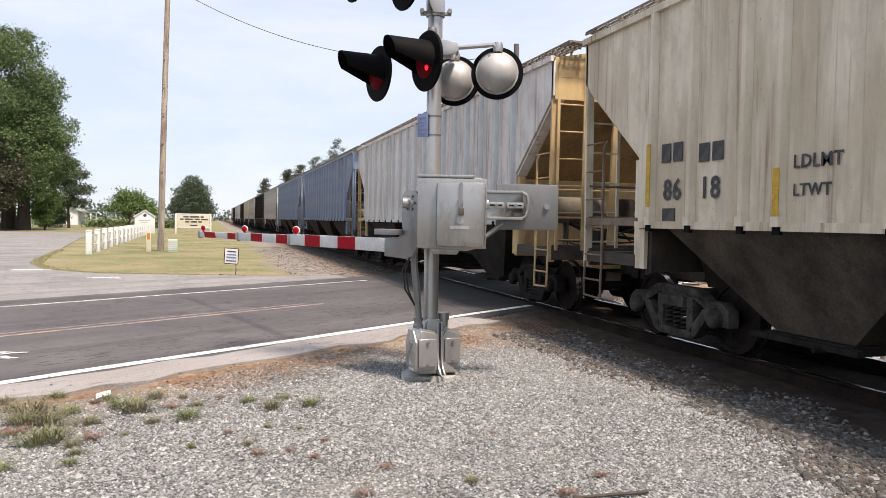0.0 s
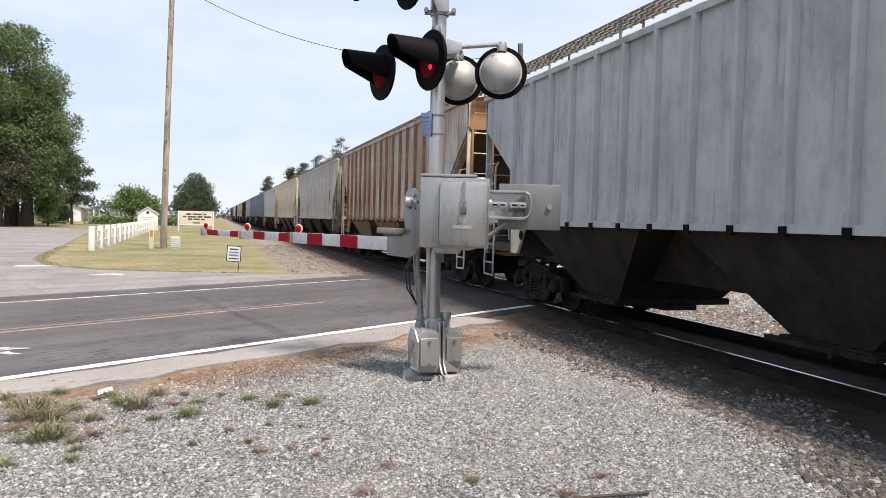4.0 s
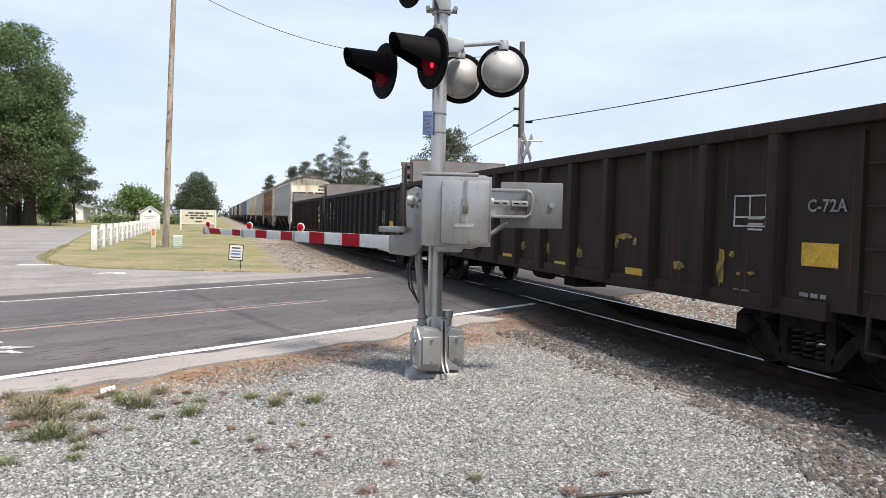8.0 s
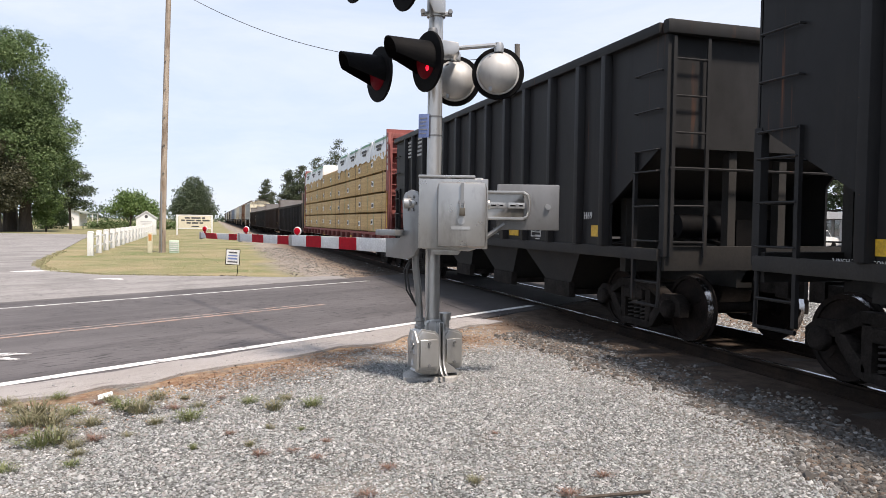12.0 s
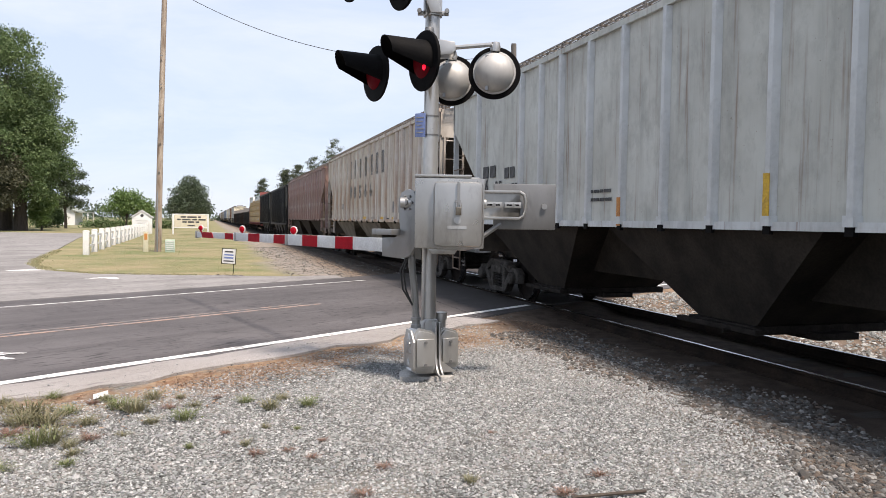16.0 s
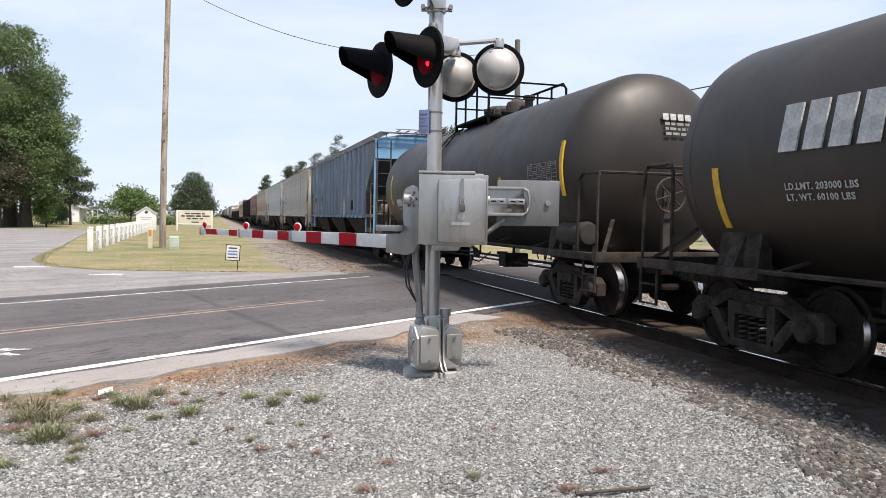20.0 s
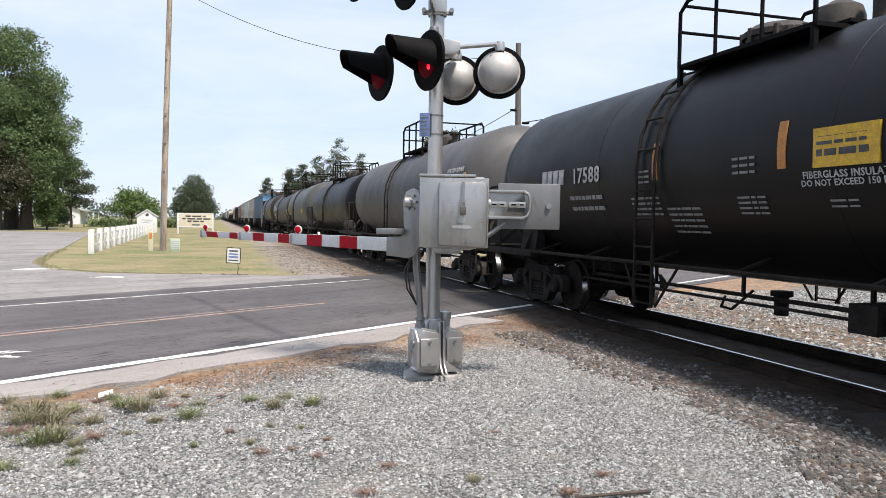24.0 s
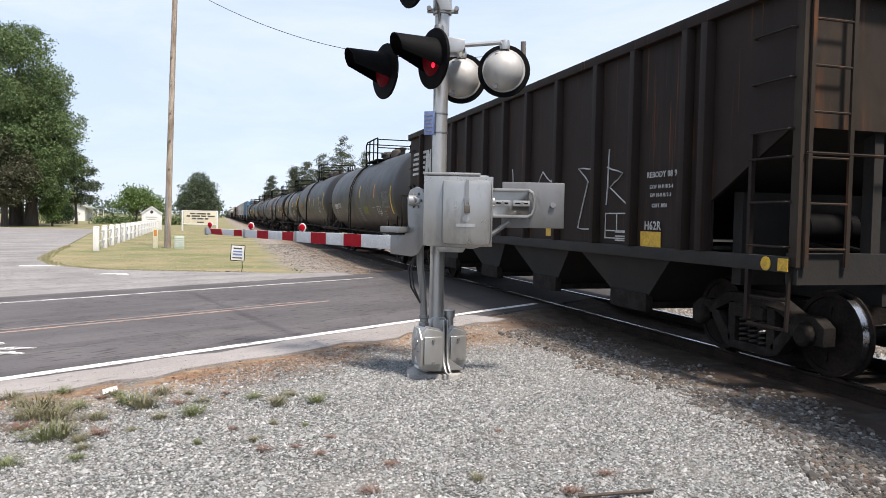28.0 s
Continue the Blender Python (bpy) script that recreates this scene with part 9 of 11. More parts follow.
cw = part("counterweight_arm", Shape().box(0.54, 0.93, -0.38, -0.335, 1.70, 1.73).box(0.54, 0.93, -0.38, -0.335, 1.97, 2.0).box(0.54, 0.93, -0.335, -0.322, 1.70, 2.0)
          .tube([(0.92, -0.36, 1.715), (0.965, -0.36, 1.74), (0.985, -0.36, 1.80), (0.985, -0.36, 1.90), (0.965, -0.36, 1.96), (0.92, -0.36, 1.985)], 0.018, 6), MECH, sig, "silver counterweight arm", bevel=0.006)
for x in (0.57, 0.77):
    part("slot_plate", Shape().box(x, x + 0.17, -0.352, -0.336, 1.82, 1.88), SILVER, cw, bevel=0.004)
    part("bolt", Shape().lathe([(0, 0), (0.02, 0), (0.02, 0.025), (0, 0.025)], (x + 0.09, -0.352, 1.85), (0, -1, 0), 6), ZINC, cw)
    part("slot", Shape().box(x + 0.02, x + 0.15, -0.3545, -0.3515, 1.842, 1.858), BLACK, cw, smooth=False)
part("counterweight", Shape().box(0.66, 1.30, -0.315, -0.25, 1.60, 2.07), PLATE, sig, "flat steel counterweight", bevel=0.012)
part("counterweight_bolt", Shape().lathe([(0, 0), (0.03, 0), (0.03, 0.03), (0, 0.03)], (1.18, -0.315, 1.84), (0, -1, 0), 8), ZINC, sig)
part("brace", Shape().tube([(0.52, -0.30, 1.50), (0.74, -0.30, 1.66)], 0.026, 8), ZINC, sig)


def flasher(x, y, z, facing, lit, size=1.06, front=False):
    """A hooded lamp on a black disc; facing is its direction in the signal's own space."""
    d = Vector((*facing, 0)).normalized()
    f = part("flasher", Shape().lathe([(0.0, -0.03), (0.255, -0.015), (0.26, 0.0), (0.255, 0.01), (0.15, 0.012), (0.0, 0.012)], (0, 0, 0), d, 36), BLACK, sig, "red flasher on a black disc", at=pose(x, y, z) @ Matrix.Scale(size, 4))
    if front:
        part("lamp_dome", Shape().lathe([(0.16, -0.02), (0.15, -0.05), (0.11, -0.08), (0.0, -0.09)], (0, 0, 0), d, 28), BLACK, f, "shallow black lamp housing")
    else:
        part("lamp_dome", Shape().lathe([(0.195, -0.02), (0.195, -0.05), (0.175, -0.115), (0.13, -0.16), (0.065, -0.188), (0.0, -0.195)], (0, 0, 0), d, 32), DOME, f, "silver domed lamp housing")
        part("dome_rim", Shape().lathe([(0.19, -0.018), (0.212, -0.018), (0.212, -0.035), (0.19, -0.04)], (0, 0, 0), d, 32), DOME, f)
    part("lens", Shape().lathe([(0.15, 0.014), (0.13, 0.035), (0.07, 0.05), (0.0, 0.055)], (0, 0, 0), d, 28), LENS_RED, f, "dark red lens")
    if lit:
        sd = Vector((0, 0, 1)).cross(d)
        part("lit_spot", Shape().lathe([(0.026, 0.0), (0.018, 0.010), (0, 0.014)], sd * 0.075 + Vector((0, 0, -0.07)) + d * 0.040, d, 12), LENS_LIT, f, "glowing red spot")
    # hood: a tapering visor round the upper part of the lens, open below
    sd = Vector((0, 0, 1)).cross(d)
    v, n = [], 17
    for k, (r0, r1) in enumerate(((0.175, 0.098), (0.165, 0.090))):
        for i in range(n):
            a = radians(-30 + 240 * i / (n - 1))
            ln = 0.36 + 0.035 * math.sin(a)
            p = sd * math.cos(a) + Vector((0, 0, 1)) * math.sin(a)
            v += [p * r0 + d * 0.01, p * r1 + d * ln + Vector((0, 0, 0.072))]
    faces = []
    for i in range(n - 1):
        a, b = 2 * i, 2 * n + 2 * i
        faces += [(a, a + 1, a + 3, a + 2), (b, b + 2, b + 3, b + 1), (a + 1, b + 1, b + 3, a + 3)]
    part("hood", Shape().add(v, faces), BLACK, f, "black metal hood")
    for dz in () if front else (0.13, -0.17):
        part("latch", Shape().box(-0.015, 0.015, -0.015, 0.015, -0.02, 0.02), ZINC, f, at=Matrix.Translation(-d * 0.12 + Vector((0, 0, dz)) + sd * 0.07))
    return f


FRONT, BACK = (-0.86, -0.51), (0.12, 0.99)
flasher(-0.61, 0.14, 3.26, FRONT, False, 1.15, True)
flasher(-0.08, -0.36, 3.30, FRONT, True, 1.18, True)
flasher(0.22, 0.25, 3.22, BACK, False)
flasher(0.66, -0.10, 3.24, BACK, False)
flasher(-0.88, 0.12, 4.32, FRONT, False, 1.15, True)
flasher(-0.31, -0.34, 4.12, FRONT, False, 1.18, True)
part("front_arm", Shape().tube([(-0.58, 0.24, 3.50), (-0.30, 0.02, 3.48), (-0.02, -0.18, 3.50), (0.0, -0.08, 3.52)], 0.026, 10), BLACK, sig, "black arm of the front lamps")
part("cross_arm", Shape().tube([(0.05, -0.09, 3.53), (0.22, -0.1, 3.50), (0.62, -0.18, 3.52), (0.66, -0.18, 3.46)], 0.024, 10).tube([(0.1, 0.0, 3.5), (0.22, 0.17, 3.44)], 0.024, 8), SILVER, sig, "silver lamp cross arms")
part("arm_box", Shape().prism([(0.02, 3.40), (0.21, 3.42), (0.25, 3.46), (0.24, 3.55), (0.03, 3.58)], 1, -0.16, 0.06), SILVER, sig, "cast junction of the cross arms", bevel=0.012)
for x, y, z, mat in ((-0.52, 0.22, 3.51, BLACK), (-0.03, -0.28, 3.61, PLATE), (0.66, -0.16, 3.50, SILVER), (0.22, 0.20, 3.48, SILVER)):
    part("arm_knuckle", Shape().lathe([(0.0, -0.06), (0.05, -0.05), (0.055, 0.0), (0.045, 0.045), (0, 0.06)], (x, y, z), (0, 0, 1), 14), mat, sig)
part("mast_clamp", Shape().lathe([(0.08, -0.09), (0.10, -0.09), (0.10, 0.09), (0.08, 0.09)], (0, 0, 3.93), (0, 0, 1), 24).box(-0.16, 0.17, -0.03, 0.03, 3.86, 3.90).prism([(-0.12, 4.1), (-0.02, 3.86), (0.1, 3.86), (0.02, 4.1)], 1, -0.12, -0.08), SILVER, sig, "clamp of the upper lamp arm", bevel=0.006)
for x in (-0.14, 0.15):
    part("bolt", Shape().lathe([(0, -0.03), (0.025, -0.03), (0.025, 0.03), (0, 0.03)], (x, -0.05, 3.89), (0, -1, 0), 8), ZINC, sig)
plate = part("notice_plate", Shape().box(-0.06, 0.06, -0.005, 0.005, -0.125, 0.125), BLUE_SIGN, sig, "small blue notice plate", bevel=0.003, at=pose(-0.115, -0.05, 2.69, 0, 0, -25))
for k in range(5):
    part("print_bar", Shape().box(-0.045, 0.045 - 0.012 * (k % 3), -0.008, -0.0052, 0.075 - k * 0.04, 0.085 - k * 0.04), PRINT_WHITE, plate, smooth=False)
for z in (2.59, 2.79):
    part("strap", Shape().lathe([(0.080, -0.008), (0.083, -0.008), (0.083, 0.008), (0.080, 0.008)], (0, 0, z), (0, 0, 1), 24), PLATE, sig)

# ---- stones ----
def fast_mesh(name, verts, faces):
    """A mesh from arrays; all faces have the same number of corners."""
    me = bpy.data.meshes.new(name)
    k = faces.shape[1]
    me.vertices.add(len(verts))
    me.vertices.foreach_set("co", verts.astype(np.float32).ravel())
    me.loops.add(faces.size)
    me.loops.foreach_set("vertex_index", faces.astype(np.int32).ravel())
    me.polygons.add(len(faces))
    me.polygons.foreach_set("loop_start", np.arange(0, faces.size, k, dtype=np.int32))
    me.polygons.foreach_set("loop_total", np.full(len(faces), k, dtype=np.int32))
    me.update(calc_edges=True)
    me.materials.append(None)
    return me


PHI = (1 + 5 ** 0.5) / 2
ICO_V = np.array([(-1, PHI, 0), (1, PHI, 0), (-1, -PHI, 0), (1, -PHI, 0), (0, -1, PHI), (0, 1, PHI), (0, -1, -PHI), (0, 1, -PHI), (PHI, 0, -1), (PHI, 0, 1), (-PHI, 0, -1), (-PHI, 0, 1)]) / 1.9
ICO_F = np.array([(0, 11, 5), (0, 5, 1), (0, 1, 7), (0, 7, 10), (0, 10, 11), (1, 5, 9), (5, 11, 4), (11, 10, 2), (10, 7, 6), (7, 1, 8), (3, 9, 4), (3, 4, 2), (3, 2, 6), (3, 6, 8), (3, 8, 9), (4, 9, 5), (2, 4, 11), (6, 2, 10), (8, 6, 7), (9, 8, 1)])


OCT_V = np.array([(1, 0.2, 0), (-1, -0.1, 0.1), (0.1, 1, 0), (-0.1, -1, 0), (0, 0.1, 1), (0.1, 0, -1.0)])
OCT_F = np.array([(0, 2, 4), (2, 1, 4), (1, 3, 4), (3, 0, 4), (2, 0, 5), (1, 2, 5), (3, 1, 5), (0, 3, 5)])


def stones(name, spots, size, material, label, category, rng, small=False):
    n = len(spots)
    base_v, base_f = (OCT_V, OCT_F) if small else (ICO_V, ICO_F)
    v = base_v[None] * (1 + rng.uniform(-0.28, 0.28, (n, len(base_v), 1)))
    v = v * (rng.uniform(0.55, 1.25, (n, 1, 3)) * rng.lognormal(0, 0.33, (n, 1, 1)) * size * np.array([1, 1, 0.72]))
    a = rng.uniform(0, 6.283, n)
    tl = rng.uniform(-0.5, 0.5, n)
    c, s = np.cos(a)[:, None], np.sin(a)[:, None]
    x, y, z = v[..., 0], v[..., 1], v[..., 2]
    z, x = z * np.cos(tl)[:, None] - x * np.sin(tl)[:, None], x * np.cos(tl)[:, None] + z * np.sin(tl)[:, None]
    v = np.stack([x * c - y * s, x * s + y * c, z], -1) + spots[:, None, :]
    f = (base_f[None] + (np.arange(n) * len(base_v))[:, None, None]).reshape(-1, 3)
    me = fast_mesh(name, v.reshape(-1, 3), f)
    me.shade_flat()
    ob = put(name, me, material)
    return tagged(ob, label, category, kind="stuff")


def stone_mat(name, tones):
    m, nt, b = nodes_of(name)
    geo = nt.nodes.new("ShaderNodeNewGeometry")
    cr = nt.nodes.new("ShaderNodeValToRGB")
    cr.color_ramp.interpolation = "CONSTANT"
    for i, c in enumerate(tones):
        e = cr.color_ramp.elements[i] if i < 2 else cr.color_ramp.elements.new(i / len(tones))
        e.position, e.color = i / len(tones), (*c, 1)
    nt.links.new(geo.outputs["Random Per Island"], cr.inputs[0])
    co = coords(nt)
    c = blend(nt, ramp(nt, noise_node(nt, 60, co, 3), 0.35, 0.75), cr.outputs[0], blend(nt, 0.4, cr.outputs[0], (0.05, 0.045, 0.04)))
    nt.links.new(c, b.inputs["Base Color"])
    b.inputs["Roughness"].default_value = 0.9
    return m


rng = np.random.default_rng(5)
CHIPS = stone_mat("grey_gravel_chips", ((0.195, 0.207, 0.200), (0.25, 0.268, 0.259), (0.31, 0.325, 0.315), (0.145, 0.154, 0.15), (0.24, 0.228, 0.217), (0.345, 0.349, 0.342), (0.275, 0.264, 0.255), (0.105, 0.107, 0.107), (0.235, 0.24, 0.247), (0.45, 0.45, 0.44)))
BALLAST = stone_mat("dark_ballast_stone", ((0.072, 0.068, 0.062), (0.11, 0.107, 0.10), (0.048, 0.044, 0.04), (0.14, 0.138, 0.132), (0.062, 0.055, 0.049), (0.092, 0.088, 0.082), (0.25, 0.245, 0.235), (0.042, 0.038, 0.035), (0.125, 0.098, 0.077), (0.085, 0.062, 0.048)))


def scatter(n, x0, x1, y0, y1, keep, size):
    p = np.stack([rng.uniform(x0, x1, n), rng.uniform(y0, y1, n)], -1)
    ok = np.array([keep(a, b) for a, b in p])
    p = p[ok]
    z = np.array([bed(a, b) for a, b in p])
    return np.column_stack([p, z + size * 0.15])


def ballast_edge(x, y):
    """Where the pale chips give way to the coarse ballast."""
    a = -3.0 if y > 7.5 else -3.0 + 0.35 * (7.5 - y) / 1.0 if y > 6.5 else -2.65 - 0.25 * (6.5 - y) / 1.9 if y > 4.6 else -2.9 - 0.55 * (4.6 - y)
    return a + 0.22 * noise.noise(Vector((x * 1.5, y * 1.5, 5)))


def in_ballast(x, y):
    if -0.567 * x + 0.824 * y > 10.3 or x < ballast_edge(x, y) - 0.10 * random.random():
        return False
    return random.random() < (1.0 if y < 6.2 else 0.30) * max(0.0, min(1, (-1.30 - x + 0.45 * noise.noise(Vector((x, y, 2)))) / 0.7))


def in_gravel(x, y):
    n = -0.567 * x + 0.824 * y
    edge = 11.0 + 0.6 * noise.noise(Vector((x * 0.8, y * 0.8, 3)))
    if n > edge or x > ballast_edge(x, y) + 0.15 * random.random() + (1.1 if y > 6.2 and random.random() < 0.16 else 0.0):
        return False
    thin = max(0.0, min(1.0, (n - 9.4 + 1.25 * max(0.0, min(1.0, (x + 5.0) / 2.6))) / 1.6)) * (0.6 if x < -5.5 else 0.82)
    sparse = max(0.0, -(x + 7.7 + 0.27 * y) / 1.6) + max(0.0, (2.9 - y) / 1.1)
    return random.random() > max(thin, sparse)


random.seed(11)
stones("gravel", scatter(285000, -11.2, -1.9, 1.7, 11.6, in_gravel, 0.010), 0.0104, CHIPS, "loose pale grey gravel chips beside the signal", "gravel", rng, True)
stones("ballast", np.vstack([scatter(58000, -4.3, -1.0, 2.4, 13.0, in_ballast, 0.012),
                             scatter(5000, -5.0, -0.95, 21.0, 46.0, lambda x, y: -0.567 * x + 0.824 * y > 19.2 and random.random() < min(1, 0.2 + (x + 5) / 2), 0.03)]),
       0.0195, BALLAST, "coarse dark grey railway ballast stones", "ballast", rng)
stones("far_gravel", np.vstack([scatter(22000, 1.0, 9.0, 4.0, 16.0, lambda x, y: -0.567 * x + 0.824 * y < 11.2, 0.03), scatter(6000, 1.0, 5.0, 22.0, 40.0, lambda x, y: -0.567 * x + 0.824 * y > 19.3, 0.02)]), 0.026, CHIPS, "pale gravel on the far side of the track", "gravel", rng, True)

strewn = scatter(9000, -12.0, -2.0, 6.0, 13.5, lambda x, y: 10.95 < -0.567 * x + 0.824 * y < 11.45 + 0.25 * random.random() and random.random() < 0.55, 0.01)
strewn[:, 2] = -0.040
stones("strewn_chips", strewn, 0.0085, CHIPS, "gravel chips strewn over the sandy shoulder", "gravel", rng, True)
stones("asphalt_crumbs", scatter(6500, -10.0, -6.2, 21.9, 24.0, lambda x, y: abs(y - 22.05 + 0.30 * (x + 5.2)) < 0.12 + 0.16 * random.random(), 0.02), 0.024, BALLAST, "dark crumbs of broken asphalt along the grass edge", "gravel", rng)

# ---- plants ----
GRASS = leaf_mat("green_grass_blades", (0.10, 0.13, 0.045), (0.19, 0.20, 0.09))
GRASS_DRY = leaf_mat("dry_grass_blades", (0.23, 0.20, 0.12), (0.125, 0.135, 0.07))
RED_WEED = leaf_mat("reddish_weed", (0.22, 0.11, 0.09), (0.16, 0.12, 0.08))
OAK = leaf_mat("dark_oak_leaves", (0.055, 0.098, 0.030), (0.120, 0.170, 0.062))
BROWN_LEAF = leaf_mat("brownish_cedar_leaves", (0.040, 0.046, 0.022), (0.070, 0.068, 0.034))
PINE = leaf_mat("pine_needles", (0.030, 0.050, 0.022), (0.060, 0.082, 0.034))
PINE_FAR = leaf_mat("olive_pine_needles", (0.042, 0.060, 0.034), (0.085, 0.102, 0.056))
# cedar green made paler, so that haze is put into the leaf colour
CEDAR = leaf_mat("hazy_grey_green_cedar", (0.045, 0.072, 0.038), (0.085, 0.112, 0.060))
LIGHT_LEAF = leaf_mat("fresh_green_leaves", (0.07, 0.13, 0.03), (0.12, 0.18, 0.05))
# leaf colour of the far woods includes the haze of distance
FAR_LEAF = leaf_mat("haze_tinted_leaves", (0.06, 0.09, 0.06), (0.085, 0.115, 0.075))
BARK = basic("brown_bark", (0.10, 0.08, 0.062), (0.06, 0.048, 0.04), 0.95, 0, 3, 20, 0.6, 0.03, (1, 1, 0.2))


def tuft_mesh(seed, blades, height, spread):
    r = np.random.default_rng(seed)
    v, f = [], []
    for i in range(blades):
        a, o, h = r.uniform(0, 6.283), r.uniform(0, spread * 0.5), height * r.uniform(0.4, 1.1)
        lean = r.uniform(0.1, 0.9) * spread
        p = np.array([o * math.cos(a), o * math.sin(a), 0])
        d = np.array([math.cos(a + r.uniform(-0.7, 0.7)), math.sin(a + r.uniform(-0.7, 0.7)), 0])
        s = np.array([-d[1], d[0], 0]) * r.uniform(0.0014, 0.0034)
        q = [p - s, p + s, p + d * lean * 0.4 + s + [0, 0, h * 0.65], p + d * lean * 0.4 - s + [0, 0, h * 0.65]]
        o4 = len(v)
        v += q + [p + d * lean + s * 0.3 + [0, 0, h], p + d * lean - s * 0.3 + [0, 0, h]]
        f += [(o4, o4 + 1, o4 + 2, o4 + 3), (o4 + 3, o4 + 2, o4 + 4, o4 + 5)]
        if r.uniform() < 0.5:
            k = len(v)
            m = p + d * lean * 0.5 + [0, 0, h * r.uniform(0.4, 0.9)]
            e = r.normal(0, 0.008, (3, 3))
            v += [m, m + e[0], m + e[0] + e[1], m + e[1]]
            f.append((k, k + 1, k + 2, k + 3))
    return fast_mesh("blades", np.array(v), np.array(f))


TUFTS = [tuft_mesh(40 + k, 150, 0.12, 0.20) for k in range(5)]
random.seed(3)
WEEDS = ((GRASS, "small green weed tuft growing in gravel"), (GRASS_DRY, "dry brownish weed tuft growing in gravel"), (RED_WEED, "low reddish weed growing in gravel"))
for x, y, size, kind_of in (
        (-8.46, 7.53, 0.75, 0), (-8.73, 7.12, 0.70, 1), (-8.51, 6.88, 1.50, 1), (-8.35, 6.61, 1.30, 1), (-8.53, 6.60, 1.20, 1), (-8.24, 6.92, 0.90, 0), (-8.04, 6.51, 0.80, 1), (-7.85, 7.02, 1.20, 0),
        (-7.71, 6.85, 1.20, 1), (-7.55, 6.44, 0.60, 1), (-7.59, 7.31, 0.80, 1), (-7.29, 6.51, 0.95, 0), (-7.23, 6.96, 0.60, 1), (-6.79, 6.97, 0.70, 0), (-6.58, 6.68, 0.85, 1), (-6.45, 7.02, 0.60, 1),
        (-6.25, 6.71, 0.85, 0), (-8.31, 6.02, 1.25, 0), (-8.22, 6.10, 1.10, 1), (-7.96, 6.09, 0.70, 2), (-8.07, 5.91, 0.60, 1), (-8.02, 5.71, 0.55, 1), (-8.02, 5.48, 0.55, 0), (-7.24, 5.67, 0.35, 0),
        (-7.73, 6.12, 0.45, 1), (-6.98, 5.99, 0.40, 2), (-6.84, 5.64, 0.40, 1), (-6.79, 5.41, 0.50, 2), (-6.55, 5.42, 0.40, 2), (-6.41, 5.21, 0.45, 2), (-6.28, 5.63, 0.35, 2), (-8.42, 5.45, 0.80, 0),
        (-8.55, 6.32, 0.90, 2), (-8.00, 7.33, 0.70, 1), (-7.44, 6.94, 0.60, 2), (-5.97, 4.87, 0.50, 2), (-6.20, 4.44, 0.50, 2), (-4.61, 4.38, 0.50, 2), (-5.50, 4.45, 0.45, 1), (-4.99, 4.12, 0.60, 2),
        (-4.96, 5.47, 0.30, 2), (-6.67, 6.08, 0.35, 1), (-6.43, 5.98, 0.30, 0), (-8.86, 7.39, 0.80, 1), (-8.10, 7.24, 0.50, 2), (-7.03, 7.25, 0.40, 2), (-7.36, 7.31, 0.45, 1)):
    t = put("weed_tuft", random.choice(TUFTS), WEEDS[kind_of][0], None, "", Matrix.Translation((x, y, bed(x, y) + 0.003)) @ pose(0, 0, 0, 0, 0, random.uniform(0, 360)) @ Matrix.Diagonal((size * 0.88, size * 0.88, size * (0.45 if kind_of == 2 else random.uniform(0.6, 0.95)), 1)))
    tagged(t, WEEDS[kind_of][1], "weed", "weeds in the gravel")

# dead leaves and pine straw on the strip between road and gravel
def leaf_litter():
    r = np.random.default_rng(14)
    n = 16000
    u, nn = r.uniform(-9.5, 5.2, n), 10.55 + r.normal(0, 0.33, n)
    k = np.array([noise.noise(Vector((a * 0.7, b * 1.1, 7))) for a, b in zip(u, nn)])
    ok = (k > -0.12) & (nn < 11.02)
    u, nn = u[ok], nn[ok]
    x, y = ROAD_U.x * u + ROAD_N.x * nn, ROAD_U.y * u + ROAD_N.y * nn
    ok = x < -1.2
    x, y = x[ok], y[ok]
    n = len(x)
    z = np.array([max(bed(a, b), -0.04 if -0.567 * a + 0.824 * b > 11.05 else -1) for a, b in zip(x, y)]) + 0.006
    a = r.uniform(0, 6.283, n)
    ln, wd = r.uniform(0.006, 0.026, n), r.uniform(0.003, 0.009, n)
    ax, ay = np.cos(a) * ln, np.sin(a) * ln
    bx, by = -np.sin(a) * wd, np.cos(a) * wd
    t = r.uniform(0.0, 0.016, (4, n))
    v = np.stack([np.stack([x - ax, y - ay, z + t[0]], -1), np.stack([x + bx, y + by, z + t[1]], -1), np.stack([x + ax, y + ay, z + t[2]], -1), np.stack([x - bx, y - by, z + t[3]], -1)], 1).reshape(-1, 3)
    return fast_mesh("leaf_litter", v, np.arange(4 * n).reshape(-1, 4))


tagged(put("leaf_litter", leaf_litter(), leaf_mat("dead_brown_leaves", (0.17, 0.085, 0.05), (0.30, 0.21, 0.14))), "reddish dead leaves and pine straw along the road edge", "leaf litter", kind="stuff")

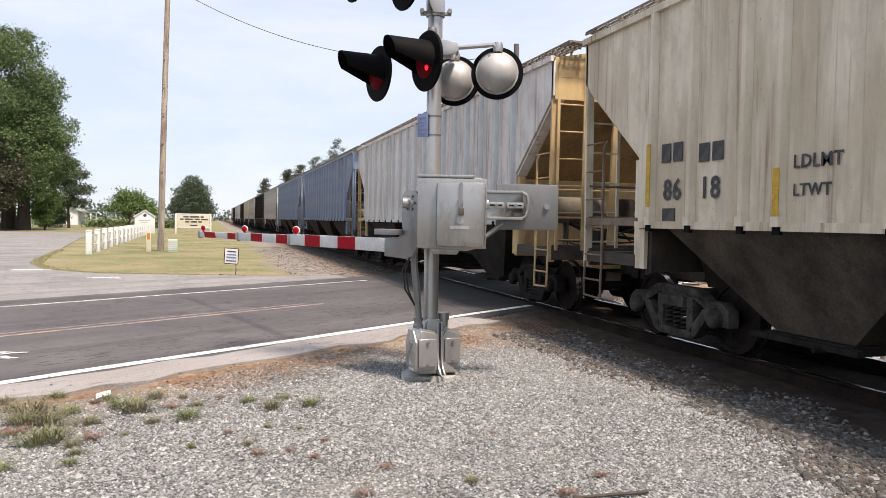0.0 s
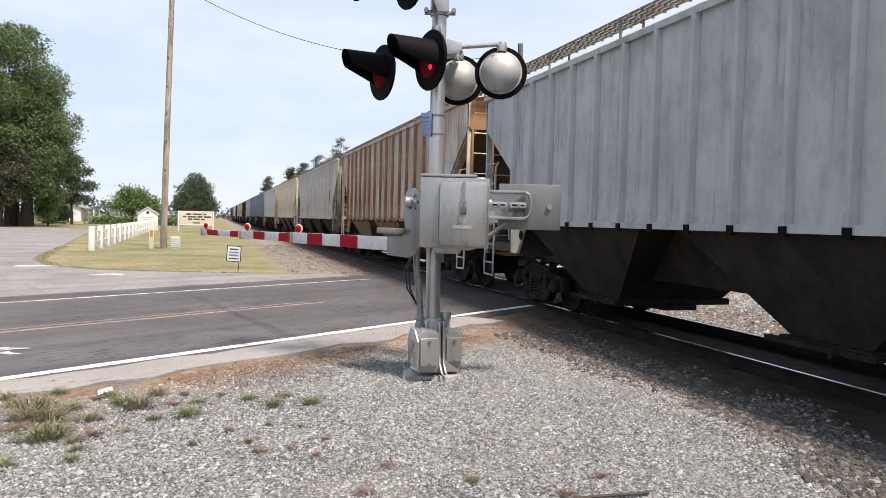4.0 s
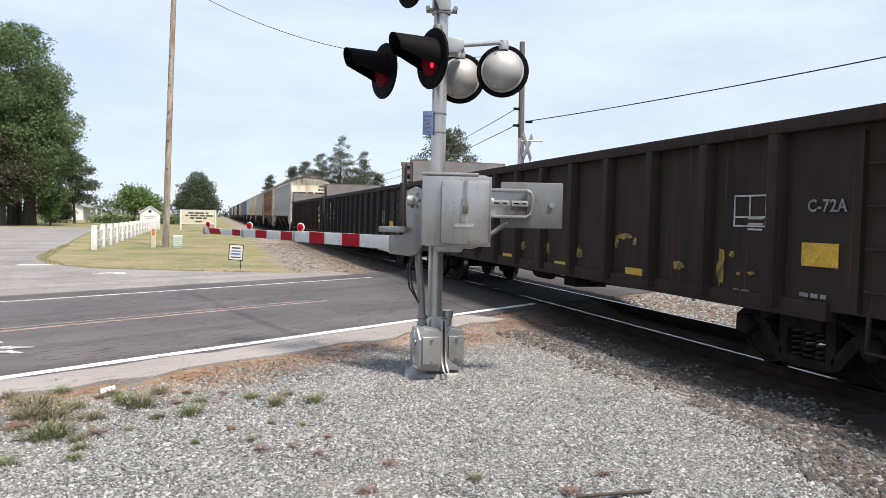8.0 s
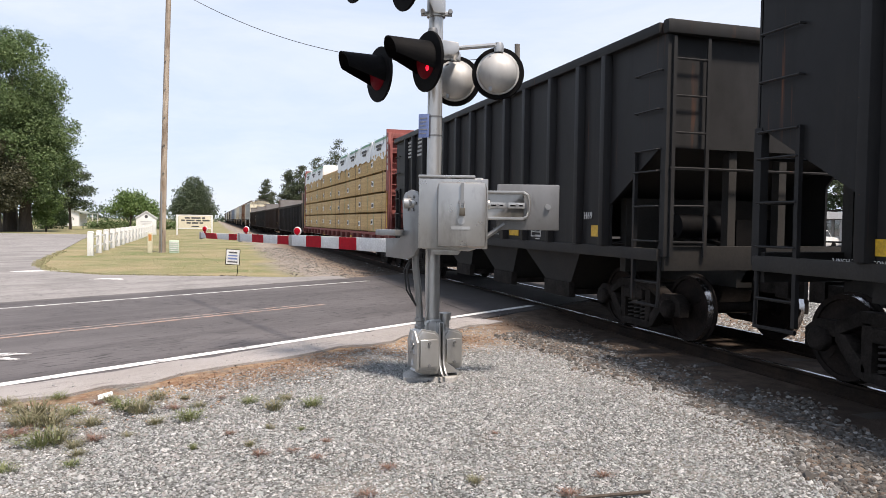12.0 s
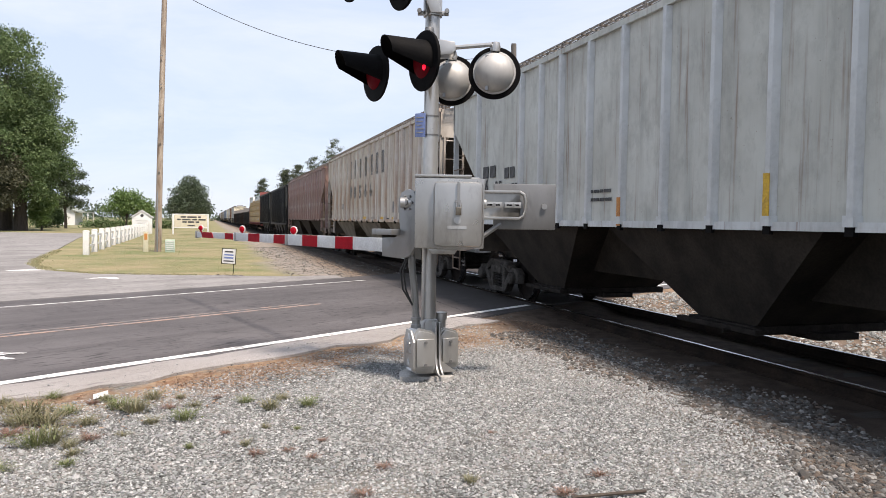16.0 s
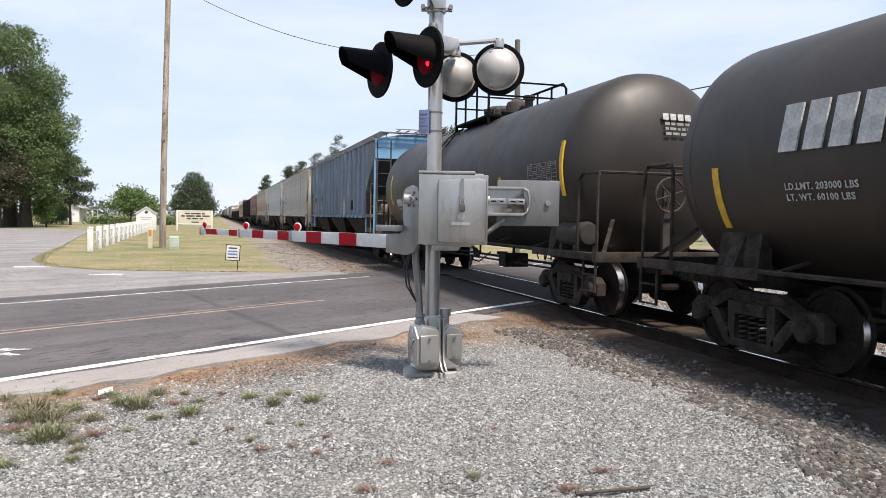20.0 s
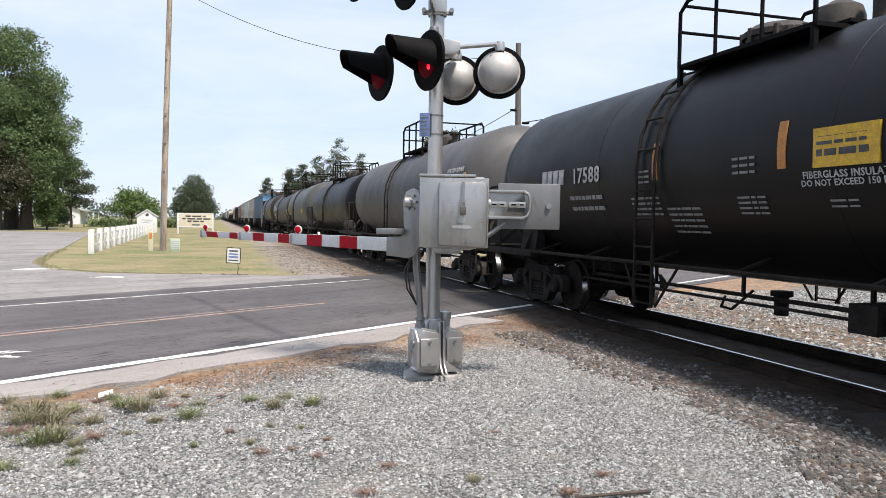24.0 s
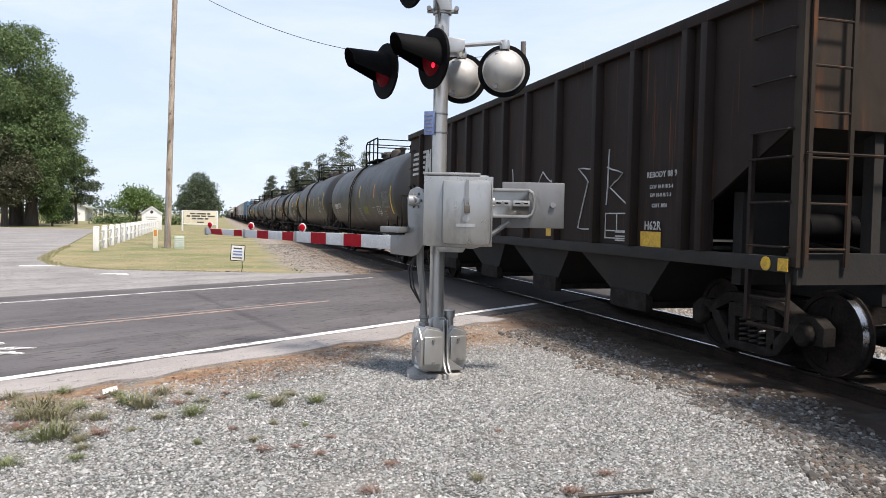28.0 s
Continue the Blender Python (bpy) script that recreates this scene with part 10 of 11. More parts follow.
# turf blades over the verge beyond the road
def turf():
    r = np.random.default_rng(8)
    n = 16000
    y = 21.5 + 60 * r.uniform(0, 1, n) ** 2.0
    x = r.uniform(-13.8, -4.6, n)
    nn = -0.567 * x + 0.824 * y
    ok = (nn > 21.6 + r.uniform(0, 0.6, n)) & (x > -12.6 - (y - 25) * 0.03) & (x < -4.9 - r.uniform(0, 1.4, n)) & ((x > -10.5) | (nn > 27.5))
    x, y = x[ok], y[ok]
    # longer grass that hangs over the lot's edge
    edge = np.array([(-7.5, 22.6), (-10.2, 23.4), (-11.9, 25.2), (-12.9, 28.2), (-13.4, 31.5), (-14.2, 40.0)])
    k, s = r.integers(0, len(edge) - 1, 5200), r.uniform(0, 1, 5200)
    q = edge[k] + (edge[k + 1] - edge[k]) * s[:, None] + r.normal(0, 0.09, (5200, 2)) + np.array([0.06, -0.02])
    m = len(x)
    x, y = np.concatenate([x, q[:, 0]]), np.concatenate([y, q[:, 1]])
    n = len(x)
    a, h = r.uniform(0, 6.283, n), np.where(np.arange(n) < m, r.uniform(0.006, 0.020, n), r.uniform(0.035, 0.085, n))
    w = 0.010 + 0.0003 * y
    dx, dy = np.cos(a) * w, np.sin(a) * w
    lx, ly = r.normal(0, 0.03, n), r.normal(0, 0.03, n)
    z0 = np.full(n, GROUND_Z)
    v = np.stack([np.stack([x - dx, y - dy, z0], -1), np.stack([x + dx, y + dy, z0], -1), np.stack([x + lx, y + ly, z0 + h], -1)], 1).reshape(-1, 3)
    return fast_mesh("turf", v, np.arange(3 * n).reshape(-1, 3))


TURF = leaf_mat("mown_dry_turf", (0.36, 0.305, 0.185), (0.25, 0.26, 0.125))
tagged(put("grass", turf(), TURF), "short mown grass, half dry and straw coloured", "grass", kind="stuff")


def leaf_cloud(blobs, count, size, seed, flat=1.0):
    """Small leaf quads gathered in clumps on and in a crown of overlapping blobs (centre, radii)."""
    r = np.random.default_rng(seed)
    vol = np.array([b[1][0] * b[1][1] * b[1][2] for b in blobs]) ** 0.67
    pick = r.choice(len(blobs), count // 14, p=vol / vol.sum())
    d = r.normal(0, 1, (len(pick), 3))
    d /= np.linalg.norm(d, axis=1, keepdims=True)
    rad = r.uniform(0.35, 1.0, (len(pick), 1)) ** 0.4 * (1 + r.normal(0, 0.07, (len(pick), 1)))
    cen = np.array([blobs[k][0] for k in pick]) + d * rad * np.array([blobs[k][1] for k in pick])
    c = np.repeat(cen, 14, 0) + r.normal(0, 1, (len(pick) * 14, 3)) * np.array([size * 2.2, size * 2.2, size * 1.5 * flat])
    n = len(c)
    a = r.normal(0, 1, (n, 3))
    a /= np.linalg.norm(a, axis=1, keepdims=True)
    b = np.cross(a, r.normal(0, 1, (n, 3)))
    b /= np.linalg.norm(b, axis=1, keepdims=True)
    s = size * r.uniform(0.5, 1.2, (n, 1))
    v = np.stack([c - a * s, c - b * s * 0.6, c + a * s, c + b * s * 0.6], 1).reshape(-1, 3)
    return fast_mesh("crown", v, np.arange(4 * n).reshape(-1, 4))


def tree(x, y, height, trunk_r, blobs, count, size, material, seed, label, z=-0.1, crown_from=0.25, category="tree"):
    """Trunk, limbs that reach into each blob, and a crown of small leaves. Blobs are relative to the foot."""
    t = thing("tree", label, category, pose(x, y, z))
    r = random.Random(seed)
    part("trunk", Shape().tube([(0, 0, -0.2), (0.05 * trunk_r, 0, height * 0.15), (r.uniform(-0.3, 0.3), r.uniform(-0.3, 0.3), height * 0.45), (r.uniform(-0.4, 0.4), 0, height * 0.8)], trunk_r, 10, trunk_r * 0.25), BARK, t)
    for c, rad in blobs[:9]:
        h0 = min(height * r.uniform(0.2, 0.5), c[2])
        part("limb", Shape().tube([(0, 0, h0), (c[0] * 0.5, c[1] * 0.5, h0 + (c[2] - h0) * 0.6), (c[0], c[1], c[2])], trunk_r * 0.4, 7, trunk_r * 0.08), BARK, t)
    put("crown", leaf_cloud(blobs, count, size, seed), material, t)
    return t


def blobs_of(n, height, width, low, seed, top=0.9, rad=(0.20, 0.34)):
    r = random.Random(seed)
    out = []
    for i in range(n):
        q = low + (top - low) * (i + r.random()) / n
        w = width * (0.30 + 0.62 * math.sin(math.pi * min(1, max(0.08, (q - low * 0.6) / (1.05 - low * 0.6))) ** 0.8))
        a = r.uniform(0, 6.283)
        k = width * r.uniform(*rad)
        d = max(0, w - k * 0.75) * r.uniform(0.55, 1.0)
        out.append(((d * math.cos(a), d * math.sin(a), height * q), (k, k, k * r.uniform(0.75, 1.0))))
    return out


def crown_blobs(profile, n, seed, cx=0.0, cy=0.0, size=(1.4, 2.3)):
    """Leafy lobes over a crown whose radius is given at rising heights."""
    r = random.Random(seed)
    zs, rs = [p[0] for p in profile], [p[1] for p in profile]
    out = []
    for i in range(n):
        z = zs[0] + (zs[-1] - zs[0]) * (i + r.random()) / n
        R = float(np.interp(z, zs, rs))
        k = min(r.uniform(*size), R * 0.8)
        a, d = r.uniform(0, 6.283), max(0.0, R - k * 0.8) * r.uniform(0.2, 1.0) ** 0.4
        out.append(((cx + d * math.cos(a), cy + d * math.sin(a), z), (k, k, k * r.uniform(0.65, 0.95))))
    return out


# broad oaks at the parking lot's far side
tree(-28.8, 93.5, 21.5, 0.85, crown_blobs(((4.4, 7.4), (7.4, 8.6), (10.0, 9.4), (13.0, 9.1), (16.5, 8.3), (19.2, 7.0), (21.6, 3.9)), 130, 1, -2.2), 150000, 0.135, OAK, 1, "tall broad dark green oak tree by the parking lot")
tree(-26.9, 91.5, 14.0, 0.8, crown_blobs(((3.8, 4.2), (6.0, 5.2), (9.0, 5.2), (12.0, 3.6), (13.5, 2.0)), 50, 2, 0.4), 60000, 0.135, OAK, 2, "dark green oak tree with a thick trunk")
tree(-37.5, 94.0, 20.0, 0.7, blobs_of(34, 20.0, 8.5, 0.20, 12, 0.86), 30000, 0.20, OAK, 12, "tall broad dark green oak tree by the parking lot")
tree(-28.4, 87.0, 9.0, 0.4, crown_blobs(((2.6, 2.6), (4.5, 3.4), (7.0, 2.8), (9.0, 1.2)), 26, 3, 0.0, 0.0, (0.9, 1.5)), 22000, 0.13, BROWN_LEAF, 3, "brownish dark cedar tree in front of an oak")
tree(-25.5, 110.0, 10.0, 0.22, [((0.2, 0, 8.6), (1.1, 1.1, 0.6)), ((0.6, 0, 7.2), (1.9, 1.8, 0.6)), ((-0.6, 0, 6.2), (1.8, 1.8, 0.55)), ((1.0, 0, 5.2), (2.2, 2.0, 0.6)), ((-0.7, 0, 4.0), (1.8, 1.8, 0.55)), ((0.7, 0, 3.4), (1.9, 1.8, 0.5)), ((-1.2, 0, 7.8), (1.4, 1.4, 0.6))], 9000, 0.15, PINE, 4, "dark green pine tree with layered branches")
tree(-24.9, 92.0, 5.2, 0.12, crown_blobs(((1.2, 1.2), (2.6, 1.6), (4.2, 1.0)), 14, 5, 0.0, 0.0, (0.5, 0.8)), 6000, 0.11, LIGHT_LEAF, 5, "small light green tree")
tree(-28.6, 114.0, 3.4, 0.12, crown_blobs(((0.5, 2.6), (1.8, 2.8), (3.0, 1.8)), 20, 15, 0.0, 0.0, (0.7, 1.1)), 9000, 0.14, OAK, 15, "dense dark green shrub before a house")
tree(-16.8, 97.3, 5.0, 0.14, [((0, 0, 3.0), (2.2, 2.2, 1.0)), ((-1.3, 0, 2.7), (1.5, 1.5, 0.9)), ((1.5, 0.3, 3.2), (1.6, 1.5, 0.8)), ((0.4, 0, 4.0), (1.5, 1.5, 0.8)), ((-0.7, 0.2, 4.2), (0.9, 0.9, 0.7)), ((2.3, 0, 2.6), (1.0, 1.0, 0.7))], 6500, 0.14, LIGHT_LEAF, 6, "small spreading green tree beside the white signs")
tree(-11.1, 158.5, 10.0, 0.4, [((0, 0, 4.2), (4.0, 4.0, 2.6)), ((-0.8, 0, 6.2), (3.0, 3.0, 2.2)), ((0.8, 0, 6.8), (2.6, 2.6, 2.0)), ((0, 0, 8.4), (1.9, 1.9, 1.6)), ((2.6, 0, 3.6), (1.8, 1.8, 1.6)), ((-2.6, 0, 3.6), (1.8, 1.8, 1.6))], 20000, 0.17, CEDAR, 7, "rounded dark green cedar tree in a field")


def tall_pine(x, y, h, seed, spread=3.0):
    """A bare trunk with flat, separate clumps of needles that narrow towards the top."""
    r = random.Random(seed)
    bl = []
    for i in range(17):
        q = 0.44 + 0.53 * i / 16
        w = spread * (1.0 - 0.86 * ((q - 0.44) / 0.53) ** 1.5)
        a = i * 2.4 + r.uniform(-0.5, 0.5)
        k = max(0.5, w * r.uniform(0.32, 0.46))
        bl.append(((w * r.uniform(0.30, 0.75) * math.cos(a), w * 0.6 * math.sin(a), h * q), (k, k, k * 0.42)))
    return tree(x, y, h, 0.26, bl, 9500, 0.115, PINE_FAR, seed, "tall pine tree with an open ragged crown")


for k, (x, y, h, w) in enumerate(((11.9, 120, 14.9, 4.4), (15.6, 121, 12.6, 3.6), (8.7, 121, 12.0, 3.2), (6.2, 122, 10.4, 2.6), (4.6, 124, 9.8, 2.0), (18.0, 120, 8.8, 2.2), (2.6, 150, 9.5, 2.6))):
    tall_pine(x, y, h, 60 + k, w)
tree(14.5, 72.0, 11.0, 0.28, crown_blobs(((6.0, 2.6), (7.5, 3.4), (9.0, 3.0), (10.4, 1.9)), 30, 21, 0.0, 0.0, (0.6, 1.1)), 11000, 0.105, PINE_FAR, 21, "airy olive green tree beyond the track")
tree(50.0, 55.0, 9.5, 0.3, blobs_of(14, 9.0, 3.4, 0.35, 22, 0.9), 5000, 0.2, PINE, 22, "dark pine tree behind a white building")

# far woods along the horizon
def woods():
    r = random.Random(9)
    bl = []
    for i in range(230):
        a = radians(-64 + 128 * (i + r.random()) / 230)
        d = r.uniform(420, 520)
        h = r.uniform(3.5, 7.5)
        bl.append(((d * math.sin(a) - 7, d * math.cos(a), h * 0.45), (r.uniform(7, 13), r.uniform(5, 8), h * 0.75)))
    return leaf_cloud(bl, 30000, 1.0, 31)


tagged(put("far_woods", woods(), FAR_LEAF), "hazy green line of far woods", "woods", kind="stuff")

# ---- utility poles and wires ----
POLE = basic("weathered_pole_wood", (0.46, 0.39, 0.31), (0.20, 0.145, 0.105), 0.9, 0, 2.2, 25, 0.5, 0.01, (3, 3, 0.45))
POLE_DARK = basic("dark_pole_wood", (0.17, 0.155, 0.14), (0.11, 0.10, 0.09), 0.9, 0, 3, 25, 0.5, 0.01, (6, 6, 0.5))
PED_GREEN = plain("pale_green_cabinet", (0.42, 0.52, 0.42), 0.6)

pole = thing("utility_pole", "tall weathered brown wooden utility pole in the grass", "utility pole", pose(-9.55, 38.9, -0.1))
part("pole_shaft", Shape().tube([(0, 0, -0.4), (0.02, 0, 0.2), (0.10, 0, 4.2), (0.20, 0.05, 8.5), (0.34, 0.1, 14.0)], 0.175, 14, 0.12), POLE, pole)
part("cable_guard", Shape().box(-0.03, 0.03, -0.21, -0.16, 0.0, 3.0), ZINC, pole)
for k in range(7):
    part("staple", Shape().box(-0.05, 0.05, -0.20, -0.15, 0, 0.025), ZINC, pole, at=pose(0.03 + 0.026 * k, 0.0, 1.1 + 1.4 * k))
ped = thing("cable_pedestal", "pale green cable cabinet at the pole's foot", "utility cabinet", pose(-8.95, 38.4, -0.08))
part("cabinet_body", Shape().box(-0.22, 0.22, -0.16, 0.16, 0, 0.62), PED_GREEN, ped, bevel=0.02)
for k in range(5):
    part("louvre", Shape().box(-0.2, 0.2, -0.185, -0.155, 0.12 + k * 0.10, 0.16 + k * 0.10), WHITE, ped, smooth=False)
mk = thing("marker_post", "pale cable marker post beside the pole", "marker post", pose(-10.05, 38.5, -0.08))
part("post", Shape().box(-0.11, 0.11, -0.04, 0.04, 0, 0.98), basic("cream_marker", (0.66, 0.62, 0.46), (0.58, 0.54, 0.4), 0.6), mk, bevel=0.02)
part("warning_label", Shape().box(-0.07, 0.07, -0.045, -0.038, 0.6, 0.9), ORANGE, mk, smooth=False)

pole2 = thing("utility_pole", "thin dark wooden utility pole beyond the track", "utility pole", pose(6.15, 31.8, -0.1))
part("pole_shaft", Shape().tube([(0.05, 0, -0.3), (0, 0, 5), (-0.08, 0, 9.85)], 0.17, 12, 0.12), POLE_DARK, pole2)
for z, s in ((6.25, 1), (6.05, -1), (6.8, -1)):
    part("insulator", Shape().lathe([(0.03, 0), (0.06, 0.05), (0.06, 0.28), (0.03, 0.34)], (s * 0.15, -0.05, z), (s, -0.3, 0.0), 10), BLACK, pole2, "black cable clamp")


def wire(name, a, b, sag, r, label):
    pts = []
    for i in range(25):
        t = i / 24
        p = Vector(a).lerp(Vector(b), t)
        p.z -= sag * 4 * t * (1 - t)
        pts.append(p)
    return tagged(part(name, Shape().tube(pts, r, 6), CABLE), label, "overhead wire")


wire("overhead_wire", (-9.25, 39.0, 12.9), (6.05, 31.8, 9.3), 1.53, 0.014, "black overhead wire sagging between two poles")
wire("overhead_wire", (6.35, 31.7, 6.17), (16.0, -6.0, 7.6), 0.45, 0.02, "black overhead wire running beyond the track")
wire("overhead_wire", (6.0, 31.85, 6.8), (14.0, 112.0, 7.7), 0.8, 0.018, "black overhead wire running beyond the track")
wire("overhead_wire", (6.0, 31.85, 6.05), (13.5, 112.0, 6.9), 0.8, 0.018, "black overhead wire running beyond the track")

# crossing signal on the far side, seen from behind
far = thing("crossbuck_sign", "pale grey crossbuck seen from behind beyond the track", "crossing sign", pose(3.63, 25.9, -0.05, 0, 0, -16))
part("post", Shape().tube([(0, 0, -0.2), (0, 0, 4.75)], 0.06, 12), SILVER, far)
for a in (-48, 48):
    part("crossbuck_board", Shape().box(-0.60, 0.60, -0.012, 0.012, -0.11, 0.11), ZINC, far, "bare back of a crossbuck board", at=pose(0.29, -0.10, 4.42, 0, 0, 60) @ pose(0, 0.03 * (a > 0), 0, 0, a, 0), bevel=0.004)
part("cross_arm", Shape().tube([(-0.1, 0, 4.66), (0.85, 0, 4.66)], 0.025, 8), SILVER, far)

# ---- fence, signs, shed ----
fence = thing("fence", "white two-rail post fence along the parking lot", "fence")
FN = 16
pts = [Vector((-12.25 - 0.95 * k / (FN - 1), 35.6 + 44.5 * k / (FN - 1), GROUND_Z)) for k in range(FN)]
post_me = Shape().box(-0.12, 0.12, -0.12, 0.12, -0.15, 1.00).prism([(-0.14, 1.00), (0.14, 1.00), (0.08, 1.07), (-0.08, 1.07)], 1, -0.13, 0.13).mesh("post", 0.012)
for p in pts:
    put("post", post_me, WHITE, fence, "", Matrix.Translation(p))
for p, q in zip(pts, pts[1:]):
    for z in (0.36, 0.80):
        part("fence_rail", Shape().beam(p + Vector((0, 0.13, z)), q + Vector((0, -0.13, z)), 0.04, 0.09), WHITE, fence, smooth=False)

SIGN_CREAM = basic("cream_sign_board", (0.72, 0.66, 0.50), (0.66, 0.60, 0.46), 0.6)
board = thing("message_board", "white framed roadside message board with dark letters", "sign board", pose(-8.97, 79.1, -0.1, 0, 0, 0))
part("panel", Shape().box(-1.55, 1.55, -0.06, 0.06, 0.75, 2.0), SIGN_CREAM, board, bevel=0.01)
for x in (-1.66, 1.66):
    part("post", Shape().box(x - 0.08, x + 0.08, -0.09, 0.09, 0, 2.1), WHITE, board, bevel=0.01)
for z in (0.72, 2.05):
    part("frame_rail", Shape().box(-1.58, 1.58, -0.085, 0.085, z - 0.05, z + 0.05), WHITE, board, bevel=0.01)
for k, row in enumerate(((0.5, 0.9, 0.3), (0.35, 0.8, 0.5, 0.7), (0.4, 0.6, 0.35))):
    x = -sum(row) / 2 - 0.1
    for w in row:
        part("letter_bar", Shape().box(x, x + w, -0.07, -0.055, 1.70 - k * 0.25, 1.86 - k * 0.25), LETTER_BLACK, board, smooth=False)
        x += w + 0.12
part("letter_bar", Shape().box(-0.3, 0.4, -0.07, -0.055, 0.86, 0.98), LETTER_BLACK, board, smooth=False)

house_sign = thing("gabled_sign", "white gabled wooden sign at the end of the fence", "sign board", pose(-13.65, 80.9, -0.1))
part("panel", Shape().prism([(-0.95, 0.0), (0.95, 0.0), (0.95, 1.75), (0.0, 2.35), (-0.95, 1.75)], 1, -0.12, 0.12), WHITE, house_sign, bevel=0.01)
for sx in (-1, 1):
    part("eave_board", Shape().beam((sx * 1.08, -0.05, 1.66), (0, -0.05, 2.40), 0.34, 0.07), WHITE, house_sign, smooth=False)
part("emblem", Shape().lathe([(0.16, 0), (0.16, 0.02), (0, 0.02)], (0, -0.12, 1.85), (0, -1, 0), 16), LETTER_BLACK, house_sign)
for k, w in enumerate((1.1, 0.8, 1.2, 0.7)):
    part("letter_bar", Shape().box(-w / 2, w / 2, -0.135, -0.118, 1.30 - k * 0.22, 1.36 - k * 0.22), basic("faint_letters", (0.45, 0.45, 0.45), None, 0.7), house_sign, smooth=False)

yard = thing("yard_sign", "small white yard sign in a black wire frame", "yard sign", pose(-6.6, 22.75, -0.06, 0, 3, -14))
part("panel", Shape().box(-0.185, 0.185, -0.01, 0.01, 0.35, 0.77), WHITE, yard, smooth=False)
part("wire_frame", Shape().tube([(-0.20, 0, 0.335), (-0.20, 0, 0.785), (0.20, 0, 0.785), (0.20, 0, 0.335), (-0.20, 0, 0.335)], 0.013, 6), BLACK, yard)
part("stake", Shape().tube([(0.14, 0, 0.335), (0.16, 0, 0.14), (0.13, 0, -0.1)], 0.010, 6), BLACK, yard)
for k, (w, h, c) in enumerate(((0.25, 0.045, LETTER_BLACK), (0.27, 0.04, BLUE_SIGN), (0.27, 0.05, BLUE_SIGN), (0.29, 0.035, LETTER_BLACK))):
    part("letter_bar", Shape().box(-w / 2, w / 2, -0.014, -0.009, 0.67 - k * 0.09, 0.67 - k * 0.09 + h), c, yard, smooth=False)

# white house at the wood's edge
ROOF_DARK = basic("pale_green_shingles", (0.30, 0.33, 0.29), (0.24, 0.26, 0.23), 0.9)
GLASS = plain("dark_window_glass", (0.03, 0.035, 0.04), 0.08)
house = thing("house", "small white house with a pale roof under trees", "house", pose(-33.9, 150, -0.1))
part("wall", Shape().prism([(-3.2, 0), (3.2, 0), (3.2, 2.6), (0, 4.0), (-3.2, 2.6)], 1, 0, 9), WHITE, house, smooth=False)
for sx in (-1, 1):
    part("roof", Shape().prism([(0, 4.02), (sx * 3.6, 2.46), (sx * 3.6, 2.60), (0, 4.20)], 1, -0.4, 9.4), ROOF_DARK, house, smooth=False)
part("porch_roof", Shape().box(3.2, 5.4, 1, 8, 2.3, 2.45), ROOF_DARK, house, smooth=False)
for y in (1.2, 7.8):
    part("porch_post", Shape().box(5.15, 5.3, y - 0.08, y + 0.08, 0, 2.3), WHITE, house, smooth=False)
for x in (-1.6, 1.5):
    w = part("window", Shape().box(x - 0.5, x + 0.5, -0.05, 0.02, 0.9, 2.1), WHITE, house, smooth=False)
    part("pane", Shape().box(x - 0.42, x + 0.42, -0.06, -0.045, 0.98, 2.02), GLASS, w, smooth=False)
hedge_b = [((x, 0.3 * math.sin(x), 0.55), (0.8, 0.7, 0.65)) for x in range(0, 13)]
hd = thing("hedge", "low dark green hedge of clipped shrubs", "hedge", pose(-24.5, 120, -0.1))
put("crown", leaf_cloud(hedge_b, 5200, 0.14, 44), OAK, hd)

# pale building and parked car beyond the track
STUCCO = basic("pale_stucco", (0.70, 0.69, 0.66), (0.62, 0.61, 0.58), 0.85, 0, 2, 30, 0.1)
METAL_ROOF = basic("pale_metal_roof", (0.55, 0.56, 0.57), (0.47, 0.48, 0.49), 0.5, 0.3)
shop = thing("shop_building", "low white building with a pale canopy beyond the track", "building", pose(43, 52, -0.1, 0, 0, 34))
part("wall", Shape().box(-9, 9, 0, 7, 0, 2.8), STUCCO, shop, smooth=False)
part("roof", Shape().box(-9.4, 9.4, -0.4, 7.4, 2.8, 3.1), METAL_ROOF, shop, smooth=False)
part("canopy", Shape().box(-7, 7, -6, -0.42, 2.4, 2.9), STUCCO, shop, "flat pale canopy", smooth=False)
for x in (-6, 0, 6):
    part("canopy_post", Shape().box(x - 0.12, x + 0.12, -5.6, -5.36, 0, 2.4), WHITE, shop, smooth=False)
for x in (-5, -1.5, 2.5, 6):
    w = part("window", Shape().box(x - 1.1, x + 1.1, -0.06, 0.02, 0.8, 2.5), WHITE, shop, smooth=False)
    part("pane", Shape().box(x - 1.0, x + 1.0, -0.075, -0.055, 0.9, 2.4), GLASS, w, smooth=False)


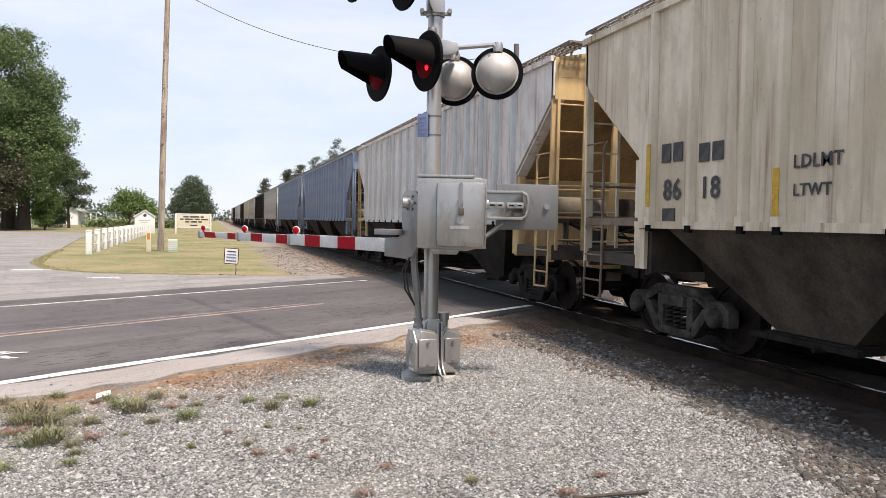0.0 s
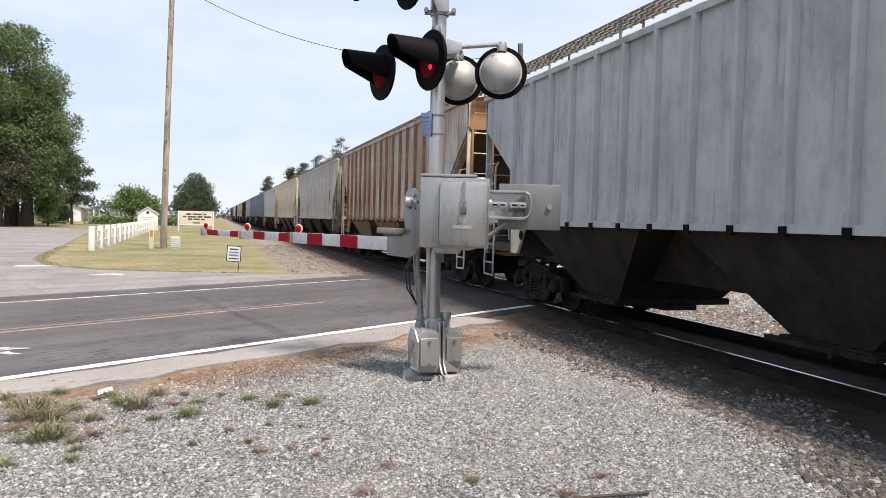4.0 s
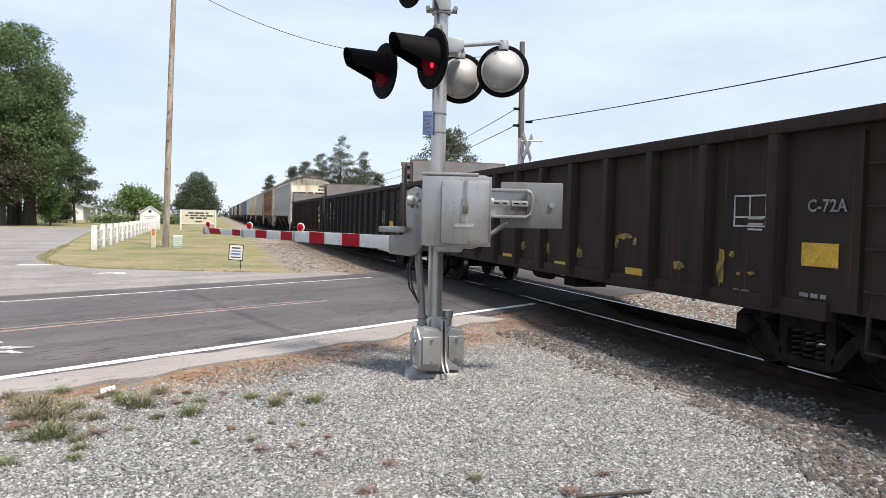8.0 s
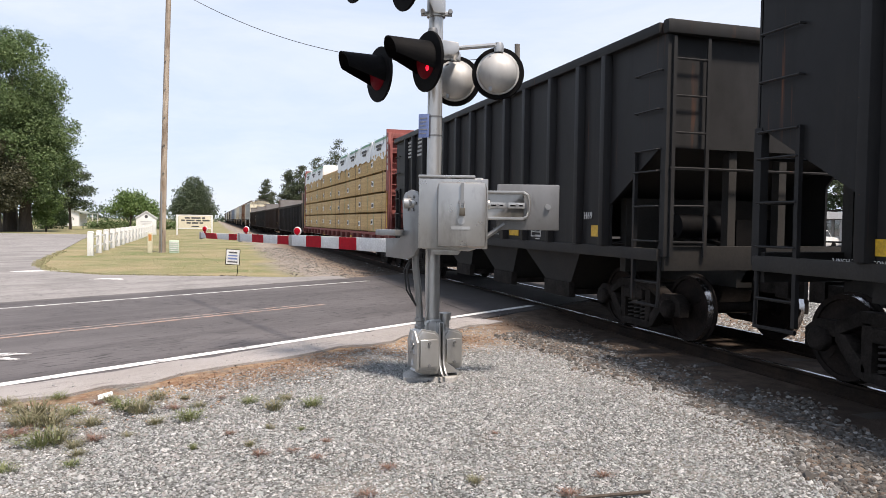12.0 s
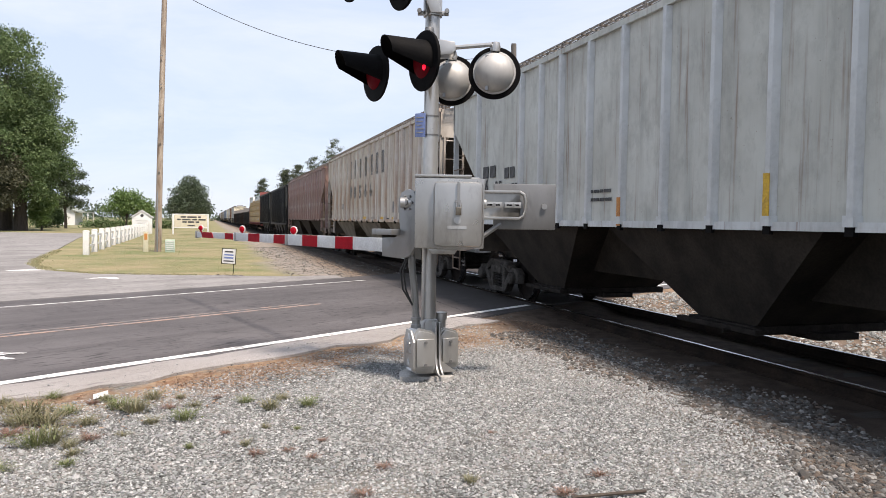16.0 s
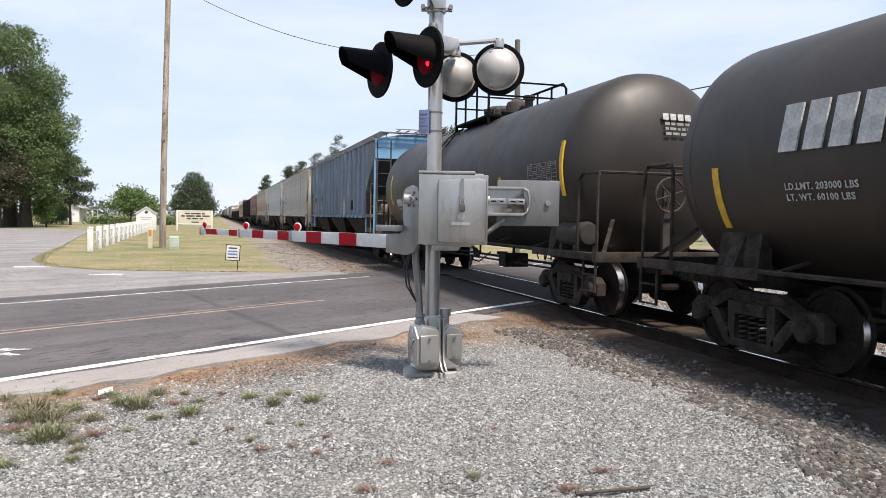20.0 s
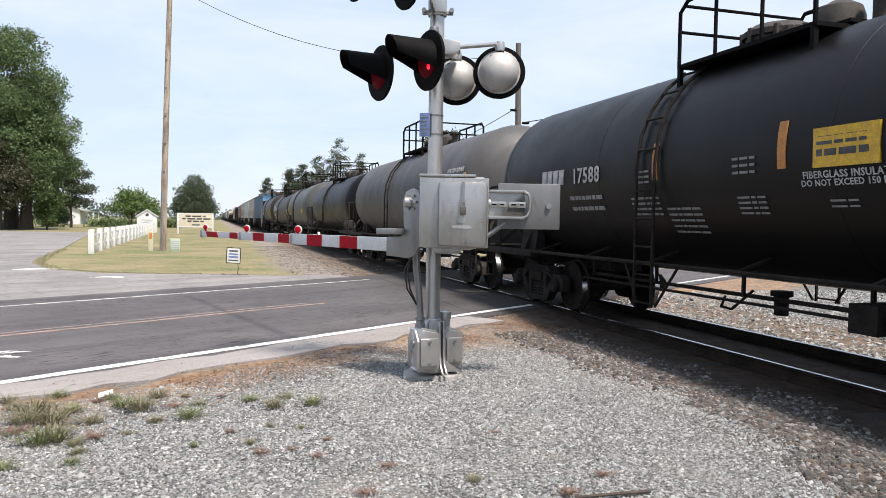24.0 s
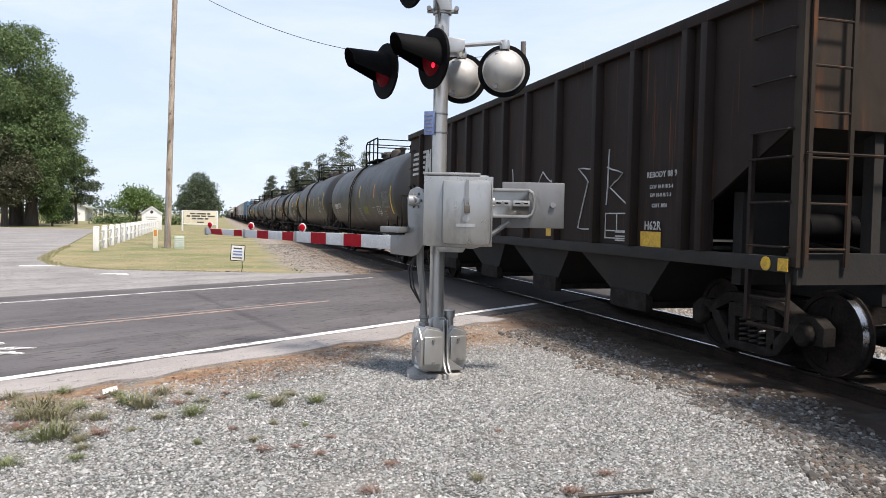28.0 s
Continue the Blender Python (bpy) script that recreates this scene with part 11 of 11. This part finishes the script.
def parked_car(x, y, yaw, paint, label):
    c = thing("parked_car", label, "car", pose(x, y, -0.06, 0, 0, yaw))
    part("body", Shape().prism([(-2.25, 0.35), (2.25, 0.35), (2.3, 0.75), (2.1, 0.92), (1.15, 1.0), (0.55, 1.48), (-1.2, 1.52), (-1.9, 1.02), (-2.25, 0.95)], 1, -0.88, 0.88), paint, c, bevel=0.08)
    part("side_glass", Shape().prism([(1.0, 1.02), (0.5, 1.42), (-1.1, 1.45), (-1.65, 1.04)], 1, -0.885, 0.885), GLASS, c, smooth=False)
    part("windscreen", Shape().prism([(1.17, 1.01), (0.60, 1.46), (0.56, 1.46), (1.1, 1.01)], 1, -0.75, 0.75), GLASS, c, smooth=False)
    for wx in (-1.4, 1.4):
        for wy in (-0.82, 0.82):
            w = part("wheel", Shape().lathe([(0.2, -0.1), (0.33, -0.1), (0.33, 0.1), (0.2, 0.1)], (wx, wy, 0.33), (0, 1, 0), 18), BLACK, c)
            part("rim", Shape().lathe([(0, -0.09), (0.2, -0.09), (0.2, 0.09), (0, 0.09)], (wx, wy, 0.33), (0, 1, 0), 14), ZINC, w)
    for wy in (-0.6, 0.6):
        part("headlight", Shape().box(2.2, 2.31, wy - 0.18, wy + 0.18, 0.68, 0.82), GLASS, c)
    return c


parked_car(34.5, 44.0, 20, WHITE, "white parked car in front of the shop building")
parked_car(37.6, 41.5, 25, plain("silver_car_paint", (0.35, 0.36, 0.38), 0.3, 0.5), "silver parked car in front of the shop building")
sheet("shop_forecourt", [(18, 34), (38, 26), (56, 42), (40, 60)], -0.05, ASPHALT_OLD, "pale forecourt of the building beyond the track", "forecourt", 0.05)

# litter
paper = tagged(part("paper_scrap", Shape().prism([(-0.07, -0.04), (0.06, -0.05), (0.075, 0.03), (-0.05, 0.05)], 2, 0, 0.004), WHITE, at=pose(-8.06, 7.44, bed(-8.06, 7.44) + 0.03, 12, -14, 20)), "crumpled white paper scrap on gravel", "litter")
tagged(part("dark_stick", Shape().tube([(0, 0, 0), (0.22, -0.03, 0.01), (0.5, -0.02, 0.0)], 0.012, 6), BARK, at=pose(-5.0, 4.02, bed(-5, 4) + 0.02)), "dark stick lying on gravel", "stick")



def motions():
    for car, centre, off in CARS:
        walk(car, [(t, pose(0, along(centre, t), 0) @ off) for t in (0.0, 2.0, 4.0, 6.0, 8.0, 10.0, 12.0, 14.0, 16.0, 18.0, 20.0, 22.0, 24.0, 26.0, 28.0)])
    # wheels roll while their car is near the crossing
    for w, car, dy in WHEELSETS:
        centre = CARS_AT[car] + w.parent.matrix_basis.translation.y + dy
        ks = [k for k in range(0, 28 * FPS + 1) if -2.0 < along(centre, k / FPS) < 24.0]
        if not ks:
            continue
        def turned(k):
            return pose(0, dy, WHEEL_R) @ Matrix.Rotation(-along(centre, k / FPS) / WHEEL_R, 4, "X")
        rows = [(k / FPS, turned(k)) for k in ks]
        if ks[0] > 0:
            rows.insert(0, (0.0, rows[0][1]))
        if ks[-1] < 28 * FPS:
            rows.append((28.0, rows[-1][1]))
        walk(w, rows)


motions()
